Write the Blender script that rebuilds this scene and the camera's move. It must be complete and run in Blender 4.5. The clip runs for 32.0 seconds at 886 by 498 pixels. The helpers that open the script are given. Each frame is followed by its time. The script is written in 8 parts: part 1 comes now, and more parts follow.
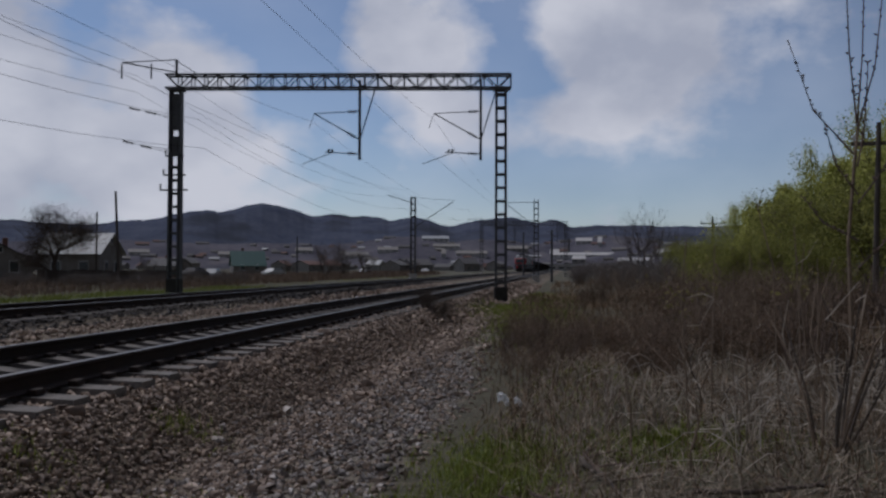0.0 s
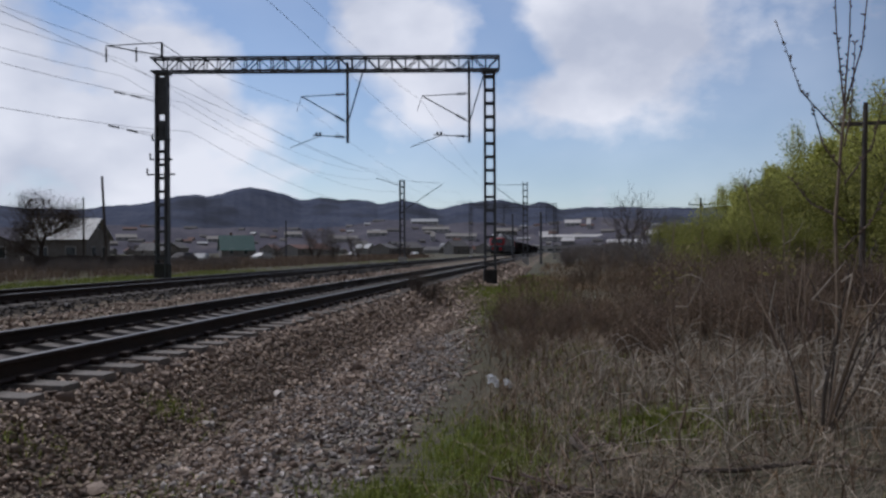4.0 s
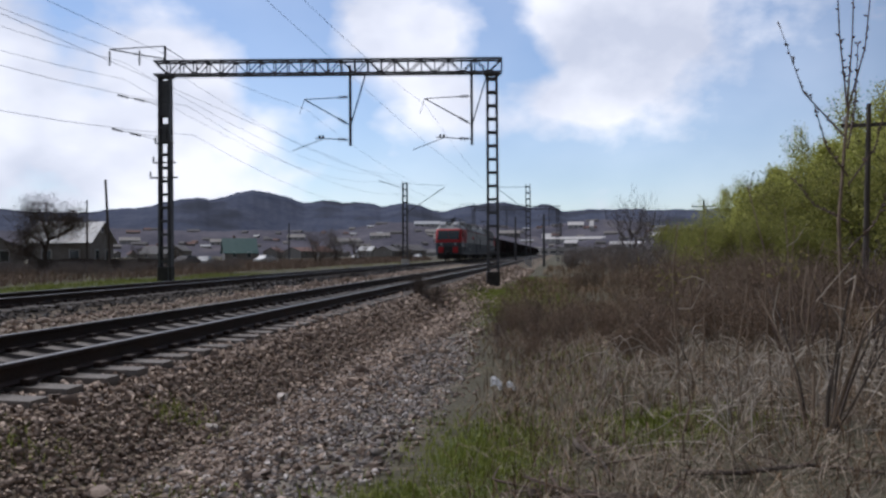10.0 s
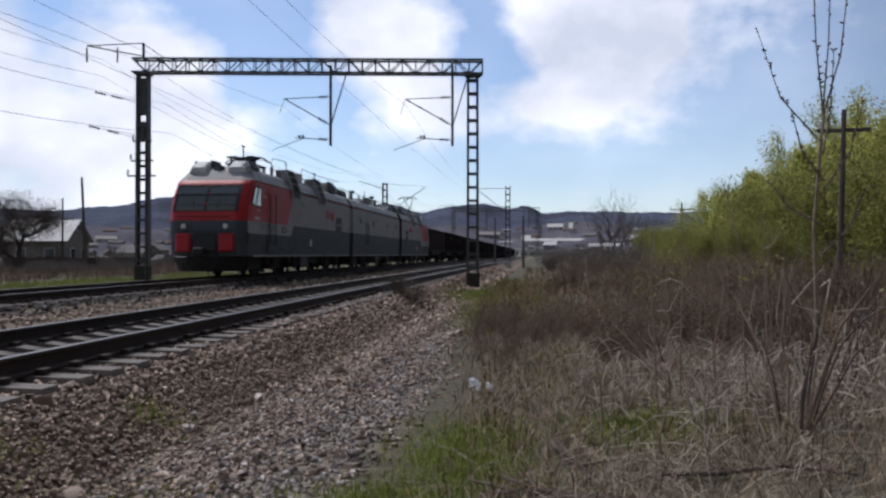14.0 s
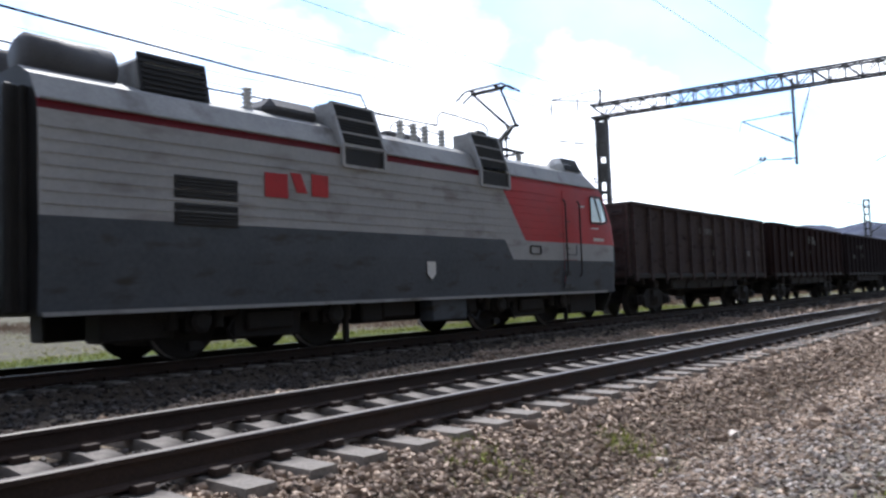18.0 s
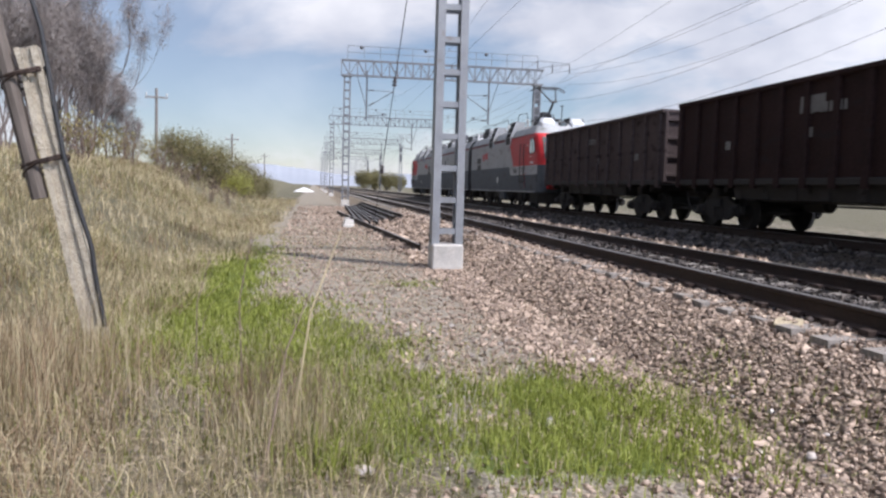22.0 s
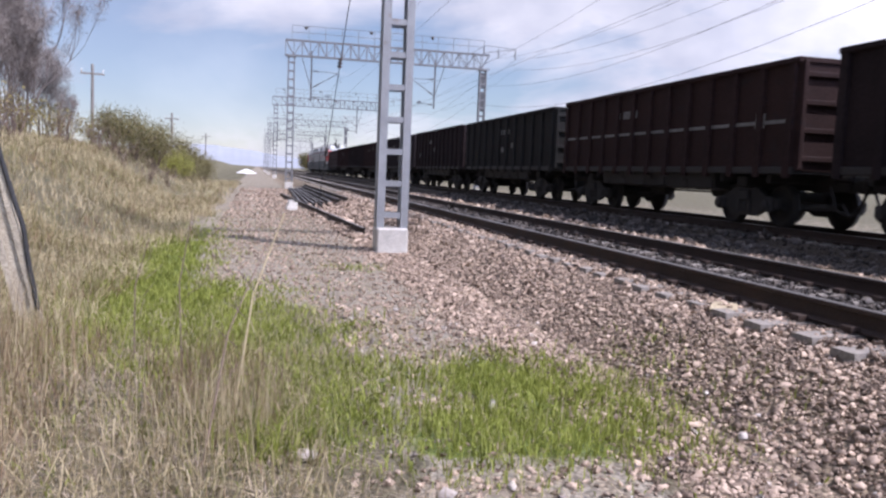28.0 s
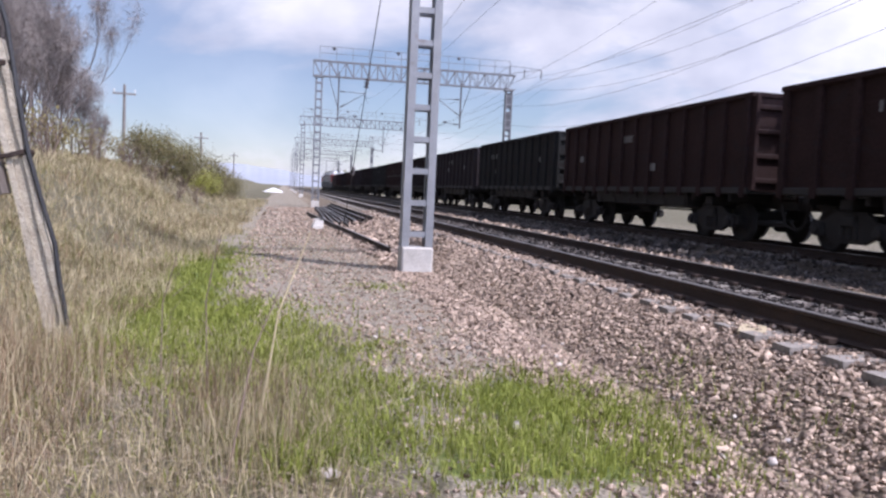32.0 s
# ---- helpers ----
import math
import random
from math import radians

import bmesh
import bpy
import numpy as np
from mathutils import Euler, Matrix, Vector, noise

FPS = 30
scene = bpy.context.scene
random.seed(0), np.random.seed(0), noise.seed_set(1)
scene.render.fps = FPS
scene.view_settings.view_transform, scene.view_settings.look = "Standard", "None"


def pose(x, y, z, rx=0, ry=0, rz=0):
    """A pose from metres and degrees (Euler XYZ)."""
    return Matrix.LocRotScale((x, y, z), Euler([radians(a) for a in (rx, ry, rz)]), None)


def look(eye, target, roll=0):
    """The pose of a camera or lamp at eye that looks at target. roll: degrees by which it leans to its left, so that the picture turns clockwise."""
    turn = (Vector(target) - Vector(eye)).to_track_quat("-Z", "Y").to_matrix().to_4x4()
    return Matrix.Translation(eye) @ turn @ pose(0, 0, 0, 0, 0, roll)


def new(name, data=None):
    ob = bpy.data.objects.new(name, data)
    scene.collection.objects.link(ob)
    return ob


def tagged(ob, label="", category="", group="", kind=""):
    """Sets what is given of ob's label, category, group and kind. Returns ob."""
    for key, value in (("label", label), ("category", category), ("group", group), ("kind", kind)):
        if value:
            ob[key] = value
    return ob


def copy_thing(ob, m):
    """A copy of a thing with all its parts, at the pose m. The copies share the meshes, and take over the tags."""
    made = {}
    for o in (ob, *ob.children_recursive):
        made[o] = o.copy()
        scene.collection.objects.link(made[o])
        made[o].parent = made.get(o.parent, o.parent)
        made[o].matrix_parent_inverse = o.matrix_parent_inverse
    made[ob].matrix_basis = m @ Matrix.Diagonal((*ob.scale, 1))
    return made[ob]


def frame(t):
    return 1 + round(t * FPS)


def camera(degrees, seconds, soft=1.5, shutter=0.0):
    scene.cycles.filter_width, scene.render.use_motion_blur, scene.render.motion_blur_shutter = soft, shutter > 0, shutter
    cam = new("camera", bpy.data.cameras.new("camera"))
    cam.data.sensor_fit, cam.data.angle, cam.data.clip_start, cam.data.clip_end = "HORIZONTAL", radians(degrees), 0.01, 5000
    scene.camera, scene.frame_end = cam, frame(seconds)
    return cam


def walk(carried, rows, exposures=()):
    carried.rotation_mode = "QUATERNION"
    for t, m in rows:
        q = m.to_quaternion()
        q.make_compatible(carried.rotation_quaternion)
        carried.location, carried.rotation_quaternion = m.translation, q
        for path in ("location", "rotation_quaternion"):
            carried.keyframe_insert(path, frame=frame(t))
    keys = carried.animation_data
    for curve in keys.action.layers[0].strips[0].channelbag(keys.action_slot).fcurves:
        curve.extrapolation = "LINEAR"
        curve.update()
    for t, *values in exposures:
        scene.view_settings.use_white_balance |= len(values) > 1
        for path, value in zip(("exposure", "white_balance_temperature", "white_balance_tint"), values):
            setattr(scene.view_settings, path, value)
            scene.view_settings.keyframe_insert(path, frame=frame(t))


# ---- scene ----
# Rail heads lie at z = 0; both tracks run along y; the camera stands beside them.
EYE = (0.0, 0.0, 0.876)
NEAR_X, FAR_X = -5.3, -12.32
cam = camera(58.0, 32.0, soft=2.5, shutter=0.15)
TURNS = (
    (0, 8.65, 1.38, -0.18), (0.5, 8.18, 1.18, 0.18), (1, 7.35, 0.42, -0.35), (1.5, 7.82, 0.77, -0.30),
    (2, 7.64, 0.66, -0.97), (2.5, 8.03, 0.23, -0.37), (3, 8.11, 0.06, 0.35), (3.5, 7.78, 0.20, 0.15),
    (5.5, 8.48, -0.10, 0.83), (6, 8.19, 0.07, 0.70), (6.5, 8.26, -0.46, 0.74), (7, 8.42, -0.14, 0.78),
    (7.5, 8.34, -0.01, 0.79), (8, 8.13, 0.39, 0.91), (8.5, 8.11, 0.42, 0.58), (9, 8.01, 0.54, 0.25),
    (9.5, 8.07, 0.37, 0.29), (10, 8.10, 0.33, 0.38), (10.5, 7.72, 0.21, 0.41), (11, 7.82, 0.30, 0.26),
    (11.5, 7.48, 0.62, 0.37), (12, 7.08, 0.61, 0.71), (12.5, 6.70, 1.05, 0.02), (13, 6.79, 0.46, 0.13),
    (13.5, 6.63, 0.49, -0.02), (15.5, 7.36, -0.21, -0.50), (16, 9.29, -0.11, -0.41), (16.5, 12.70, 0.74, -0.10),
    (17, 18.55, 1.92, 0.40), (17.5, 27.6, 2.90, 0.8), (18, 39.0, 3.33, 2.15), (18.2, 43.8, 3.9, 2.6), (18.5, 51.9, 5.35, 3.1),
    (18.8, 63.3, 7.3, 3.2), (19, 74.4, 7.98, 3.1), (19.2, 86.9, 8.6, 1.7), (19.4, 101.3, 8.2, 0.2), (19.6, 115.2, 7.2, -0.9),
    (19.8, 130.0, 5.9, -1.9), (20, 143.0, 4.4, -2.5), (20.5, 162.92, 3.05, -2.0), (21, 171.79, -1.94, -0.67), (21.5, 170.66, -4.70, -1.92), (22, 170.83, -4.36, -1.64),
    (22.5, 170.31, -4.15, -1.83), (23, 170.76, -3.74, -1.55), (23.5, 170.26, -3.92, -1.54), (24, 170.35, -4.22, -1.60),
    (24.5, 170.37, -4.67, -1.66), (26.5, 168.54, -4.17, -2.64), (27, 168.08, -5.19, -2.23), (27.5, 167.25, -5.63, -2.44),
    (28, 166.92, -5.37, -2.42), (28.5, 167.50, -4.63, -2.60), (29, 168.41, -4.50, -2.52), (29.5, 168.72, -4.75, -2.64),
    (30, 168.12, -4.59, -2.78), (30.5, 168.34, -4.31, -2.58), (31, 168.37, -4.57, -2.61), (31.5, 168.33, -3.93, -2.72),
    (32, 168.73, -4.06, -2.67))
EXPOSURES = (
    (0, -2.3, 5950, 15), (2, -2.25, 5950, 15), (3.5, -1.95, 5950, 14), (5.5, -1.4, 6150, 14), (8, -1.45, 6150, 14), (10, -1.42, 6050, 14), (12, -1.36, 6050, 14), (13.5, -1.36, 6050, 14), (16.3, -1.1, 6000, 14), (17, -1.1, 5850, 13), (17.6, -0.75, 5950, 12), (18.2, 0.15, 6000, 12), (18.6, 0.55, 5900, 12),
    (19.0, 0.82, 5900, 13), (19.3, 0.8, 5900, 13), (20.0, 0.8, 6150, 15), (20.5, -0.12, 6150, 8), (21, -0.25, 6000, 6), (21.6, 0.05, 6250, 12), (22.3, 0.1, 6100, 17), (23, 0.14, 6080, 22), (32, 0.16, 5920, 23))
walk(cam, [(t, pose(*EYE, 90 + p, r, y)) for t, y, p, r in TURNS], EXPOSURES)

# ---- light: a high sun from the far side of the tracks, sky with loose cloud ----
SUN_AZ, SUN_EL = 51.0, 54.0            # degrees to the left of +y, degrees up
sun_to = Vector((-math.sin(radians(SUN_AZ)) * math.cos(radians(SUN_EL)), math.cos(radians(SUN_AZ)) * math.cos(radians(SUN_EL)), math.sin(radians(SUN_EL))))
sun = new("sun", bpy.data.lights.new("sun", "SUN"))
sun.data.energy, sun.data.angle, sun.data.color = 5.0, radians(0.6), (1.0, 0.95, 0.87)
sun.matrix_basis = look((0, 0, 60), Vector((0, 0, 60)) - sun_to)


def make_world():
    w = bpy.data.worlds.new("sky")
    w.use_nodes = True
    nt = w.node_tree
    nt.nodes.clear()
    N = lambda kind: nt.nodes.new("ShaderNode" + kind)
    L = nt.links.new
    out, bg = N("OutputWorld"), N("Background")
    sky = N("TexSky")
    sky.sky_type, sky.sun_disc = "NISHITA", False
    sky.sun_elevation, sky.sun_rotation = radians(SUN_EL), radians(-SUN_AZ)
    sky.air_density, sky.dust_density, sky.ozone_density = 1.0, 0.2, 2.5
    tc = N("TexCoord")
    sep = N("SeparateXYZ")
    L(tc.outputs["Generated"], sep.inputs[0])
    # the view direction laid out on a flat cloud deck
    zz = N("Math"); zz.operation = "MAXIMUM"; zz.inputs[1].default_value = 0.0
    L(sep.outputs["Z"], zz.inputs[0])
    za = N("Math"); za.operation = "ADD"; za.inputs[1].default_value = 0.3
    L(zz.outputs[0], za.inputs[0])
    dx = N("Math"); dx.operation = "DIVIDE"
    dy = N("Math"); dy.operation = "DIVIDE"
    L(sep.outputs["X"], dx.inputs[0]); L(za.outputs[0], dx.inputs[1])
    L(sep.outputs["Y"], dy.inputs[0]); L(za.outputs[0], dy.inputs[1])
    deck = N("CombineXYZ")
    L(dx.outputs[0], deck.inputs[0]); L(dy.outputs[0], deck.inputs[1])
    big = N("TexNoise"); big.inputs["Scale"].default_value = 1.35; big.inputs["Detail"].default_value = 9; big.inputs["Roughness"].default_value = 0.56
    big.inputs["Distortion"].default_value = 0.35
    mp = N("Mapping"); mp.inputs["Location"].default_value = CLOUD_SHIFT
    L(deck.outputs[0], mp.inputs[0]); L(mp.outputs[0], big.inputs["Vector"])
    cov = N("ValToRGB")
    cov.color_ramp.elements[0].position, cov.color_ramp.elements[1].position = 0.46, 0.62
    cov.color_ramp.elements[1].color = (0.94, 0.94, 0.94, 1)
    # heaped cloud low in the sky over the hills, layered cloud elsewhere
    heap = N("TexNoise"); heap.inputs["Scale"].default_value = 6.0; heap.inputs["Detail"].default_value = 9; heap.inputs["Roughness"].default_value = 0.53
    tall = N("Mapping"); tall.inputs["Scale"].default_value = (1.0, 1.0, 1.5); tall.inputs["Location"].default_value = HEAP_SHIFT
    L(tc.outputs["Generated"], tall.inputs[0]); L(tall.outputs[0], heap.inputs["Vector"])
    ahead = N("MapRange"); ahead.interpolation_type = "SMOOTHSTEP"
    ahead.inputs["From Min"].default_value, ahead.inputs["From Max"].default_value = -0.1, 0.5
    L(sep.outputs["Y"], ahead.inputs[0])
    kinds = N("Mix")
    L(ahead.outputs[0], kinds.inputs["Factor"]); L(big.outputs["Fac"], kinds.inputs["A"]); L(heap.outputs["Fac"], kinds.inputs["B"])
    # larger banks of cloud and clear stretches between them
    amount = kinds.outputs["Result"]
    for az, el, radius, more in CLOUD_BANKS:
        c = (-math.sin(radians(az)) * math.cos(radians(el)), math.cos(radians(az)) * math.cos(radians(el)), math.sin(radians(el)))
        far = N("VectorMath"); far.operation = "DISTANCE"; far.inputs[1].default_value = c
        L(tc.outputs["Generated"], far.inputs[0])
        near = N("MapRange"); near.interpolation_type = "SMOOTHSTEP"
        for k, v in zip(("From Min", "From Max", "To Min", "To Max"), (0.0, radians(radius) * 1.5, more, 0.0)):
            near.inputs[k].default_value = v
        L(far.outputs["Value"], near.inputs[0])
        plus = N("Math"); plus.operation = "ADD"
        L(amount, plus.inputs[0]); L(near.outputs[0], plus.inputs[1])
        amount = plus.outputs[0]
    L(amount, cov.inputs[0])
    veil = N("TexNoise"); veil.inputs["Scale"].default_value = 0.5; veil.inputs["Detail"].default_value = 6; veil.inputs["Distortion"].default_value = 1.2
    L(mp.outputs[0], veil.inputs["Vector"])
    vr = N("ValToRGB")
    vr.color_ramp.elements[0].position, vr.color_ramp.elements[1].position = 0.35, 0.75
    vr.color_ramp.elements[0].color, vr.color_ramp.elements[1].color = (0.10, 0.10, 0.10, 1), (0.42, 0.42, 0.42, 1)
    L(veil.outputs["Fac"], vr.inputs[0])
    mx = N("Mix"); mx.data_type = "RGBA"; mx.blend_type = "SCREEN"; mx.inputs["Factor"].default_value = 1.0
    L(cov.outputs[0], mx.inputs["A"]); L(vr.outputs[0], mx.inputs["B"])
    # thinner near the horizon
    cloud = N("Mix"); cloud.data_type = "RGBA"
    L(mx.outputs["Result"], cloud.inputs["Factor"])
    L(sky.outputs[0], cloud.inputs["A"])
    shade = N("TexNoise"); shade.inputs["Scale"].default_value = 5.0; shade.inputs["Detail"].default_value = 8
    L(tall.outputs[0], shade.inputs["Vector"])
    tone = N("ValToRGB")
    tone.color_ramp.elements[0].position, tone.color_ramp.elements[1].position = 0.37, 0.62
    tone.color_ramp.elements[0].color, tone.color_ramp.elements[1].color = (6.0, 6.3, 7.0, 1), (9.6, 9.6, 9.7, 1)
    L(shade.outputs["Fac"], tone.inputs[0])
    L(tone.outputs[0], cloud.inputs["B"])
    # haze and cloud scatter far more light on the sun's side
    dot = N("VectorMath"); dot.operation = "DOT_PRODUCT"; dot.inputs[1].default_value = (-math.sin(radians(40)), math.cos(radians(40)), 0.0)
    L(tc.outputs["Generated"], dot.inputs[0])
    ex = N("MapRange"); ex.interpolation_type = "SMOOTHSTEP"
    for k, v in zip(("From Min", "From Max", "To Min", "To Max"), GLOW):
        ex.inputs[k].default_value = v
    L(dot.outputs["Value"], ex.inputs[0])
    pw = N("Math"); pw.operation = "POWER"; pw.inputs[0].default_value = 2.0
    # the mostly unseen sky towards +x is dimmed, added to darken faces turned there
    de = N("MapRange"); de.interpolation_type = "SMOOTHSTEP"
    for k, v in zip(("From Min", "From Max", "To Min", "To Max"), SIDE_DIM):
        de.inputs[k].default_value = v
    L(sep.outputs["X"], de.inputs[0])
    both = N("Math"); both.operation = "ADD"
    L(ex.outputs[0], both.inputs[0]); L(de.outputs[0], both.inputs[1])
    L(both.outputs[0], pw.inputs[1])
    st = N("Math"); st.operation = "MULTIPLY"; st.inputs[1].default_value = 0.095
    L(pw.outputs[0], st.inputs[0])
    L(st.outputs[0], bg.inputs["Strength"])
    L(cloud.outputs["Result"], bg.inputs["Color"]); L(bg.outputs[0], out.inputs[0])
    scene.world = w


CLOUD_SHIFT = (3.1, 0.6, 0.0)
HEAP_SHIFT = (0.3, 0.0, 0.7)
# degrees left of +y, degrees up, radius, more or less cloud
CLOUD_BANKS = ((-5, 14, 7.5, 0.20), (-3, 9.5, 5, 0.06), (11, 15.5, 6, 0.17), (8.5, 10, 4.5, 0.10), (34, 11.5, 9, 0.22), (24, 8, 7, 0.13), (50, 12, 12, 0.05), (22, 17.5, 7, -0.17), (19, 12.2, 3.0, -0.10), (33, 19, 5, -0.16), (4.2, 14.5, 2.5, -0.08), (-9, 11, 4, 0.08), (1.2, 9.3, 3.5, 0.10), (10, 11.5, 4, 0.05),
               (-17, 9, 7, -0.16), (-16, 16, 4, 0.05), (3, 4.5, 6, -0.15), (-8, 4, 7, -0.15), (14, 4, 6, -0.10), (27, 3.5, 7, -0.04),
               (118, 20, 11, -0.08), (143, 17, 14, 0.12), (20, 24, 9, -0.12), (158, 20, 10, 0.14), (186, 5, 11, -0.12), (181, 13, 9, 0.11), (156, 10, 10, 0.05), (170, 4, 7, -0.08))
GLOW = (-0.45, 0.7, -0.02, 1.6)
SIDE_DIM = (0.25, 0.95, 0.0, -2.1)
make_world()

# ---- materials ----


def mat(name, dark, light, rough=0.8, metal=0.0, scale=4.0, fine=40.0, bump=0.3, stretch=(1, 1, 1), islands=False, stains=None, coords="Object", trans=0.0, spec=0.5):
    """Two scales of noise between two colours, an optional third for stains, relief from the fine one."""
    m = bpy.data.materials.new(name)
    m.use_nodes = True
    nt = m.node_tree
    b = nt.nodes["Principled BSDF"]
    N = lambda kind: nt.nodes.new("ShaderNode" + kind)
    L = nt.links.new
    tc = N("TexCoord")
    mp = N("Mapping"); mp.inputs["Scale"].default_value = stretch
    L(tc.outputs[coords], mp.inputs[0])
    n1 = N("TexNoise"); n1.inputs["Scale"].default_value = scale; n1.inputs["Detail"].default_value = 5
    n2 = N("TexNoise"); n2.inputs["Scale"].default_value = fine; n2.inputs["Detail"].default_value = 3
    L(mp.outputs[0], n1.inputs["Vector"]); L(mp.outputs[0], n2.inputs["Vector"])
    a = N("Math"); a.operation = "MULTIPLY_ADD"; a.inputs[1].default_value = 0.55; a.inputs[2].default_value = 0.0
    L(n2.outputs["Fac"], a.inputs[0])
    s = N("Math"); s.operation = "MULTIPLY_ADD"; s.inputs[1].default_value = 0.7
    L(n1.outputs["Fac"], s.inputs[0]); L(a.outputs[0], s.inputs[2])
    fac = s.outputs[0]
    if islands:
        g = N("NewGeometry")
        k = N("Math"); k.operation = "MULTIPLY_ADD"; k.inputs[1].default_value = 0.75; k.inputs[2].default_value = -0.37
        L(g.outputs["Random Per Island"], k.inputs[0])
        s2 = N("Math"); s2.operation = "ADD"
        L(fac, s2.inputs[0]); L(k.outputs[0], s2.inputs[1])
        fac = s2.outputs[0]
    r = N("ValToRGB")
    r.color_ramp.elements[0].position, r.color_ramp.elements[1].position = 0.36, 0.9
    r.color_ramp.elements[0].color, r.color_ramp.elements[1].color = (*dark, 1), (*light, 1)
    L(fac, r.inputs[0])
    col = r.outputs[0]
    if stains:
        n3 = N("TexNoise"); n3.inputs["Scale"].default_value = stains[1]; n3.inputs["Detail"].default_value = 6
        mp3 = N("Mapping"); mp3.inputs["Scale"].default_value = stains[3] if len(stains) > 3 else (1, 1, 1)
        L(tc.outputs[coords], mp3.inputs[0]); L(mp3.outputs[0], n3.inputs["Vector"])
        r3 = N("ValToRGB"); r3.color_ramp.elements[0].position, r3.color_ramp.elements[1].position = stains[2], stains[2] + 0.16
        L(n3.outputs["Fac"], r3.inputs[0])
        mix = N("Mix"); mix.data_type = "RGBA"
        L(r3.outputs[0], mix.inputs["Factor"]); L(col, mix.inputs["A"]); mix.inputs["B"].default_value = (*stains[0], 1)
        col = mix.outputs["Result"]
    L(col, b.inputs["Base Color"])
    b.inputs["Metallic"].default_value = metal
    b.inputs["Specular IOR Level"].default_value = spec
    rr = N("Math"); rr.operation = "MULTIPLY_ADD"; rr.inputs[1].default_value = 0.25; rr.inputs[2].default_value = max(0.05, rough - 0.12)
    L(n1.outputs["Fac"], rr.inputs[0]); L(rr.outputs[0], b.inputs["Roughness"])
    if bump:
        bp = N("Bump"); bp.inputs["Strength"].default_value = bump; bp.inputs["Distance"].default_value = 0.02
        L(n2.outputs["Fac"], bp.inputs["Height"]); L(bp.outputs[0], b.inputs["Normal"])
    if trans:
        t = N("BsdfTranslucent"); L(col, t.inputs["Color"])
        ms = N("MixShader"); ms.inputs[0].default_value = trans
        L(b.outputs[0], ms.inputs[1]); L(t.outputs[0], ms.inputs[2])
        L(ms.outputs[0], nt.nodes["Material Output"].inputs["Surface"])
    return m


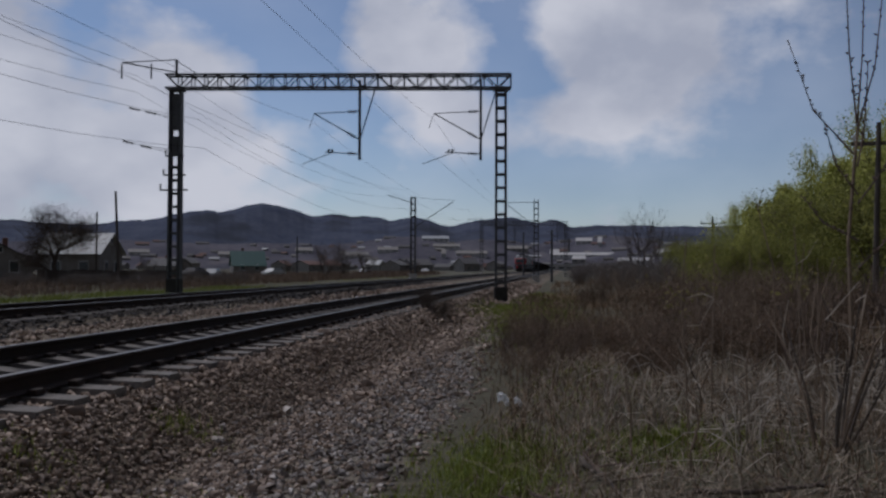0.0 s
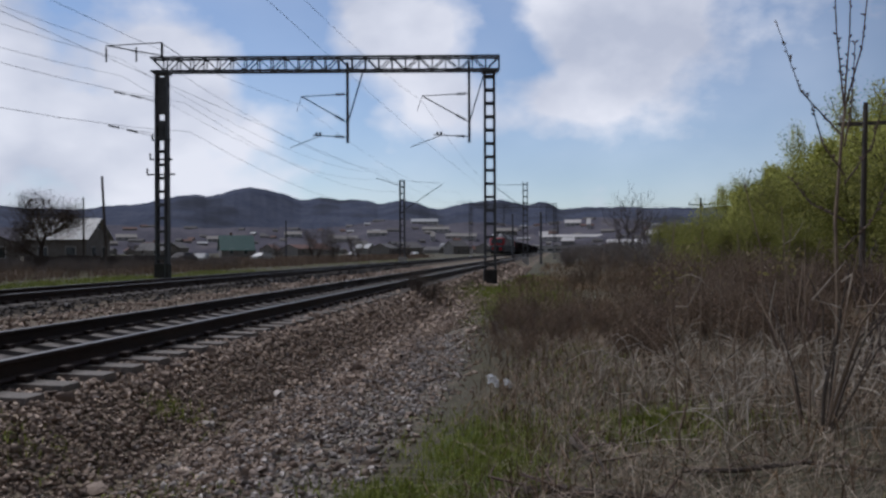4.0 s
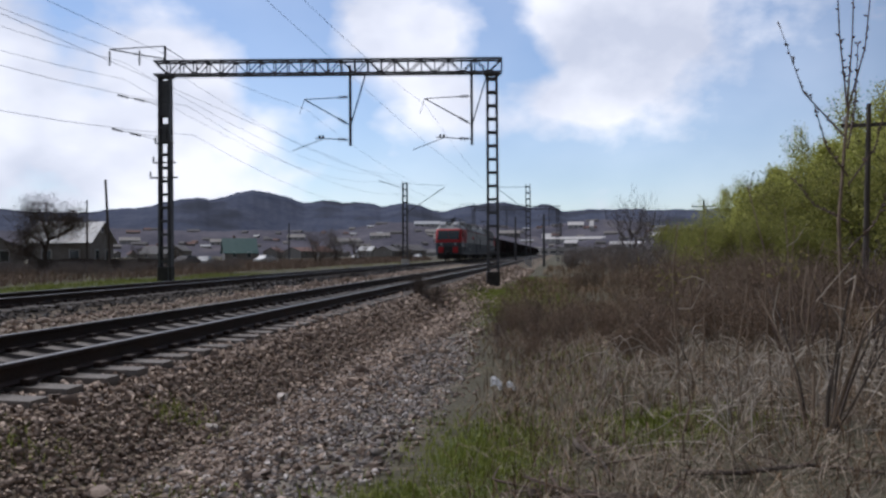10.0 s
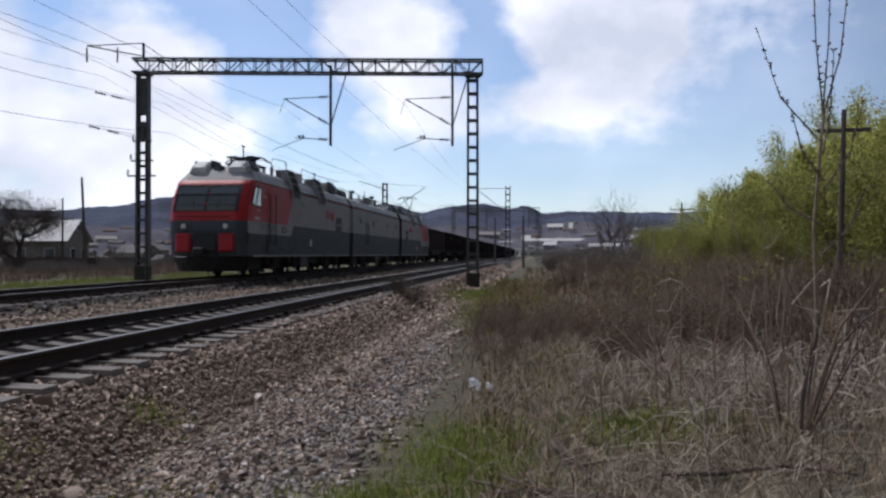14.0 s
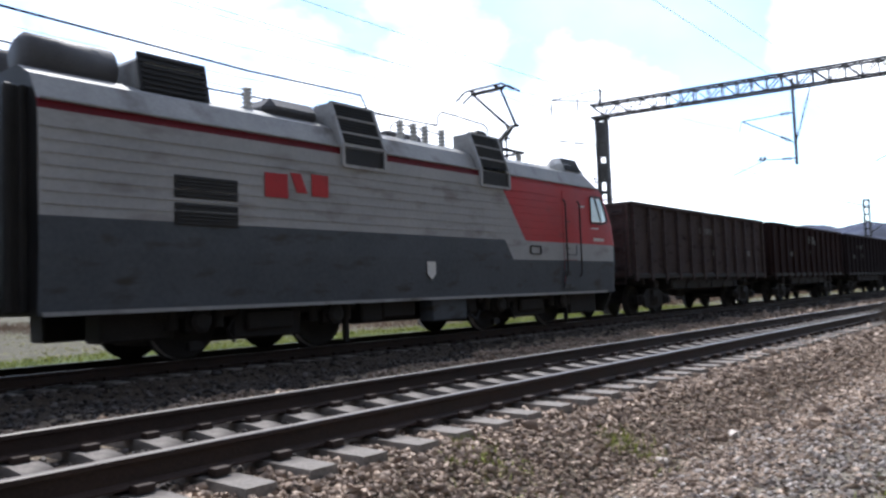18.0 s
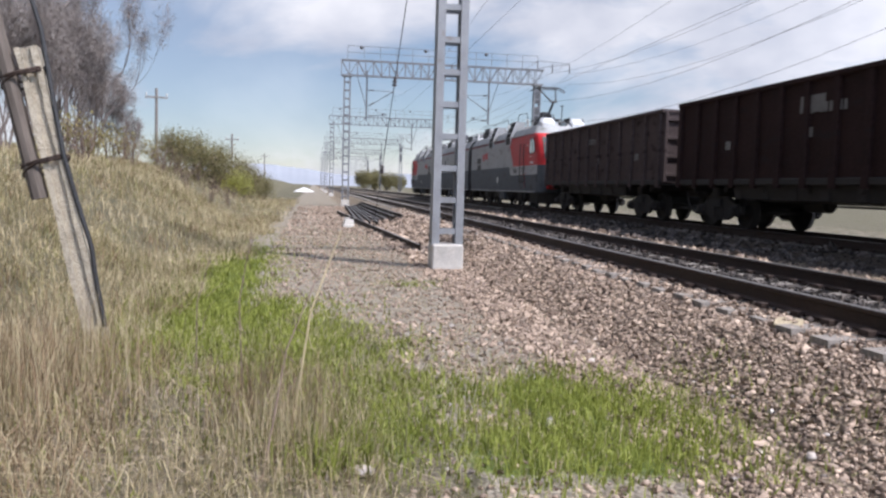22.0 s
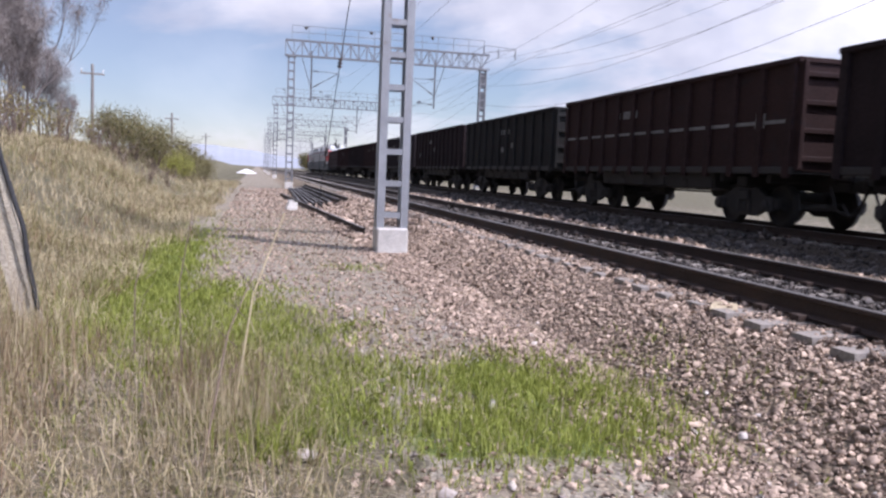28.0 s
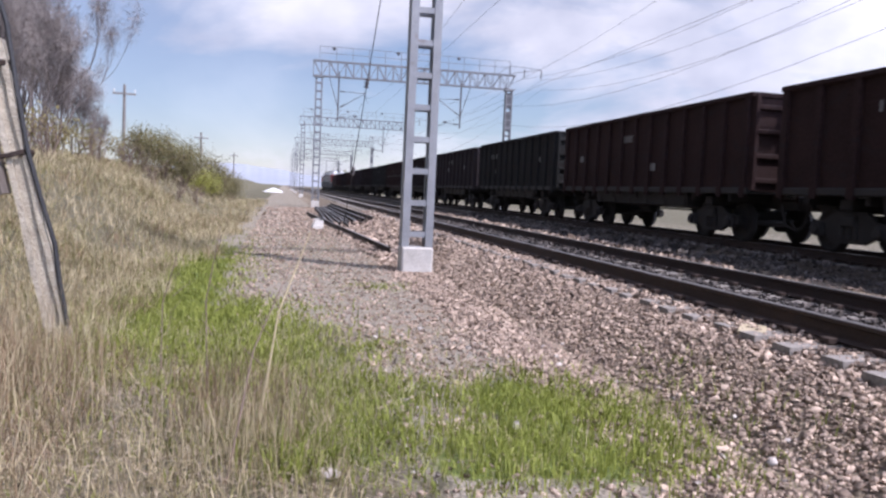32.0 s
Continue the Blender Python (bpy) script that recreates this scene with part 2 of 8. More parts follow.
M = dict(
    ballast=mat("ballast", (0.10, 0.085, 0.08), (0.33, 0.29, 0.27), 0.9, scale=0.5, fine=22, bump=0.8),
    stone=mat("stone", (0.205, 0.148, 0.112), (0.52, 0.400, 0.312), 0.74, scale=3, fine=60, bump=0.3, islands=True),
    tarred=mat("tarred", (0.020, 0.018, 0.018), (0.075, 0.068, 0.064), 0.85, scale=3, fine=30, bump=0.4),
    rust_rail=mat("rust_rail", (0.022, 0.014, 0.011), (0.065, 0.038, 0.028), 0.75, metal=0.2, scale=3, fine=50, bump=0.3),
    rail_head=mat("rail_head", (0.10, 0.085, 0.075), (0.30, 0.28, 0.265), 0.42, metal=0.7, scale=5, fine=90, bump=0.05, stretch=(30, 0.4, 1)),
    sleeper=mat("sleeper", (0.15, 0.13, 0.115), (0.37, 0.335, 0.30), 0.9, scale=2, fine=35, bump=0.4, stains=((0.06, 0.05, 0.045), 1.6, 0.47)),
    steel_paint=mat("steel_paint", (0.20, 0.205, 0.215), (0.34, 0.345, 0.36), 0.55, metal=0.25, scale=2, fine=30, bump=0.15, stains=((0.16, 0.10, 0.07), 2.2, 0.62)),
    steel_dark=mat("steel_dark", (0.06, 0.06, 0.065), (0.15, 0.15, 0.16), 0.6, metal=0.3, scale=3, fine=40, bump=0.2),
    # Oily between the near rails; beside the far track it paints the train's shade.
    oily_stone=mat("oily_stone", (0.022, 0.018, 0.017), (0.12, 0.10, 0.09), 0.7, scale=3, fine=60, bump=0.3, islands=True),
    concrete=mat("concrete", (0.40, 0.375, 0.345), (0.66, 0.63, 0.59), 0.9, scale=2.5, fine=30, bump=0.4, stains=((0.25, 0.24, 0.22), 3, 0.6)),
    old_concrete=mat("old_concrete", (0.25, 0.212, 0.158), (0.55, 0.485, 0.385), 0.92, scale=5, fine=45, bump=0.9, stains=((0.09, 0.078, 0.065), 4, 0.52, (1, 1, 0.3))),
    insulator=mat("insulator", (0.035, 0.028, 0.026), (0.09, 0.07, 0.062), 0.3, scale=5, fine=50, bump=0.0),
    white_insulator=mat("white_insulator", (0.50, 0.50, 0.48), (0.75, 0.75, 0.73), 0.3, scale=5, fine=50, bump=0.0),
    wire=mat("wire", (0.03, 0.03, 0.032), (0.07, 0.07, 0.072), 0.8, bump=0.0, spec=0.2),
    loco_light=mat("loco_light", (0.345, 0.355, 0.37), (0.47, 0.48, 0.495), 0.68, scale=0.9, fine=14, bump=0.05, stains=((0.27, 0.26, 0.26), 1.1, 0.56, (1, 1, 3)), spec=0.22),
    loco_dark=mat("loco_dark", (0.070, 0.080, 0.094), (0.115, 0.128, 0.146), 0.68, scale=0.9, fine=14, bump=0.05, stains=((0.065, 0.06, 0.056), 1.4, 0.56, (1, 1, 3)), spec=0.22),
    loco_red=mat("loco_red", (0.40, 0.013, 0.018), (0.56, 0.024, 0.028), 0.55, scale=1.0, fine=14, bump=0.04, stains=((0.26, 0.025, 0.025), 1.2, 0.62, (1, 1, 3))),
    loco_stripe=mat("loco_stripe", (0.13, 0.012, 0.020), (0.22, 0.018, 0.030), 0.6, scale=1.0, fine=14, bump=0.04, stains=((0.07, 0.02, 0.025), 1.2, 0.58, (1, 1, 3)), spec=0.3),
    loco_roof=mat("loco_roof", (0.25, 0.255, 0.26), (0.43, 0.435, 0.44), 0.6, scale=1.3, fine=18, bump=0.1, stains=((0.16, 0.15, 0.14), 1.6, 0.54)),
    pod_white=mat("pod_white", (0.50, 0.51, 0.52), (0.74, 0.75, 0.76), 0.45, scale=1.3, fine=18, bump=0.05, stains=((0.34, 0.33, 0.31), 1.6, 0.62)),
    black=mat("black", (0.012, 0.012, 0.014), (0.04, 0.04, 0.042), 0.6, scale=3, fine=40, bump=0.15),
    grime=mat("grime", (0.010, 0.009, 0.009), (0.035, 0.030, 0.027), 0.8, scale=2, fine=30, bump=0.3),
    wheel_steel=mat("wheel_steel", (0.24, 0.235, 0.23), (0.46, 0.455, 0.45), 0.45, metal=0.25, scale=4, fine=40, bump=0.05),
    white=mat("white", (0.66, 0.66, 0.65), (0.80, 0.80, 0.79), 0.5, scale=2, fine=30, bump=0.05),
)


def glass_mat():
    m = bpy.data.materials.new("glass")
    m.use_nodes = True
    b = m.node_tree.nodes["Principled BSDF"]
    b.inputs["Base Color"].default_value = (0.05, 0.065, 0.07, 1)
    b.inputs["Roughness"].default_value = 0.06
    b.inputs["Specular IOR Level"].default_value = 0.9
    return m


M["glass"] = glass_mat()

# ---- geometry helpers ----


class G:
    """Collects vertices and faces of one mesh."""

    def __init__(self):
        self.v, self.f, self.m = [], [], []

    def add(self, verts, faces, mi=0):
        o = len(self.v)
        self.v.extend([tuple(p) for p in verts])
        self.f.extend([tuple(i + o for i in q) for q in faces])
        self.m.extend([mi] * len(faces))
        return self

    def box(self, cx, cy, cz, sx, sy, sz, turn=None, c=None, mi=0):
        """A box with its twelve edges cut back by c."""
        hx, hy, hz = sx / 2, sy / 2, sz / 2
        if c is None:
            c = min(sx, sy, sz) * 0.08
        vs, idx = [], {}
        for ix in (-1, 1):
            for iy in (-1, 1):
                for iz in (-1, 1):
                    for ax in range(3):
                        p = [ix * (hx - c), iy * (hy - c), iz * (hz - c)]
                        p[ax] = (ix * hx, iy * hy, iz * hz)[ax]
                        idx[(ix, iy, iz, ax)] = len(vs)
                        vs.append(p)
        fs = []
        for ax in range(3):
            u, w = [(1, 2), (2, 0), (0, 1)][ax]
            for s in (-1, 1):
                q = []
                for a, b in ((-1, -1), (1, -1), (1, 1), (-1, 1)):
                    k = [0, 0, 0]
                    k[ax], k[u], k[w] = s, a, b
                    q.append(idx[(*k, ax)])
                fs.append(q if s > 0 else q[::-1])
        for ax in range(3):
            u, w = [(1, 2), (2, 0), (0, 1)][ax]
            for a in (-1, 1):
                for b in (-1, 1):
                    k0, k1 = [0, 0, 0], [0, 0, 0]
                    k0[ax], k0[u], k0[w] = -1, a, b
                    k1[ax], k1[u], k1[w] = 1, a, b
                    q = [idx[(*k0, u)], idx[(*k1, u)], idx[(*k1, w)], idx[(*k0, w)]]
                    fs.append(q if a * b > 0 else q[::-1])
        for ix in (-1, 1):
            for iy in (-1, 1):
                for iz in (-1, 1):
                    q = [idx[(ix, iy, iz, a)] for a in range(3)]
                    fs.append(q if ix * iy * iz > 0 else q[::-1])
        mtx = Matrix.Translation((cx, cy, cz)) @ (turn.to_4x4() if turn is not None else Matrix())
        return self.add([mtx @ Vector(p) for p in vs], fs, mi)

    def bar(self, p, q, w, d=None, mi=0):
        """A square bar from p to q, w by d across."""
        p, q = Vector(p), Vector(q)
        d = d or w
        t = (q - p).normalized()
        up = Vector((0, 0, 1)) if abs(t.z) < 0.95 else Vector((0, 1, 0))
        a = t.cross(up).normalized()
        b = a.cross(t).normalized()
        vs = [e + a * (sa * w / 2) + b * (sb * d / 2) for e in (p, q) for sa, sb in ((-1, -1), (1, -1), (1, 1), (-1, 1))]
        return self.add(vs, [(3, 2, 1, 0), (4, 5, 6, 7), (0, 1, 5, 4), (1, 2, 6, 5), (2, 3, 7, 6), (3, 0, 4, 7)], mi)

    def tube(self, pts, r, n=6, r2=None, mi=0, caps=True):
        """A round rod through the points, tapering from r to r2."""
        pts = [Vector(p) for p in pts]
        r2 = r if r2 is None else r2
        vs, fs = [], []
        for i, p in enumerate(pts):
            t = (pts[min(i + 1, len(pts) - 1)] - pts[max(i - 1, 0)]).normalized()
            up = Vector((0, 0, 1)) if abs(t.z) < 0.9 else Vector((0, 1, 0))
            a = t.cross(up).normalized()
            b = a.cross(t).normalized()
            rad = r + (r2 - r) * i / max(1, len(pts) - 1)
            for k in range(n):
                an = 2 * math.pi * k / n
                vs.append(p + a * (rad * math.cos(an)) + b * (rad * math.sin(an)))
        for i in range(len(pts) - 1):
            for k in range(n):
                fs.append((i * n + k, i * n + (k + 1) % n, (i + 1) * n + (k + 1) % n, (i + 1) * n + k))
        if caps:
            fs.append(tuple(range(n))[::-1])
            fs.append(tuple(range((len(pts) - 1) * n, len(pts) * n)))
        return self.add(vs, fs, mi)

    def lathe(self, p, axis, prof, n=16, mi=0):
        """Rings (distance along axis, radius) about the line from p."""
        p, t = Vector(p), Vector(axis).normalized()
        up = Vector((0, 0, 1)) if abs(t.z) < 0.9 else Vector((0, 1, 0))
        a = t.cross(up).normalized()
        b = a.cross(t).normalized()
        vs, fs = [], []
        for s, r in prof:
            for k in range(n):
                an = 2 * math.pi * k / n
                vs.append(p + t * s + a * (r * math.cos(an)) + b * (r * math.sin(an)))
        for i in range(len(prof) - 1):
            for k in range(n):
                fs.append((i * n + k, i * n + (k + 1) % n, (i + 1) * n + (k + 1) % n, (i + 1) * n + k))
        fs.append(tuple(range(n))[::-1])
        fs.append(tuple(range((len(prof) - 1) * n, len(prof) * n)))
        return self.add(vs, fs, mi)

    def plate(self, pts, normal, thick, mi=0):
        """A flat polygon given thickness along normal."""
        n = Vector(normal).normalized() * thick
        k = len(pts)
        vs = [Vector(p) for p in pts] + [Vector(p) + n for p in pts]
        fs = [tuple(range(k))[::-1], tuple(range(k, 2 * k))] + [(i, (i + 1) % k, k + (i + 1) % k, k + i) for i in range(k)]
        return self.add(vs, fs, mi)

    def mesh(self, name, mats, smooth=False):
        me = bpy.data.meshes.new(name)
        me.from_pydata(self.v, [], self.f)
        for m in (mats if isinstance(mats, (list, tuple)) else [mats]):
            me.materials.append(M[m] if isinstance(m, str) else m)
        if any(self.m):
            me.polygons.foreach_set("material_index", self.m)
        if smooth:
            me.polygons.foreach_set("use_smooth", [True] * len(self.f))
        bm = bmesh.new(); bm.from_mesh(me); bmesh.ops.recalc_face_normals(bm, faces=bm.faces); bm.to_mesh(me); bm.free()
        return me


def part(name, g, mats, parent=None, label="", at=None, smooth=False):
    """One mesh object under a thing or a part."""
    ob = new(name, g if isinstance(g, bpy.types.Mesh) else g.mesh(name, mats, smooth))
    ob.parent = parent
    if at is not None:
        ob.matrix_basis = at
    return tagged(ob, label)


def thing(name, label, category, group="", kind="", at=None):
    ob = new(name)
    ob.empty_display_size = 0.2
    if at is not None:
        ob.matrix_basis = at
    return tagged(ob, label, category, group, kind)


def soup(name, verts, faces, mats, label="", category="", kind="stuff", mi=None, parent=None):
    """One big joined mesh from arrays, for what nobody counts."""
    me = bpy.data.meshes.new(name)
    me.vertices.add(len(verts))
    me.vertices.foreach_set("co", np.asarray(verts, dtype=np.float32).ravel())
    faces = np.asarray(faces, dtype=np.int32)
    k = faces.shape[1]
    me.loops.add(faces.size)
    me.loops.foreach_set("vertex_index", faces.ravel())
    me.polygons.add(len(faces))
    me.polygons.foreach_set("loop_start", np.arange(0, faces.size, k, dtype=np.int32))
    for m in (mats if isinstance(mats, (list, tuple)) else [mats]):
        me.materials.append(M[m] if isinstance(m, str) else m)
    if mi is not None:
        me.polygons.foreach_set("material_index", np.asarray(mi, dtype=np.int32))
    me.update(calc_edges=True)
    ob = new(name, me)
    ob.parent = parent
    return tagged(ob, label, category, "", kind)


def smooth01(a, b, x):
    t = np.clip((x - a) / (b - a), 0, 1)
    return t * t * (3 - 2 * t)


def lumps(x, y):
    """Gentle unevenness of the ground."""
    return 0.05 * np.sin(0.9 * x + 1.3) * np.sin(0.7 * y + 0.4) + 0.03 * np.sin(2.1 * x + 0.6 * y) + 0.02 * np.sin(3.7 * y - 1.9 * x)


def ground_z(x, y):
    """Height of the ground sheet: two ballast beds, a path, a bank beside the path, fields."""
    x, y = np.asarray(x, float), np.asarray(y, float)
    base = -0.82 + 0 * x
    # ballast beds with sloping shoulders, level across between the tracks
    d1 = np.abs(x - NEAR_X)
    d2 = np.abs(x - FAR_X)
    bed1 = -0.265 - 0.555 * smooth01(1.25, 2.75, d1)
    bed2 = -0.225 - 0.5 * smooth01(1.45, 3.0, d2)
    z = np.maximum(base, np.maximum(bed1, bed2))
    mid = (x < NEAR_X) & (x > FAR_X)
    z = np.where(mid, np.maximum(z, -0.36 + 0.02 * np.sin(3 * y)), z)
    # bank on the path's right-hand side behind the camera
    rear = smooth01(-5.0, -13.0, y)
    lift = smooth01(2.2, 6.5, x + 0.03 * np.minimum(0, y + 20)) * 2.0 + smooth01(7, 22, x) * 1.6
    z = z + np.where(x > 0, lift * rear, 0)
    # rough ground under the bushes ahead
    z = z + np.where(x > -0.3, 0.16 * smooth01(-0.3, 3, x) * (1 - rear), 0)
    z = z + np.where(np.abs(x + 2) > 2, lumps(x, y) * smooth01(1.5, 4, np.abs(x + 2.5)) * (np.minimum(d1, d2) > 3.2), 0)
    # the field past the tracks lies almost as high as the bed ahead
    field = -0.42 - 0.55 * smooth01(20, 42, -x) + 0.6 * lumps(x, y)
    z = np.where(x < FAR_X - 1.5, np.maximum(z, field - 0.6 * (1 - smooth01(-8, 6, y))), z)
    return z
M["cab_glass"] = mat("cab_glass", (0.35, 0.37, 0.36), (0.50, 0.52, 0.51), 0.12, metal=0.85, scale=1.2, fine=9, bump=0.0)
M["portal_grey"] = mat("portal_grey", (0.13, 0.135, 0.145), (0.25, 0.255, 0.27), 0.6, metal=0.2, scale=2, fine=30, bump=0.15)


def path_edge(y):
    """Where the bare gravel path gives way to grass, by y."""
    y = np.asarray(y, float)
    rear = np.where(y < -9.5, 1.2 + 0.5 * smooth01(-12, -20, y), -0.8)
    return np.where(y > 0, -1.3 - 0.5 * smooth01(9, 20, y) - 1.5 * smooth01(31, 42, y), rear)


# patches of fresh grass: x, y, half widths, strength
GREEN = ((-0.5, 6.4, 0.48, 1.2, 1.0), (-0.95, 4.95, 0.5, 0.4, 0.9), (0.95, 7.3, 0.7, 0.5, 1.0), (-2.2, 31, 1.0, 4.5, 1.0), (-1.4, 39, 1.4, 8, 0.8), (-0.7, 23.5, 1.0, 5, 0.9), (0.3, 11, 0.8, 3, 0.15), (1.5, -12, 0.75, 6.5, 1.0), (1.1, -8.2, 0.9, 1.8, 0.9),
         (0.1, -7.6, 0.8, 1.3, 0.9), (-0.4, -6.0, 1.0, 0.7, 0.7), (-2.1, -5.7, 0.85, 0.9, 1.0), (-1.7, -4.6, 1.1, 0.6, 0.9), (-0.3, -5.0, 0.8, 0.6, 0.7), (0.5, -10.2, 0.9, 1.2, 0.6))


def ground_mat():
    m = bpy.data.materials.new("ground")
    m.use_nodes = True
    nt = m.node_tree
    b = nt.nodes["Principled BSDF"]
    N = lambda kind: nt.nodes.new("ShaderNode" + kind)
    L = nt.links.new
    tc = N("TexCoord")

    def noise_tex(scale, detail=5, rough=0.6):
        n = N("TexNoise"); n.inputs["Scale"].default_value = scale; n.inputs["Detail"].default_value = detail; n.inputs["Roughness"].default_value = rough
        L(tc.outputs["Object"], n.inputs["Vector"])
        return n.outputs["Fac"]

    def ramp(src, p0, p1, c0, c1):
        r = N("ValToRGB")
        r.color_ramp.elements[0].position, r.color_ramp.elements[1].position = p0, p1
        r.color_ramp.elements[0].color, r.color_ramp.elements[1].color = (*c0, 1), (*c1, 1)
        L(src, r.inputs[0])
        return r.outputs[0]

    def mask(attr, breakup):
        a = N("Attribute"); a.attribute_name = attr
        s = N("Math"); s.operation = "MULTIPLY_ADD"; s.inputs[1].default_value = 0.9
        L(breakup, s.inputs[0]); L(a.outputs["Fac"], s.inputs[2])
        r = N("ValToRGB"); r.color_ramp.elements[0].position, r.color_ramp.elements[1].position = 0.86, 1.02
        L(s.outputs[0], r.inputs[0])
        return r.outputs[0]

    def over(fac, low, high):
        mx = N("Mix"); mx.data_type = "RGBA"
        L(fac, mx.inputs["Factor"]); L(low, mx.inputs["A"]); L(high, mx.inputs["B"])
        return mx.outputs["Result"]

    vor = N("TexVoronoi"); vor.inputs["Scale"].default_value = 25.0
    L(tc.outputs["Object"], vor.inputs["Vector"])
    sepc = N("SeparateColor"); L(vor.outputs["Color"], sepc.inputs[0])
    edge = ramp(vor.outputs["Distance"], 0.1, 0.65, (1, 1, 1), (0.58, 0.55, 0.52))
    peb = ramp(sepc.outputs[0], 0.05, 0.95, (0.17, 0.135, 0.097), (0.41, 0.335, 0.245))
    stones = N("Mix"); stones.data_type = "RGBA"; stones.blend_type = "MULTIPLY"; stones.inputs["Factor"].default_value = 1.0
    L(peb, stones.inputs["A"]); L(edge, stones.inputs["B"])
    bal = stones.outputs["Result"]
    fine, mid, wide = noise_tex(30, 4), noise_tex(3.0), noise_tex(0.35)
    path = over(ramp(mid, 0.42, 0.62, (0, 0, 0), (0.8, 0.8, 0.8)), ramp(fine, 0.3, 0.7, (0.165, 0.145, 0.115), (0.35, 0.31, 0.25)), bal)
    soil = over(wide, ramp(fine, 0.3, 0.7, (0.055, 0.045, 0.032), (0.15, 0.125, 0.085)), ramp(mid, 0.35, 0.7, (0.075, 0.075, 0.035), (0.165, 0.15, 0.085)))
    grass = ramp(fine, 0.3, 0.7, (0.060, 0.085, 0.015), (0.135, 0.17, 0.035))
    col = over(mask("path", mid), soil, path)
    col = over(mask("green", mid), col, grass)
    col = over(mask("ballast", mid), col, bal)
    # Darkens oil stains; round the far track it also paints the train's shade.
    oil_shade_mix = N("Mix"); oil_shade_mix.data_type = "RGBA"; oil_shade_mix.blend_type = "MULTIPLY"; oil_shade_mix.inputs["B"].default_value = (0.22, 0.20, 0.19, 1)
    L(mask("oil", mid), oil_shade_mix.inputs["Factor"]); L(col, oil_shade_mix.inputs["A"])
    col = oil_shade_mix.outputs["Result"]
    L(col, b.inputs["Base Color"])
    b.inputs["Roughness"].default_value = 0.95
    bp = N("Bump"); bp.inputs["Strength"].default_value = 0.9; bp.inputs["Distance"].default_value = 0.03
    L(vor.outputs["Distance"], bp.inputs["Height"])
    bp.invert = True
    L(bp.outputs[0], b.inputs["Normal"])
    return m


M["ground"] = ground_mat()


# ---- ground ----
def make_ground():
    """One sheet to the horizon, fine near the camera."""
    def axis(core, step, far):
        a = list(np.arange(core[0], core[1] + 1e-6, step))
        s, lo, hi = step, core[0], core[1]
        left, right = [], []
        while hi < far or lo > -far:
            s *= 1.28
            if hi < far:
                hi += s; right.append(hi)
            if lo > -far:
                lo -= s; left.append(lo)
        return np.array(left[::-1] + a + right)
    xs, ys = axis((-16, 9), 0.2, 3600), axis((-34, 42), 0.4, 3600)
    X, Y = np.meshgrid(xs, ys)
    Z = ground_z(X, Y)
    vs = np.stack([X.ravel(), Y.ravel(), Z.ravel()], 1)
    nx, ny = len(xs), len(ys)
    i, j = np.meshgrid(np.arange(nx - 1), np.arange(ny - 1))
    a = (j * nx + i).ravel()
    fs = np.stack([a, a + 1, a + nx + 1, a + nx], 1)
    ob = soup("ground", vs, fs, "ground", "stony trackside ground with grass and dry weeds", "ground", "structure")
    ob.data.polygons.foreach_set("use_smooth", [True] * len(fs))
    # what covers the ground: ballast, path gravel, else soil
    x, y = vs[:, 0], vs[:, 1]
    bal = smooth01(FAR_X - 4.2, FAR_X - 3.2, x) * (1 - smooth01(NEAR_X + 2.7, NEAR_X + 3.6, x))
    path = smooth01(NEAR_X + 2.7, NEAR_X + 3.6, x) * (1 - smooth01(-0.8, 0.8, x - path_edge(y)))
    path = np.maximum(path, 0.45 * smooth01(-34, -28, x) * (1 - smooth01(-16.8, -16.2, x)) * (1 - smooth01(-14, -2, y)))
    green = np.zeros(len(vs))
    for px, py, rx, ry, w in GREEN:
        green = np.maximum(green, w * np.exp(-((x - px) / rx) ** 2 - ((y - py) / ry) ** 2))
    green = np.maximum(green, 0.9 * smooth01(-24, -20, x) * (1 - smooth01(-17.2, -16.2, x)) * smooth01(-14, -2, y) * (1 - smooth01(36, 48, y)))
    # The widening beside the far track puts the train's shade into the mask.
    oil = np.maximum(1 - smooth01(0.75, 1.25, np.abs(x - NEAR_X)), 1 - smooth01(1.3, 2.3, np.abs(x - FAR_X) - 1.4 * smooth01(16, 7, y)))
    for nm, val in (("ballast", bal), ("path", path), ("green", green), ("oil", oil)):
        at = ob.data.attributes.new(nm, "FLOAT", "POINT")
        at.data.foreach_set("value", val.astype(np.float32))


make_ground()

# ---- tracks ----
RAIL = ((-0.075, -0.18), (0.075, -0.18), (0.075, -0.168), (0.014, -0.145), (0.010, -0.05), (0.036, -0.038), (0.036, -0.006), (0.028, 0.0),
        (-0.028, 0.0), (-0.036, -0.006), (-0.036, -0.038), (-0.010, -0.05), (-0.014, -0.145), (-0.075, -0.168))
HALF_GAUGE = 0.82


def rail_mesh(length):
    g = G()
    n = len(RAIL)
    g.add([(x, y, z) for y in (0, length) for x, z in RAIL], [])
    for i in range(n):
        j = (i + 1) % n
        g.add([], [])
        g.f.append((i, j, n + j, n + i))
        g.m.append(1 if i in (6, 7, 8) else 0)
    return g.mesh("rail", ["rust_rail", "rail_head"])


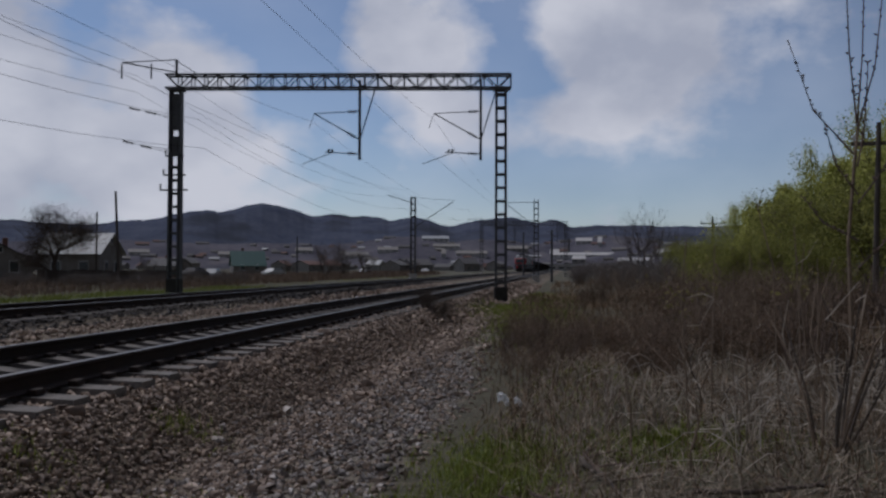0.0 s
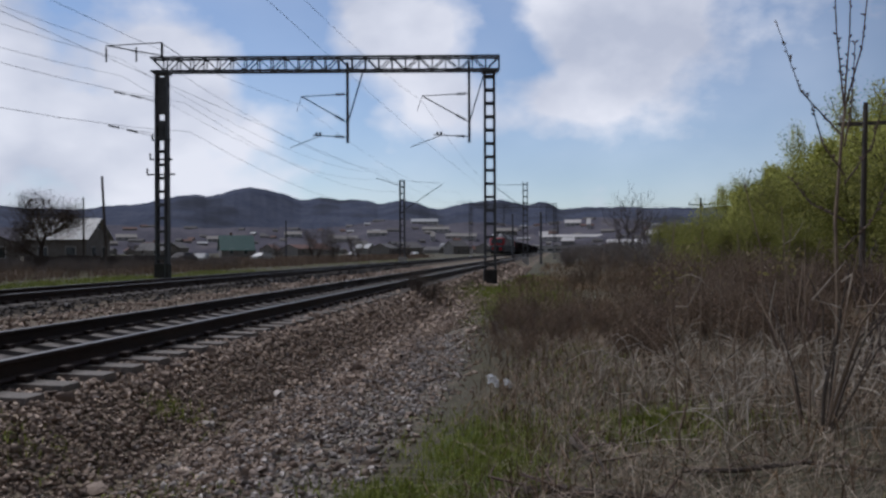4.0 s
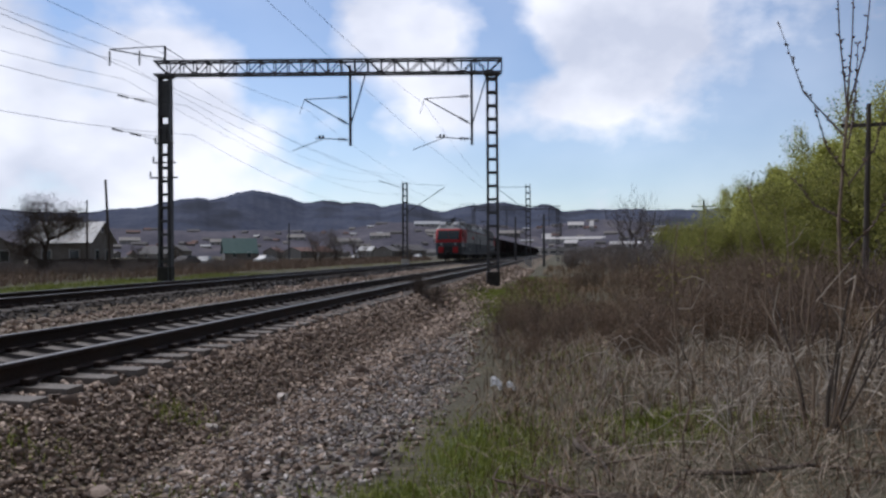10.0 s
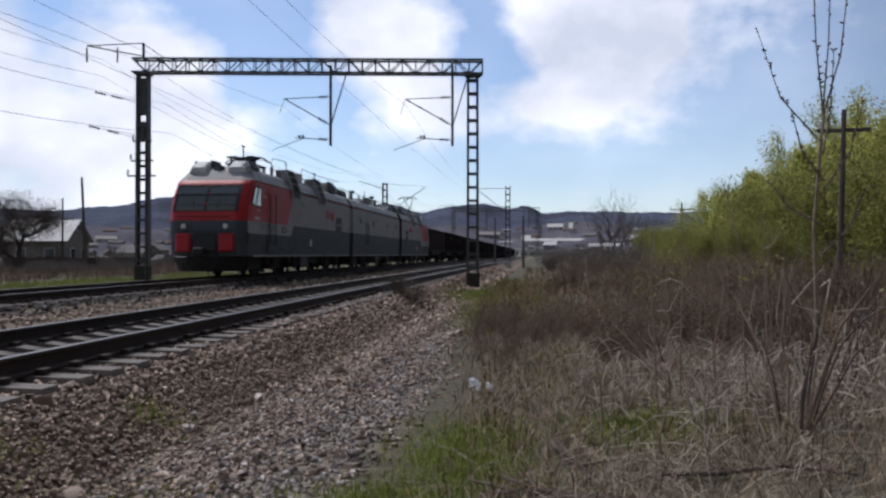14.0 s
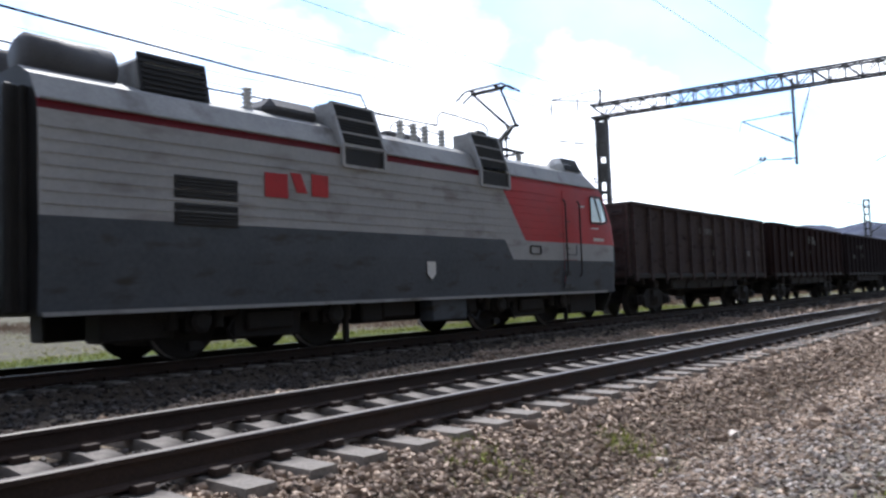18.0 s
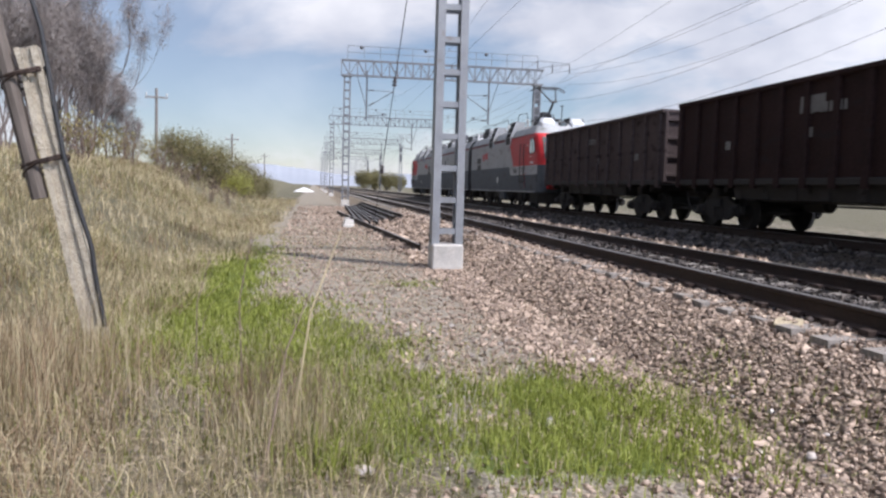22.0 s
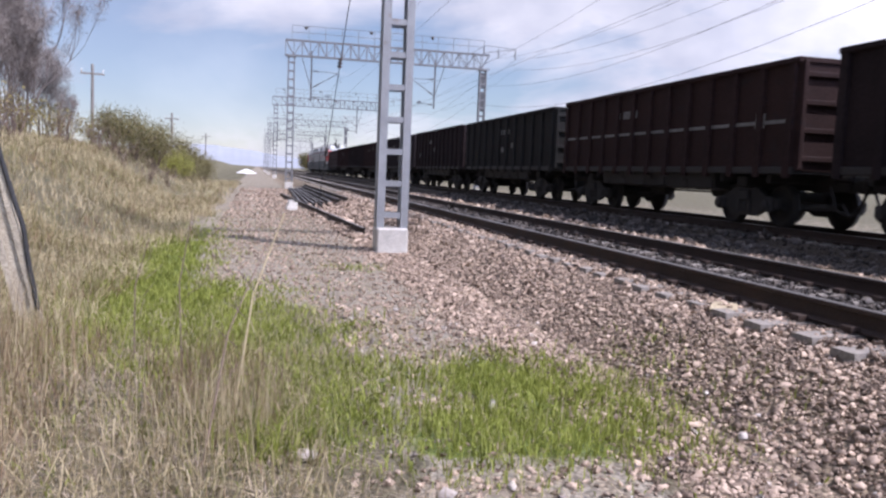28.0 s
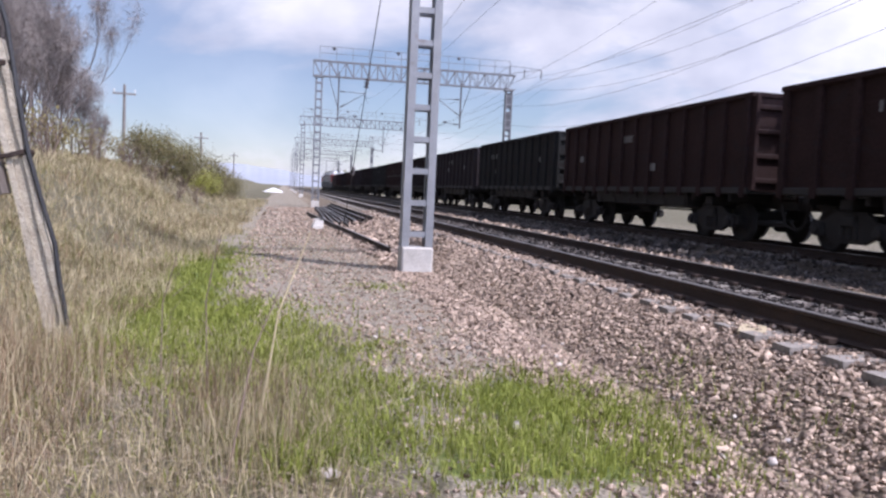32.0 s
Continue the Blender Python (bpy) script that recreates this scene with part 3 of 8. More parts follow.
def sleeper_mesh():
    g = G()
    prof = ((-1.36, -0.205), (-0.62, -0.19), (-0.35, -0.22), (0.35, -0.22), (0.62, -0.19), (1.36, -0.205))
    top = [(x, sy * 0.115, z) for x, z in prof for sy in (-1, 1)]
    bot = [(x, sy * 0.14, -0.36) for x, z in prof for sy in (-1, 1)]
    vs, fs = top + bot, []
    k = len(prof)
    for i in range(k - 1):
        a, b, c, d = 2 * i, 2 * i + 1, 2 * i + 3, 2 * i + 2
        fs += [(a, b, c, d), (a, d, 2 * k + d, 2 * k + a), (b, 2 * k + b, 2 * k + c, c)]
    fs += [(0, 2 * k, 2 * k + 1, 1), (2 * k - 2, 2 * k - 1, 4 * k - 1, 4 * k - 2)]
    g.add(vs, fs)
    for s in (-1, 1):                                       # fastening clips
        for o in (-0.12, 0.12):
            g.box(s * HALF_GAUGE + o, 0, -0.165, 0.09, 0.12, 0.05, mi=1)
    return g.mesh("sleeper", ["sleeper", "rust_rail"])


def make_track(x0, label):
    tr = thing("railway_track", label, "railway track", "tracks", at=pose(x0, 0, 0))
    rail = rail_mesh(25.0)
    for s in (-1, 1):
        for k in range(-14, 18):
            part("rail", rail, None, tr, at=pose(s * HALF_GAUGE, k * 25.0, 0))
            if -4 <= k <= 5:
                g = G()
                for o in (-0.022, 0.022):
                    g.box(0, 0, -0.095, 0.03, 0.8, 0.08).box(o * 1.2, 0, -0.095, 0.02, 0.7, 0.10)
                for q in (-0.28, -0.1, 0.1, 0.28):
                    g.lathe((-0.05, q, -0.095), (1, 0, 0), ((0, 0.018), (0.1, 0.018)), 6)
                part("fishplate", g, "rust_rail", tr, at=pose(s * HALF_GAUGE, k * 25.0, 0))
    sl = sleeper_mesh()
    rng = random.Random(4)
    step = 0.51
    for k in range(-120, 180):
        part("sleeper", sl, None, tr, at=pose(rng.uniform(-0.03, 0.03), k * step, rng.uniform(-0.012, 0.006), 0, 0, rng.uniform(-0.6, 0.6)))
    g = G()
    for k in list(range(-420, -120)) + list(range(180, 560)):
        g.box(0, k * step, -0.27, 2.72, 0.25, 0.16, c=0.01)
    tagged(part("sleeper", g, "sleeper", tr), kind="stuff")
    return tr


make_track(NEAR_X, "railway track with worn rails on concrete sleepers in ballast")
make_track(FAR_X, "farther railway track on concrete sleepers carrying the train")


# ---- overhead line portals ----
def lattice_leg(g, x, y, z0, z1, w, d, step=0.62, rot=0.0, flange=0.10):
    """Two channel sections joined by battens."""
    t = Matrix.Rotation(rot, 3, "Z")
    P = lambda a, b, z: Vector((x, y, z)) + t @ Vector((a, b, 0))
    for a in (-w / 2, w / 2):
        g.bar(P(a, -d / 2, z0), P(a * 0.92, -d / 2, z1), flange, 0.055)
        g.bar(P(a, d / 2, z0), P(a * 0.92, d / 2, z1), flange, 0.055)
        sg = 1 if a > 0 else -1
        o = sg * (flange / 2 - 0.012)
        g.plate([P(a + o, -d / 2, z0), P(a + o, d / 2, z0), P(a * 0.92 + o, d / 2, z1), P(a * 0.92 + o, -d / 2, z1)], t @ Vector((-sg, 0, 0)), 0.02)
    z = z0 + 0.25
    while z < z1:
        for b in (-d / 2, d / 2):
            g.bar(P(-w / 2, b, z), P(w / 2, b, z), 0.03, 0.11)
        for a in (-w / 2, w / 2):
            g.bar(P(a, -d / 2, z), P(a, d / 2, z), 0.03, 0.10)
        z += step


def insulator_string(g, p, q, n=5, r=0.07, mi=0):
    p, q = Vector(p), Vector(q)
    t = (q - p)
    prof = [(0, 0.02)]
    ln = t.length
    for i in range(n):
        s = ln * (i + 0.5) / n
        prof += [(s - ln / n * 0.35, 0.025), (s, r), (s + ln / n * 0.3, 0.03)]
    prof.append((ln, 0.02))
    g.lathe(p, t, prof, 10, mi)


def catenary_hanger(parent, top, drop, reach):
    """A post hung from the beam, with a cantilever towards the wire (reach along x, either way)."""
    x, y, z = top
    zb = z - drop
    g = G()
    g.bar((x, y, z + 0.4), (x, y, zb), 0.11)
    s = 1 if reach > 0 else -1
    g.bar((x - s * 0.75, y, z), (x, y, zb + 0.9), 0.05)
    post = part("hanger_post", g, "steel_dark", parent)
    g = G()
    zt = zb + drop * 0.68
    tip = (x + reach * 0.92, y, zt - 0.05)
    g.tube(((x, y, zt), tip), 0.022).tube(((x, y, zb + 0.95), tip), 0.03)
    g.tube((tip, (x + reach * 1.02, y, zt - 0.75)), 0.012)
    g.tube(((x, y, zb + 0.28), (x + reach * 0.7, y, zb + 0.40)), 0.025)
    g.tube(((x + reach * 0.55, y, zb + 0.36), (x + reach * 0.8, y, zb + 0.15), (x + reach * 1.15, y, zb - 0.15)), 0.018)
    part("cantilever", g, "steel_dark", parent)
    for k in (0.55, 0.62):
        g = G(); g.box(x + reach * k, y, zb + 0.45, 0.10, 0.12, 0.16, c=0.02)
        part("clamp", g, "steel_dark", parent)
    for p, q in (((x + reach * 0.06, y, zt), (x + reach * 0.24, y, zt - 0.01)), ((x + reach * 0.08, y, zb + 0.95 + (zt - zb - 0.95) * 0.085), (x + reach * 0.25, y, zb + 0.95 + (zt - zb - 0.95) * 0.265)),
                 ((x + reach * 0.08, y, zb + 0.295), (x + reach * 0.25, y, zb + 0.325))):
        g = G(); insulator_string(g, p, q, 4, 0.095)
        part("insulator", g, "insulator", parent, "dark brown ribbed insulator")
    return post


def make_portal(right, left, top, hangers, label, paint="steel_dark", near_w=0.46, mast=True, footing=(0.62, 0.62, 0.75), rail_on_top=False, h=0.62, base="concrete"):
    """A lattice portal across both tracks: two legs, a trussed beam and hangers for the wires."""
    po = thing("overhead_line_portal", label, "gantry", "overhead line portals")
    R, Lf = Vector(right), Vector(left)
    ax = (Lf - R).normalized()
    rot = math.atan2(-ax.y, -ax.x)
    zr, zl = float(ground_z(R.x, R.y)), float(ground_z(Lf.x, Lf.y))
    for P, z, w in ((R, zr, near_w), (Lf, zl, 0.5)):
        g = G(); lattice_leg(g, P.x, P.y, z + footing[2] - 0.25, top - h, w, 0.36, 0.62, rot, 0.15 if paint == "steel_paint" else 0.10)
        part("leg", g, paint, po)
        g = G(); g.box(P.x, P.y, z + footing[2] / 2 - 0.25, footing[0], footing[1], footing[2], Matrix.Rotation(rot, 3, "Z"), 0.03)
        part("footing", g, base, po, "pale concrete footing block" if base == "concrete" else "dark footing block")
        g = G(); g.box(P.x, P.y, top - h - 0.06, 0.72, 0.6, 0.12, Matrix.Rotation(rot, 3, "Z"), 0.01)
        part("leg_cap", g, paint, po)
    n = 26
    a, b = R - ax * 0.45, Lf + ax * 0.45
    side = Vector((-ax.y, ax.x, 0)) * 0.24
    U = Vector((0, 0, 1))
    for s in (-1, 1):
        for z in (top, top - h):
            g = G(); g.bar(a + side * s + U * z, b + side * s + U * z, 0.085, 0.085)
            part("chord", g, paint, po)
    g = G()
    for s in (-1, 1):
        for i in range(n):
            p, q = a.lerp(b, i / n) + side * s, a.lerp(b, (i + 1) / n) + side * s
            g.bar(p + U * top, p + U * (top - h), 0.045)
            if i % 2 == 0:
                g.bar(p + U * top, q + U * (top - h), 0.045)
            else:
                g.bar(p + U * (top - h), q + U * top, 0.045)
    for i in range(n + 1):
        p = a.lerp(b, i / n)
        for z in (top, top - h):
            g.bar(p + side + U * z, p - side + U * z, 0.04)
    part("truss_brace", g, paint, po)
    for f, reach, drop in hangers:
        p = R.lerp(Lf, f)
        catenary_hanger(po, (p.x, p.y, top - h), drop, reach)
    if mast:                                                   # spike and outrigger for the feeder wires at the far end
        g = G()
        e = Lf + U * top
        g.bar(e, e + U * 0.75, 0.09)
        g.bar(e + U * 0.75, e + ax * 2.6 + U * 0.62, 0.04).bar(e + U * 0.15, e + ax * 2.6 + U * 0.62, 0.05)
        g.bar(e + U * 0.7, e - ax * 1.0 + U * 0.05, 0.035)
        part("outrigger", g, paint, po)
        for o in (1.2, 2.6):
            g = G(); insulator_string(g, e + ax * o + U * 0.55, e + ax * o + U * -0.15, 6, 0.06)
            part("insulator", g, "insulator", po)
    if rail_on_top:
        for z0, z1 in ((top - 2.6, top - h - 0.3), (top - 4.4, top - 3.0)):
            g = G(); g.box(Lf.x, Lf.y, (z0 + z1) / 2, 0.42, 0.30, z1 - z0, c=0.04)
            part("switch_box", g, "steel_dark", po, "dark switch gear box inside the leg")
        for dz in (0.6, 1.1):
            g = G(); g.bar(R + U * (top + dz), Lf + U * (top + dz), 0.035)
            part("railing_bar", g, paint, po)
        for i in range(13):
            p = R.lerp(Lf, i / 12) + U * top
            g = G(); g.bar(p, p + U * 1.1, 0.035)
            part("railing_post", g, paint, po)
        for f in (0.07, 0.4, 0.72):
            p = R.lerp(Lf, f) + U * (top + 1.1)
            g = G(); g.lathe(p, (0, 0, -1), ((0, 0.1), (0.1, 0.16), (0.25, 0.05)), 8)
            part("floodlight", g, "steel_dark", po)
    return po


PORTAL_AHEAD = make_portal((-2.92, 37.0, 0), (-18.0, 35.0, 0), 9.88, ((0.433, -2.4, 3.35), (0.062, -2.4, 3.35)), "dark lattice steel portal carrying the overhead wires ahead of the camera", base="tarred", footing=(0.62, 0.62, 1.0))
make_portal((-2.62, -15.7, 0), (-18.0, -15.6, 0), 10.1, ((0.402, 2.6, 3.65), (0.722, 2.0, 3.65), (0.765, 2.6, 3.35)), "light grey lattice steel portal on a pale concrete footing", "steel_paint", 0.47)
for yy in (-62.0, -112.0, -162.0, -212.0, -262.0):
    make_portal((-2.4, yy, 0), (-17.3, yy, 0), 10.35, ((0.1, -2.2, 3.3), (0.74, 2.0, 3.3)), "grey lattice steel portal with a railing along its beam", "portal_grey", rail_on_top=True, h=1.12)
make_portal((0.2, 150.0, 0), (-15.5, 150.0, 0), 9.6, ((0.1, -2.2, 3.3), (0.6, -2.0, 3.3)), "distant dark lattice portal over the tracks")


# ---- loose stones ----
def scatter(n, x0, x1, y0, y1, rng, keep=None):
    x, y = rng.uniform(x0, x1, n), rng.uniform(y0, y1, n)
    if keep is not None:
        k = keep(x, y) > rng.uniform(0, 1, n)
        x, y = x[k], y[k]
    return x, y


def stones(name, x, y, size, rng, material="stone", label="", category="stones", sink=0.25, z=None):
    """Many little broken stones, each a skewed eight-sided lump."""
    n = len(x)
    size = np.broadcast_to(np.asarray(size, float), (n,))
    d = np.array([(1, 0, 0), (-1, 0, 0), (0, 1, 0), (0, -1, 0), (0, 0, 1), (0, 0, -1), (0.62, 0.6, 0.55), (-0.6, -0.62, 0.5)], float)
    f = np.array([(0, 6, 4), (0, 3, 4), (3, 7, 4), (7, 1, 4), (1, 2, 4), (2, 6, 4), (6, 0, 2), (0, 2, 5), (2, 1, 5), (1, 7, 3), (1, 3, 5), (3, 0, 5)])
    r = size.reshape(-1, 1, 1) * rng.uniform(0.55, 1.3, (n, 1, 3)) * rng.uniform(0.6, 1.25, (n, 8, 1))
    v = d[None] * r
    v = v + rng.normal(0, 0.13, v.shape) * np.asarray(size).reshape(-1, 1, 1)
    a, t = rng.uniform(0, 2 * np.pi, n), rng.uniform(-0.8, 0.8, n)
    ca, sa, ct, st = np.cos(a)[:, None], np.sin(a)[:, None], np.cos(t)[:, None], np.sin(t)[:, None]
    X, Y, Z = v[..., 0], v[..., 1] * ct - v[..., 2] * st, v[..., 1] * st + v[..., 2] * ct
    v = np.stack([X * ca - Y * sa, X * sa + Y * ca, Z * 0.8], -1)
    zz = (ground_z(x, y) if z is None else z) + np.asarray(size).reshape(-1) * (0.5 - sink)
    v += np.stack([x, y, zz], -1)[:, None, :]
    fs = (f[None] + (np.arange(n) * 8)[:, None, None]).reshape(-1, 3)
    return soup(name, v.reshape(-1, 3), fs, material, label, category)


def green_mask(x, y):
    g = 0 * x
    for px, py, rx, ry, w in GREEN:
        g = np.maximum(g, w * np.exp(-((x - px) / rx) ** 2 - ((y - py) / ry) ** 2))
    return g


def make_stones():
    rng = np.random.default_rng(3)
    # shoulder of the near bed ahead and behind, thinning with distance
    parts = []
    for y0, y1, n, s in ((2.5, 9, 17000, 0.022), (9, 18, 13000, 0.031), (18, 34, 8000, 0.05), (34, 75, 7000, 0.09), (-9, -2.2, 27000, 0.0195), (-18, -9, 19000, 0.025), (-40, -18, 7000, 0.06)):
        x, y = scatter(n, -4.45, -2.0, y0, y1, rng, lambda x, y: (1 - smooth01(-2.7, -2.0, x) * 0.8) * (1 - 0.85 * green_mask(x, y)) * ((y < 0) | (x > -3.92)))
        parts.append((x, y, s * rng.lognormal(0, 0.3, len(x))))
    for y0, y1, n, s in ((4, 12, 4500, 0.026), (12, 26, 2500, 0.035), (-10, -3, 6000, 0.021), (-26, -10, 6500, 0.021), (-60, -26, 6000, 0.036)):
        x, y = scatter(n, -2.7, 1.0, y0, y1, rng, lambda x, y: (1 - smooth01(-0.3, 0.5, x - path_edge(y))) * (1 - 0.9 * green_mask(x, y)))
        parts.append((x, y, s * rng.lognormal(0, 0.35, len(x))))
    x, y, s = (np.concatenate([p[i] for p in parts]) for i in range(3))
    stones("ballast_stones", x, y, s, rng, "stone", "loose broken grey and brown ballast stones", "gravel")
    parts, inner = [], []
    for y0, y1, n, s in ((-14, 26, 11000, 0.036), (26, 60, 4000, 0.07), (-45, -14, 4500, 0.07)):
        x, y = scatter(int(n * 1.25), -10.95, -6.5, y0, y1, rng)
        parts.append((x, y, s * rng.lognormal(0, 0.3, len(x))))
        x, y = scatter(n, -6.25, -4.35, y0, y1, rng, lambda x, y: np.where(y < -1, 0.9, np.abs(((y / 0.51) % 1.0) - 0.5) < 0.27) * (np.abs(np.abs(x - NEAR_X) - HALF_GAUGE) > 0.1))
        inner.append((x, y, s * 0.8 * rng.lognormal(0, 0.25, len(x))))
    x, y, s = (np.concatenate([p[i] for p in parts]) for i in range(3))
    # Past this wavy line the stones are coloured dark as train shade.
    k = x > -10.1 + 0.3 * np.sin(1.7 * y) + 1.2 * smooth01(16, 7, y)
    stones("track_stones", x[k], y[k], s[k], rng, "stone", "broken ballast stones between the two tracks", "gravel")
    stones("shade_stones", x[~k], y[~k], s[~k], rng, "oily_stone", "ballast stones beside the farther track, coloured dark for the train's shade", "gravel")
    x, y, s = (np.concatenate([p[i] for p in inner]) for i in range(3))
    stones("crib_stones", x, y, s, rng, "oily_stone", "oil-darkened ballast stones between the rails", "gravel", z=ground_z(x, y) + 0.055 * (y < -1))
    # stones heaped between the sleeper ends
    x, y = scatter(6500, -4.55, -3.75, -22, -2.3, rng)
    stones("shoulder_stones", x, y, 0.026 * rng.lognormal(0, 0.3, len(x)), rng, "stone", "broken stones heaped against the sleeper ends", "gravel", z=np.maximum(ground_z(x, y), -0.265) + 0.05 - 0.12 * smooth01(-4.1, -3.75, x))
    x, y = scatter(11000, -4.52, -3.62, 2.4, 24, rng, lambda x, y: np.where(x < -3.88, np.abs(((y / 0.51) % 1.0) - 0.5) < 0.23, 1.0) * smooth01(30, 8, y))
    stones("shoulder_stones", x, y, 0.027 * (1 + y / 30) * rng.lognormal(0, 0.3, len(x)), rng, "stone", "broken stones packed round the sleeper ends", "gravel", z=np.maximum(ground_z(x, y), -0.262 - 0.5 * smooth01(-3.98, -3.45, x)))
    # paler fines spilled over the path
    x, y = scatter(3000, -3.2, 0.2, -9, 12, rng, lambda x, y: (np.abs(y) > 3) * 0.8 * (1 - 0.9 * green_mask(x, y)) * (1 - smooth01(-0.3, 0.3, x - path_edge(y))))
    x2, y2 = scatter(15000, -3.3, 0.0, 3.2, 15, rng, lambda x, y: (1 - 0.9 * green_mask(x, y)) * (1 - smooth01(-0.3, 0.3, x - path_edge(y))) * smooth01(-3.3, -2.6, x))
    x, y = np.concatenate([x, x2]), np.concatenate([y, y2])
    stones("path_chips", x, y, 0.02 * rng.lognormal(0, 0.4, len(x)), rng, "pale_stone", "pale stone chips on the path", "gravel")


M["pale_stone"] = mat("pale_stone", (0.235, 0.20, 0.182), (0.58, 0.52, 0.475), 0.85, scale=3, fine=50, bump=0.3, islands=True)
make_stones()

# ---- grass and weeds ----
M["grass_green"] = mat("grass_green", (0.13, 0.155, 0.025), (0.35, 0.385, 0.09), 0.6, scale=0.6, fine=3, bump=0, islands=True, trans=0.35, spec=0.25)
M["grass_dry"] = mat("grass_dry", (0.23, 0.185, 0.10), (0.60, 0.51, 0.33), 0.7, scale=0.5, fine=3, bump=0, islands=True, trans=0.25, spec=0.25)
M["grass_olive"] = mat("grass_olive", (0.14, 0.135, 0.05), (0.36, 0.33, 0.15), 0.7, scale=0.5, fine=3, bump=0, islands=True, trans=0.25, spec=0.25)
M["litter_straw"] = mat("litter_straw", (0.16, 0.122, 0.092), (0.51, 0.42, 0.325), 0.8, scale=0.5, fine=3, bump=0, islands=True, spec=0.2)
M["verge_green"] = mat("verge_green", (0.11, 0.135, 0.025), (0.28, 0.30, 0.075), 0.7, scale=0.5, fine=3, bump=0, islands=True, trans=0.3, spec=0.2)
M["reed_brown"] = mat("reed_brown", (0.11, 0.075, 0.055), (0.27, 0.20, 0.15), 0.85, scale=0.3, fine=3, bump=0, islands=True, trans=0.2, spec=0.15)
M["grass_dead"] = mat("grass_dead", (0.105, 0.068, 0.044), (0.35, 0.245, 0.155), 0.8, scale=0.5, fine=3, bump=0, islands=True, trans=0.15, spec=0.2)


def blades(name, x, y, h, w, lean, rng, material, label, category="grass", droop=0.35, z=None):
    """Bent tapering blades, two faces each."""
    n = len(x)
    if n == 0:
        return
    z = ground_z(x, y) - 0.01 if z is None else z
    a = rng.uniform(0, 2 * np.pi, n)
    face = rng.uniform(0, 2 * np.pi, n)
    L = np.abs(rng.normal(0, lean, n))
    p0 = np.stack([x, y, z], -1)
    side = np.stack([np.cos(face), np.sin(face), 0 * face], -1) * (w / 2)[:, None]
    out = np.stack([np.cos(a), np.sin(a), 0 * a], -1)
    p1 = p0 + out * (L * h * 0.35)[:, None] + np.stack([0 * h, 0 * h, h * 0.58], -1)
    p2 = p0 + out * (L * h * (1.0 + droop))[:, None] + np.stack([0 * h, 0 * h, h * np.clip(1 - 0.45 * L * L - droop * L * 0.5, 0.25, 1)], -1)
    v = np.stack([p0 - side, p0 + side, p1 + side * 0.75, p1 - side * 0.75, p2 + side * 0.12, p2 - side * 0.12], 1).reshape(-1, 3)
    b = (np.arange(n) * 6)[:, None]
    f = np.concatenate([b + np.array([[0, 1, 2, 3]]), b + np.array([[3, 2, 4, 5]])], 1).reshape(-1, 4)
    return soup(name, v, f, material, label, category)


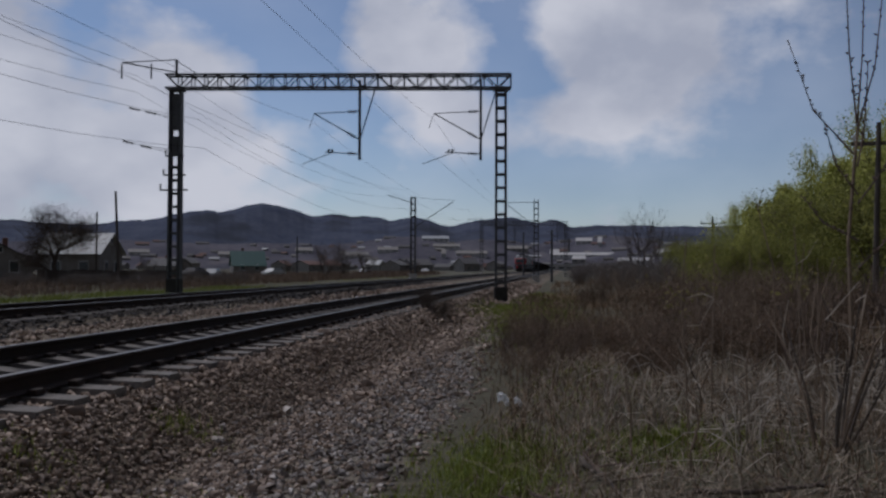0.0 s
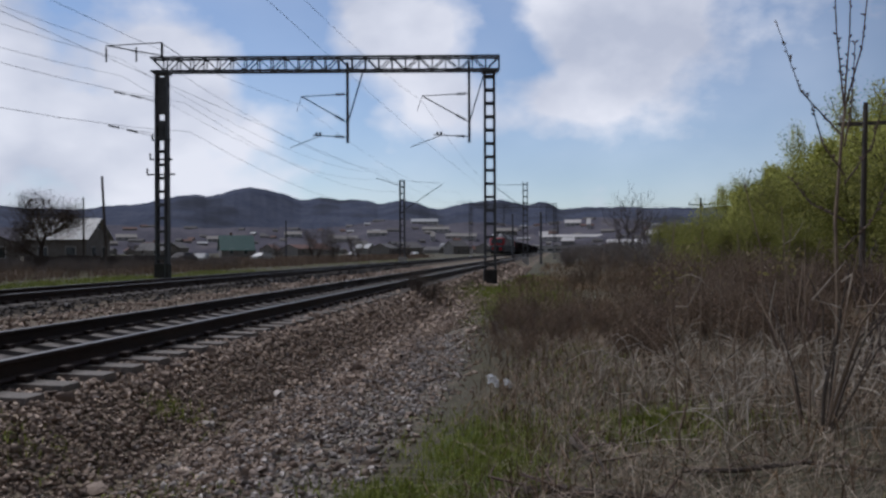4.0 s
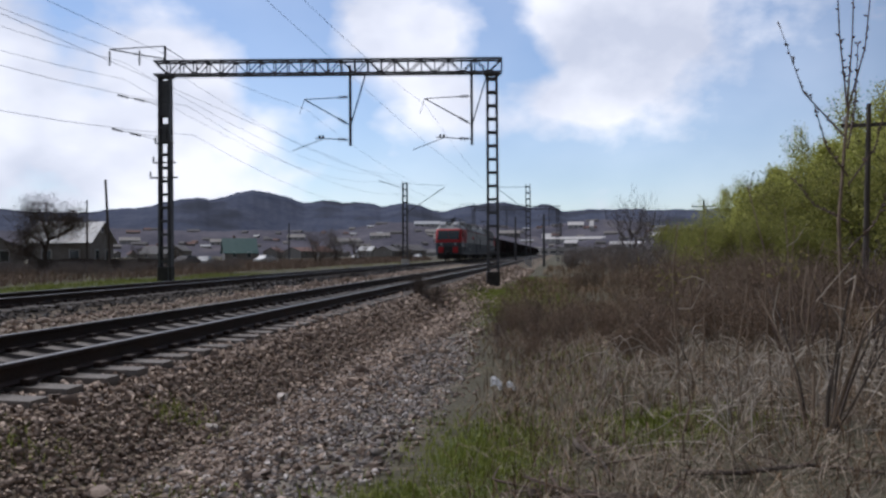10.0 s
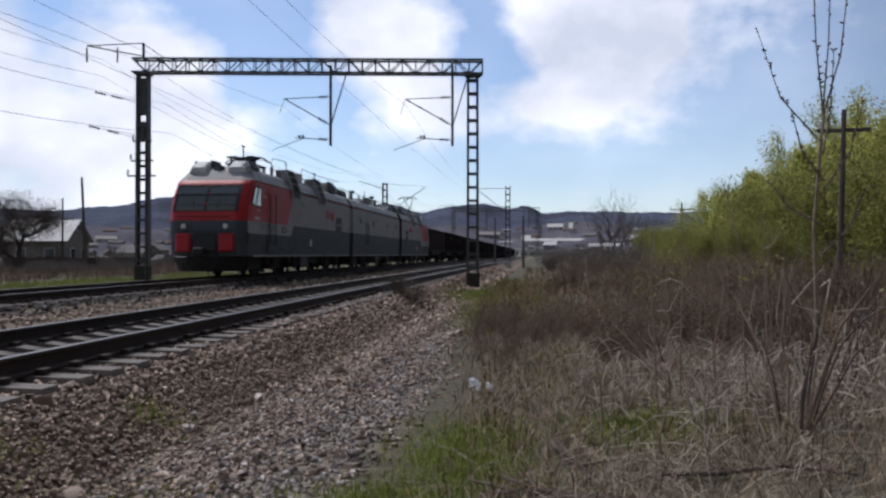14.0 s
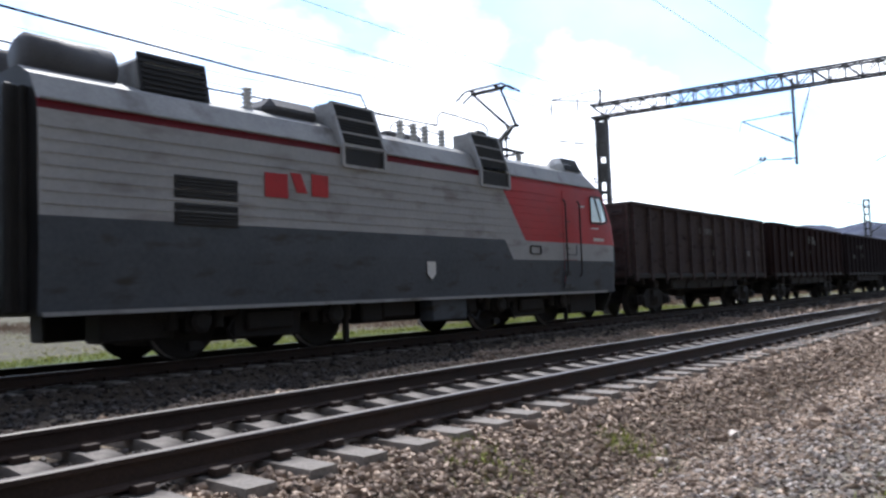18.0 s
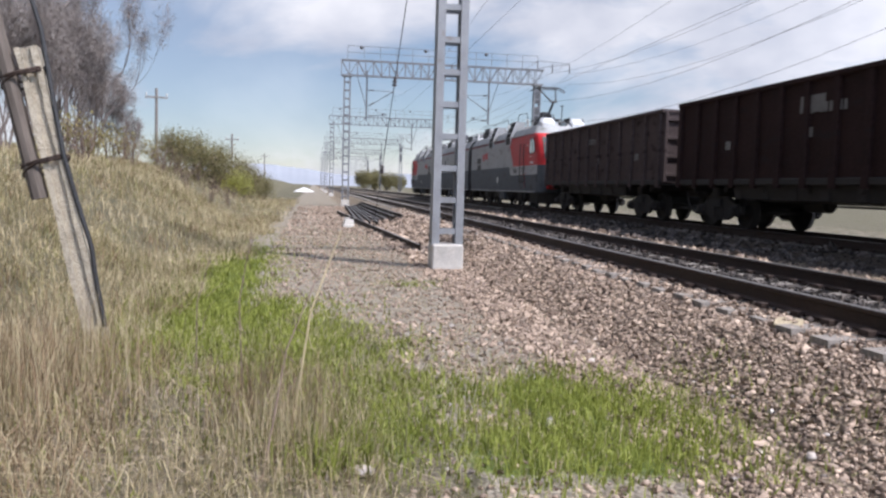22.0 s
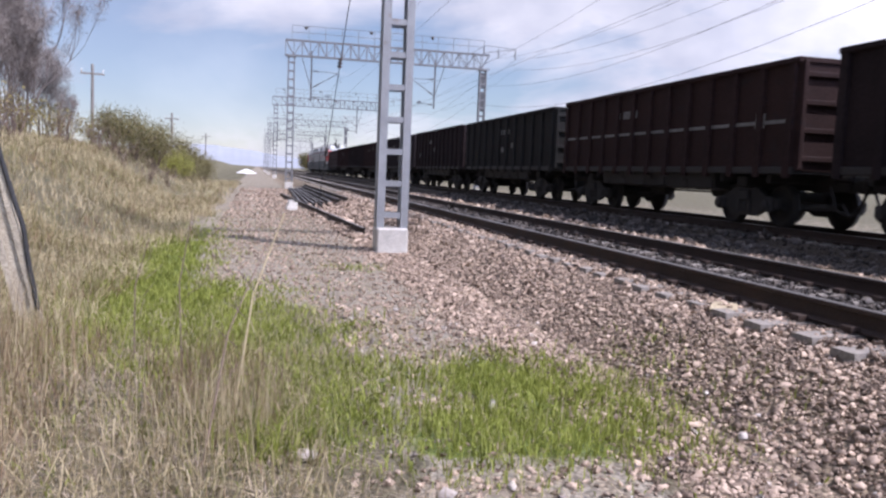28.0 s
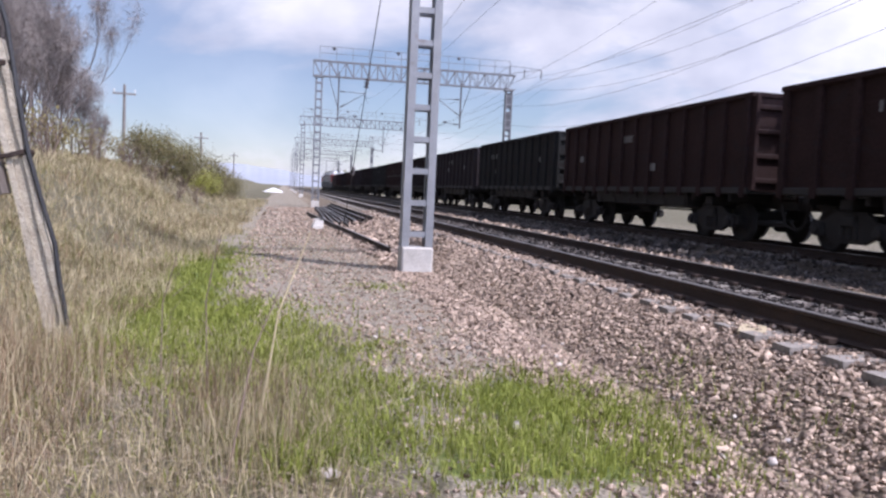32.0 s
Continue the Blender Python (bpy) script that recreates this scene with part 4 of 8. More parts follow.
def make_grass():
    rng = np.random.default_rng(8)
    # fresh grass
    xs, ys = [], []
    for px, py, rx, ry, w in GREEN:
        n = int(8000 * rx * ry * w * (1.0 if abs(py) < 10 else 0.45)) + 300
        x, y = rng.normal(px, rx * 0.62, n), rng.normal(py, ry * 0.62, n)
        k = (x > -3.6) & (np.hypot(x, y) > 2.5)
        xs.append(x[k]); ys.append(y[k])
    x, y = np.concatenate(xs), np.concatenate(ys)
    clump = 0.5 + 0.5 * np.sin(4.1 * x + 1.7 * y) * np.sin(3.3 * y - 1.1 * x)
    k = rng.uniform(0, 1, len(x)) < 0.35 + 0.65 * clump
    x, y = x[k], y[k]
    h = rng.uniform(0.04, 0.12, len(x)) * (1 + 0.5 * rng.uniform(0, 1, len(x)) ** 3)
    blades("green_grass", x, y, h, rng.uniform(0.005, 0.010, len(x)) * (1 + np.hypot(x, y) / 14), 0.5, rng, "grass_green", "short fresh green spring grass")
    # straw behind the camera and up the bank
    def rear_keep(x, y):
        near = (x > -0.6 - 0.2 * np.sin(2 * y)) * (1 - smooth01(-3, -8.5, y) * (x < 1.9)) * (1 - 0.8 * green_mask(x, y))
        bank = (x > 1.5 + 0.3 * np.sin(0.8 * y)) * 1.0
        bare = 1 - 0.85 * np.exp(-((x - 0.85) / 0.55) ** 2 - ((y + 5.7) / 0.6) ** 2)
        return np.clip(np.maximum(near * (x > -0.4) * 0.6 * bare, bank), 0, 1)
    xs, ys = [], []
    for n, x0, x1, y0, y1 in ((24000, -0.6, 4.0, -6.8, -2.2), (26000, 1.5, 8, -15, -6.0), (32000, 1.2, 13, -34, -15), (20000, 1.2, 22, -75, -34)):
        x, y = scatter(n, x0, x1, y0, y1, rng, rear_keep)
        k = np.hypot(x, y) > 2.4
        xs.append(x[k]); ys.append(y[k])
    x, y = np.concatenate(xs), np.concatenate(ys)
    d = np.hypot(x, y)
    clump = np.sin(1.3 * x + 0.7 * y) * np.sin(0.9 * y - 1.9 * x + 1) + rng.normal(0, 0.6, len(x))
    h = rng.uniform(0.08, 0.36, len(x)) * (1 + 0.5 * smooth01(10, 30, d)) * np.where(d < 7.5, 0.8, 1)
    wd = rng.uniform(0.003, 0.0065, len(x)) * (1 + d / 13)
    for nm, k, m, lab in (("dry_grass", clump < 0.35, "grass_dry", "tangled straw-coloured dry grass on the bank"), ("olive_grass", (clump >= 0.35) & (clump < 0.95), "grass_olive", "dull olive grass among the straw"),
                          ("brown_grass", clump >= 0.95, "grass_dead", "brown withered grass among the straw")):
        blades(nm, x[k], y[k], h[k], wd[k], 0.95, rng, m, lab, droop=0.7)
    # fine pale litter on the bare earth near the camera
    x, y = scatter(22000, -1.2, 3.6, -8.5, -2.6, rng, lambda x, y: 0.9 * (x > -0.7 + 0.25 * np.sin(2.3 * y)))
    blades("fine_litter", x, y, rng.uniform(0.03, 0.13, len(x)), rng.uniform(0.003, 0.007, len(x)), 2.6, rng, "litter_straw", "fine pale straw litter on bare earth", droop=0.2)
    x, y = scatter(5200, 1.1, 4.0, -7.2, -3.0, rng)
    blades("withered_grass", x, y, rng.uniform(0.1, 0.34, len(x)), rng.uniform(0.003, 0.006, len(x)), 0.9, rng, "grass_dead", "reddish-brown withered grass by the leaning post", droop=0.6)
    # tall straws standing close behind the camera
    for nm, lab, mt, n, cx, cy, sx, sy, h0, h1, ln in (
            ("straw_bunch", "bunch of upright pale straws", "grass_dry", 520, 0.12, -4.8, 0.24, 0.34, 0.18, 0.60, 0.38),
            ("red_straw", "reddish withered stalks among the straw", "grass_dead", 420, 0.30, -5.6, 0.26, 0.4, 0.2, 0.5, 0.35),
            ("brown_stalks", "tall brown withered stalks by the leaning post", "grass_dead", 800, 2.0, -5.4, 0.34, 0.9, 0.25, 0.85, 0.28),
            ("straw_stalks", "tall pale straws by the leaning post", "grass_dry", 1300, 1.95, -5.3, 0.42, 1.0, 0.25, 0.75, 0.45)):
        x, y = rng.normal(cx, sx, n), rng.normal(cy, sy, n)
        k = np.hypot(x, y) > 2.6
        x, y = x[k], y[k]
        blades(nm, x, y, rng.uniform(h0, h1, len(x)), rng.uniform(0.0025, 0.005, len(x)), ln, rng, mt, lab, droop=0.4)
    # short growth round the camera's feet
    x, y = scatter(20000, -0.9, 5.5, -3.2, 5.0, rng, lambda x, y: smooth01(-0.6, 0.4, x - path_edge(y)) * (np.hypot(x, y) > 0.35))
    blades("trodden_grass", x, y, rng.uniform(0.03, 0.10, len(x)), rng.uniform(0.004, 0.008, len(x)), 1.4, rng, "grass_olive", "short trodden dull grass")
    # thin olive weeds on the gravel path behind
    x, y = scatter(9000, -1.6, 1.9, -30, -8.5, rng, lambda x, y: 0.25 + 0.75 * np.sin(1.1 * x + 0.5 * y) ** 2)
    blades("path_weeds", x, y, rng.uniform(0.02, 0.07, len(x)), rng.uniform(0.006, 0.012, len(x)), 1.3, rng, "grass_olive", "thin olive weeds on the gravel path")
    # sparse weeds among the green
    x, y = scatter(9000, -2.8, 2.4, -9, -3.2, rng, lambda x, y: 0.5 * (x > -1.8 + 0.3 * np.sin(3 * y)))
    blades("mixed_weeds", x, y, rng.uniform(0.05, 0.22, len(x)), rng.uniform(0.0025, 0.005, len(x)), 0.7, rng, "grass_dry", "thin dry stalks among the green grass", droop=0.7)
    # dead grass and stalks ahead
    xs, ys = [], []
    for n, x0, x1, y0, y1 in ((6000, -0.9, 6, 4.5, 11), (9000, -1.4, 11, 11, 22), (12000, -2.0, 20, 22, 45), (8000, -1.0, 40, 45, 90)):
        x, y = scatter(n, x0, x1, y0, y1, rng, lambda x, y: smooth01(-0.6, 0.7, x - path_edge(y) - 0.6 * smooth01(12, 6, y)))
        xs.append(x); ys.append(y)
    x, y = np.concatenate(xs), np.concatenate(ys)
    d = np.hypot(x, y)
    tall = smooth01(8, 26, d)
    h = rng.uniform(0.06, 0.30, len(x)) * (1 + 1.0 * tall)
    blades("dead_grass", x, y, h, rng.uniform(0.004, 0.008, len(x)) * (1 + d / 10), 1.15, rng, "grass_dead", "matted brown dead grass and weeds", droop=0.7)
    # flattened litter between the shrubs
    x, y = scatter(19000, -0.6, 8, 4.3, 15, rng, lambda x, y: smooth01(-0.3, 0.6, x - path_edge(y) - 0.4) * (1 - 0.85 * green_mask(x, y)))
    blades("flat_litter", x, y, rng.uniform(0.08, 0.34, len(x)), rng.uniform(0.004, 0.009, len(x)), 2.3, rng, "litter_straw", "flattened pale dead stalks and litter", droop=0.2)
    # field beyond the tracks
    x, y = scatter(24000, -60, -17.5, -8, 130, rng)
    d = np.hypot(x, y)
    blades("field_grass", x, y, rng.uniform(0.04, 0.15, len(x)), rng.uniform(0.012, 0.03, len(x)) * (1 + d / 40), 1.2, rng, "grass_olive", "rough dull grass in the field past the tracks")
    x, y = scatter(36000, -24, -16.4, 2, 52, rng, lambda x, y: 0.6 + 0.4 * np.sin(0.3 * y) ** 2)
    k = (x > -22.5 - 0.8 * np.sin(0.4 * y)) & (y < 52)
    blades("verge_grass", x[k], y[k], rng.uniform(0.06, 0.2, k.sum()), rng.uniform(0.015, 0.03, k.sum()), 0.6, rng, "verge_green", "yellow-green verge grass past the tracks")
    x, y = scatter(95000, -80, -21, 24, 200, rng, lambda x, y: (0.35 + 0.65 * np.sin(0.21 * x + 0.13 * y) ** 2) * (x > -80 + 0.2 * (y - 22)) * smooth01(-21.0, -26.0, x + 0.05 * np.maximum(0, y - 52)))
    d = np.hypot(x, y)
    blades("dry_reeds", x, y, rng.uniform(0.2, 0.62, len(x)) * (1 + d / 150), rng.uniform(0.012, 0.026, len(x)) * (1 + d / 45), 0.7, rng, "reed_brown", "brown dry reeds in the field past the tracks", "reeds")
    # lone tufts on the gravel
    for px, py, r, hh in ((-3.3, 6.6, 0.14, 0.12), (-3.6, 4.9, 0.2, 0.1), (-2.6, 5.0, 0.2, 0.08), (-2.2, 30.5, 0.6, 0.2), (-0.15, -4.45, 0.12, 0.3), (-1.6, -12.9, 0.25, 0.12), (-1.0, -8.0, 0.15, 0.1)):
        n = 160
        x, y = rng.normal(px, r, n), rng.normal(py, r, n)
        blades("grass_tuft", x, y, rng.uniform(0.4, 1, n) * hh, np.full(n, 0.012), 0.6, rng, "grass_green", "small green grass tuft growing in the gravel", "grass tuft")


make_grass()

# ---- woody plants ----
M["bark"] = mat("bark", (0.055, 0.042, 0.034), (0.16, 0.125, 0.10), 0.9, scale=6, fine=40, bump=0.5, stretch=(1, 1, 0.3))
M["twig"] = mat("twig", (0.085, 0.058, 0.045), (0.25, 0.18, 0.145), 0.85, scale=3, fine=20, bump=0.2, islands=True)
M["scrub_twig"] = mat("scrub_twig", (0.16, 0.113, 0.078), (0.37, 0.275, 0.195), 0.85, scale=3, fine=20, bump=0.2, islands=True)
M["pale_twig"] = mat("pale_twig", (0.34, 0.285, 0.225), (0.66, 0.575, 0.47), 0.85, scale=3, fine=20, bump=0.2, islands=True)
M["leaf_spring"] = mat("leaf_spring", (0.38, 0.40, 0.09), (0.62, 0.61, 0.21), 0.55, scale=0.4, fine=2, bump=0, islands=True, trans=0.75, spec=0.3)
M["leaf_olive"] = mat("leaf_olive", (0.20, 0.18, 0.07), (0.42, 0.35, 0.15), 0.6, scale=0.4, fine=2, bump=0, islands=True, trans=0.5, spec=0.3)
M["leaf_withered"] = mat("leaf_withered", (0.13, 0.092, 0.066), (0.34, 0.245, 0.175), 0.7, scale=0.4, fine=2, bump=0, islands=True, trans=0.3, spec=0.2)
M["tree_grey"] = mat("tree_grey", (0.10, 0.082, 0.075), (0.22, 0.185, 0.17), 0.9, scale=3, fine=20, bump=0.3)
M["leaf_green"] = mat("leaf_green", (0.19, 0.20, 0.05), (0.40, 0.39, 0.12), 0.6, scale=0.4, fine=2, bump=0, islands=True, trans=0.6, spec=0.25)
M["leaf_dark"] = mat("leaf_dark", (0.12, 0.113, 0.052), (0.29, 0.255, 0.12), 0.6, scale=0.4, fine=2, bump=0, islands=True, trans=0.3, spec=0.25)
M["bare_crown"] = mat("bare_crown", (0.15, 0.128, 0.118), (0.31, 0.27, 0.25), 0.9, scale=1, fine=8, bump=0, islands=True)


def grow(g, p, d, ln, r, depth, rng, tips, spread=0.55, lift=0.15, kids=(2, 3), sides=4, wob=0.16):
    """A limb and, from it, finer ones."""
    p, d = Vector(p), Vector(d).normalized()
    pts = [p]
    for i in range(3):
        d = (d + Vector((rng.gauss(0, wob), rng.gauss(0, wob), rng.gauss(lift * 0.4, wob * 0.6)))).normalized()
        p = p + d * (ln / 3)
        pts.append(p)
        if depth <= 1:
            tips.append(p.copy())
    g.tube(pts, r, max(3, sides), r * 0.55, caps=False)
    if depth > 0:
        for k in range(rng.randint(*kids)):
            q = pts[rng.choice((1, 2, 3, 3))]
            nd = (d + Vector((rng.gauss(0, spread), rng.gauss(0, spread), rng.gauss(lift, spread * 0.5)))).normalized()
            grow(g, q, nd, ln * rng.uniform(0.55, 0.8), r * 0.55, depth - 1, rng, tips, spread, lift, kids, sides - 1, wob)


def leaf_cloud(tips, n, spread, size, seed, material, down=0.0):
    rng = np.random.default_rng(seed)
    t = np.array([tuple(p) for p in tips])
    c = t[rng.integers(0, len(t), n)] + np.clip(rng.normal(0, spread, (n, 3)), -1.5 * spread, 1.5 * spread)
    c[:, 2] -= np.abs(rng.normal(0, down, n)) if down else 0
    s = size * rng.lognormal(0, 0.3, n)
    u = rng.normal(0, 1, (n, 3)); u /= np.linalg.norm(u, axis=1)[:, None]
    if material == "bare_crown":
        u = u + np.array((0, 0, 0.55)); u /= np.linalg.norm(u, axis=1)[:, None]
    w = np.cross(u, rng.normal(0, 1, (n, 3))); w /= np.linalg.norm(w, axis=1)[:, None]
    a, b = u * s[:, None], w * (s * (0.032 if material in ("bare_crown", "bark", "twig", "scrub_twig") else 0.55))[:, None]
    v = np.stack([c - a, c + b, c + a, c - b], 1).reshape(-1, 3)
    f = np.arange(4 * n).reshape(-1, 4)
    return v, f


def make_mesh(name, v, f, material):
    ob = soup(name, v, f, material)
    me = ob.data
    bpy.data.objects.remove(ob)
    return me


def tree(name, label, seed, h, depth=4, trunk=0.14, leaves=0, leaf=0.09, material="leaf_spring", spread=0.5, stems=1, twig="bark", down=0.0, puff=0.35, kids=(2, 4), lift=0.2, category="tree", group=""):
    rng = random.Random(seed)
    root = thing(name, label, category, group)
    g, tips = G(), []
    for k in range(stems):
        a = rng.uniform(0, 6.28)
        o = 0.0 if stems == 1 else 0.12 * trunk * 10
        grow(g, (o * math.cos(a), o * math.sin(a), -0.1), (0.25 * math.cos(a) * (stems > 1), 0.25 * math.sin(a) * (stems > 1), 1), h * 0.42, trunk, depth, rng, tips, spread, lift, kids, 6)
    part("trunk", g, twig, root)
    if leaves:
        v, f = leaf_cloud(tips, leaves, puff, leaf, seed, material, down=down)
        part("crown", make_mesh("crown", v, f, material), None, root)
    return root


def place(ob, x, y, s=1.0, rz=0.0, z=None):
    zz = float(ground_z(x, y)) if z is None else z
    ob.matrix_basis = pose(x, y, zz, 0, 0, rz) @ Matrix.Diagonal((s, s, s, 1))
    return ob


def copies(ob, spots):
    """spots: x, y, scale, turn; the first takes the original."""
    place(ob, *spots[0])
    for x, y, s, rz in spots[1:]:
        c = copy_thing(ob, pose(x, y, float(ground_z(x, y)), 0, 0, rz))
        c.scale = (s, s, s)


def polar(az, d):
    """A place d metres off, az degrees to the left of +y."""
    return -d * math.sin(radians(az)), d * math.cos(radians(az))


def make_woods():
    # leafing trees on the right ahead
    a = tree("willow_tree", "leafing tree with a yellow-green spring crown", 5, 7.0, 4, 0.16, 46000, 0.046, "leaf_spring", 0.55, 1, "bark", 0.45, 0.22, group="trees ahead")
    b = tree("willow_tree", "leafing tree with a bright spring-green drooping crown", 9, 8.0, 4, 0.18, 50000, 0.046, "leaf_spring", 0.6, 2, "bark", 0.7, 0.23, group="trees ahead")
    c = tree("bush", "olive-green leafing bush at the wood's edge", 14, 3.6, 3, 0.06, 20000, 0.034, "leaf_green", 0.6, 5, "twig", 0.2, 0.4, category="bush", group="bushes ahead")
    copies(a, [(*polar(-17.0, 52), 1.17, 0), (*polar(-13.0, 46), 0.70, 130), (*polar(-19, 47), 1.23, 70), (*polar(-23.5, 44), 1.43, 150), (*polar(-15.5, 60), 1.07, 220), (*polar(-28, 38), 1.43, 30), (*polar(-36, 42), 1.49, 200)])
    row = [(*polar(az, d), k, 40 * az) for az, d, k in ((78, 84, 0.75), (82, 80, 0.8), (86, 86, 0.8), (90, 80, 0.72), (94, 84, 0.8), (98, 82, 0.75), (103, 88, 0.7))]
    copies(tree("willow_tree", "yellow-green leafing tree across the field", 11, 6.4, 4, 0.15, 9000, 0.10, "leaf_spring", 0.6, 2, "bark", 0.5, 0.35, group="trees across the field"), row)
    copies(b, [(*polar(-18.6, 50), 1.04, 0), (*polar(-20.5, 40), 1.01, 100), (*polar(-25, 36), 1.10, 180), (*polar(-14.6, 56), 0.86, 250), (*polar(-12.6, 50), 0.58, 45), (*polar(-14.2, 44), 0.76, 160), (*polar(-22, 52), 1.30, 20), (*polar(-32, 40), 1.17, 90)])
    copies(c, [(*polar(-8.6, 60), 0.92, 0), (*polar(-9.7, 54), 0.86, 60), (*polar(-11.3, 50), 0.9, 130), (*polar(-13, 42), 1.0, 200), (*polar(-15, 38), 1.23, 20), (*polar(-17.5, 34), 1.23, 90),
               (*polar(-20, 30), 1.17, 300), (*polar(-23, 27), 1.23, 250), (*polar(-26, 25), 1.30, 40), (*polar(-7.6, 70), 0.92, 10), (*polar(-30, 24), 1.30, 140),
               (*polar(-10.5, 38), 0.72, 15), (*polar(-12, 33), 0.70, 75), (*polar(-9.0, 45), 0.75, 190), (*polar(-14.2, 30), 0.66, 260), (*polar(-16.5, 27), 0.62, 330)])
    # bare brown scrub in the middle distance
    d = tree("scrub", "bare brown twiggy scrub", 21, 1.6, 3, 0.014, 900, 0.05, "scrub_twig", spread=0.5, stems=6, puff=0.16, twig="scrub_twig", kids=(2, 3), category="bush", group="bare scrub")
    e = tree("scrub", "low tangle of brown twigs with small withered leaves", 22, 1.1, 3, 0.010, 1300, 0.024, "leaf_withered", spread=0.7, stems=7, puff=0.16, twig="scrub_twig", kids=(2, 3), lift=0.05, category="bush", group="bare scrub")
    rng = random.Random(2)
    spots, spots2, spots3 = [], [], []
    for i in range(210):
        dd = rng.uniform(12.5, 38)
        az = rng.uniform(-30, 0.5) if dd > 16 else rng.uniform(-28, -5)
        x, y = polar(az, dd)
        if x < 0.2 + 0.02 * dd + 0.9 * (17 < dd < 31) or math.sin(1.1 * x + 2) * math.sin(0.55 * dd) > 0.45:
            continue
        (spots if rng.random() < 0.55 else spots2).append((x, y, rng.uniform(0.65, 1.1) * (0.8 if dd < 18 else 1.2), rng.uniform(0, 360)))
    for i in range(52):
        dd = rng.uniform(10.5, 18.5)
        x = path_edge(dd) + rng.uniform(0.4, 3.0)
        rng.choice((spots, spots2, spots3, spots3)).append((float(x), dd, rng.uniform(0.3, 0.7), rng.uniform(0, 360)))
    copies(d, spots); copies(e, spots2)
    copies(tree("scrub", "dark brown leafless scrub at the edge of the path", 23, 1.3, 3, 0.012, 1100, 0.03, "twig", spread=0.6, stems=7, puff=0.14, twig="twig", kids=(2, 3), category="bush", group="dark scrub"), spots3)
    copies(tree("shrub", "low dark shrub growing in the ballast shoulder", 24, 0.62, 3, 0.010, 1500, 0.03, "bark", spread=0.8, stems=9, puff=0.10, twig="bark", kids=(2, 3), category="bush", group="ballast shrubs"),
           [(-3.72, 22.0, 1.5, 0), (-3.4, 22.2, 1.15, 120), (-4.0, 22.4, 1.1, 60)])
    # two bare small trees on the skyline
    f = tree("bare_tree", "small bare tree in front of the hills", 31, 7.5, 5, 0.10, 500, 0.16, "bare_crown", puff=0.25, spread=0.42, twig="tree_grey", stems=4, kids=(2, 3), group="bare trees")
    copies(f, [(*polar(-4.9, 80), 0.95, 0), (*polar(-5.7, 77), 0.88, 200), (*polar(-6.5, 74), 0.80, 120), (*polar(-7.5, 78), 0.68, 60), (*polar(-8.9, 80), 0.52, 300)])
    # round bare tree beside the white house
    h = tree("bare_tree", "round bare tree beside the house", 33, 6.2, 5, 0.2, 7000, 0.28, "bark", puff=0.4, spread=0.75, twig="bark", kids=(3, 4), lift=0.05, group="bare trees")
    copies(h, [(*polar(34.4, 80), 1.3, 0)])
    k = tree("shrub", "dark leafless shrub thicket in the field", 35, 4.2, 3, 0.07, 2600, 0.14, "bare_crown", 0.6, 5, "bark", 0, 0.5, category="bush", group="field thickets")
    copies(k, [(*polar(17.0, 120), 1.35, 0), (*polar(15.7, 125), 1.5, 70), (*polar(14.2, 130), 1.2, 20), (*polar(26.5, 120), 0.7, 50), (*polar(37, 100), 0.9, 90), (*polar(19.5, 150), 0.9, 10), (*polar(10.6, 150), 0.8, 130), (*polar(29, 140), 0.9, 0)])
    copies(tree("shrub", "hazy thicket far along the line", 36, 4.6, 3, 0.07, 5200, 0.13, "leaf_dark", 0.6, 6, "bark", 0, 0.5, category="bush", group="far thickets"),
           [(*polar(176.4, 230), 1.2, 0), (*polar(175.7, 250), 1.35, 60), (*polar(174.9, 240), 1.2, 130), (*polar(173.9, 260), 1.1, 10)])
    hg = tree("shrub", "low brown leafless shrub in a hazy thicket", 37, 1.7, 3, 0.02, 2600, 0.12, "bare_crown", 0.6, 6, "scrub_twig", 0, 0.3, category="bush", group="hedge shrubs")
    rr = random.Random(5)
    copies(hg, [(*polar(22.5 + 0.55 * q, rr.uniform(62, 72)), rr.uniform(0.45, 0.8), rr.uniform(0, 360)) for q in range(34)] + [(*polar(rr.uniform(-9.5, -0.8), rr.uniform(46, 105)), rr.uniform(0.8, 1.35), rr.uniform(0, 360)) for q in range(46)])
    # bare wood on top of the bank behind
    w = tree("bare_tree", "tall bare grey-brown tree on the bank", 41, 7.6, 5, 0.06, 9000, 0.22, "bare_crown", puff=0.24, spread=0.34, stems=5, twig="tree_grey", kids=(2, 3), lift=0.5, group="trees on the bank")
    w2 = tree("bare_tree", "slender bare tree among dry grass on the bank", 43, 6.4, 5, 0.05, 8500, 0.22, "bare_crown", puff=0.24, spread=0.36, stems=6, twig="tree_grey", kids=(2, 3), lift=0.5, group="trees on the bank")
    copies(w, [(*polar(-161.5, 27), 0.62, 0), (*polar(-164, 32), 0.72, 50), (*polar(-165.6, 38), 0.78, 100), (*polar(-166.6, 46), 0.62, 150), (*polar(-158, 24), 0.62, 200), (*polar(-164.6, 50), 0.95, 250), (*polar(-163, 36), 0.85, 15), (*polar(-160.5, 33), 0.85, 95)])
    copies(w2, [(*polar(-162.8, 29), 0.72, 20), (*polar(-165.3, 35), 0.72, 70), (*polar(-166.8, 42), 0.56, 120), (*polar(-167.8, 50), 0.42, 170), (*polar(-160, 26), 0.7, 240), (*polar(-162.2, 44), 0.95, 90)])
    bb = tree("bush", "dense leafing bush at the end of the bank", 47, 3.2, 3, 0.05, 8000, 0.042, "leaf_dark", 0.6, 6, "twig", 0.1, 0.4, category="bush", group="bushes on the bank")
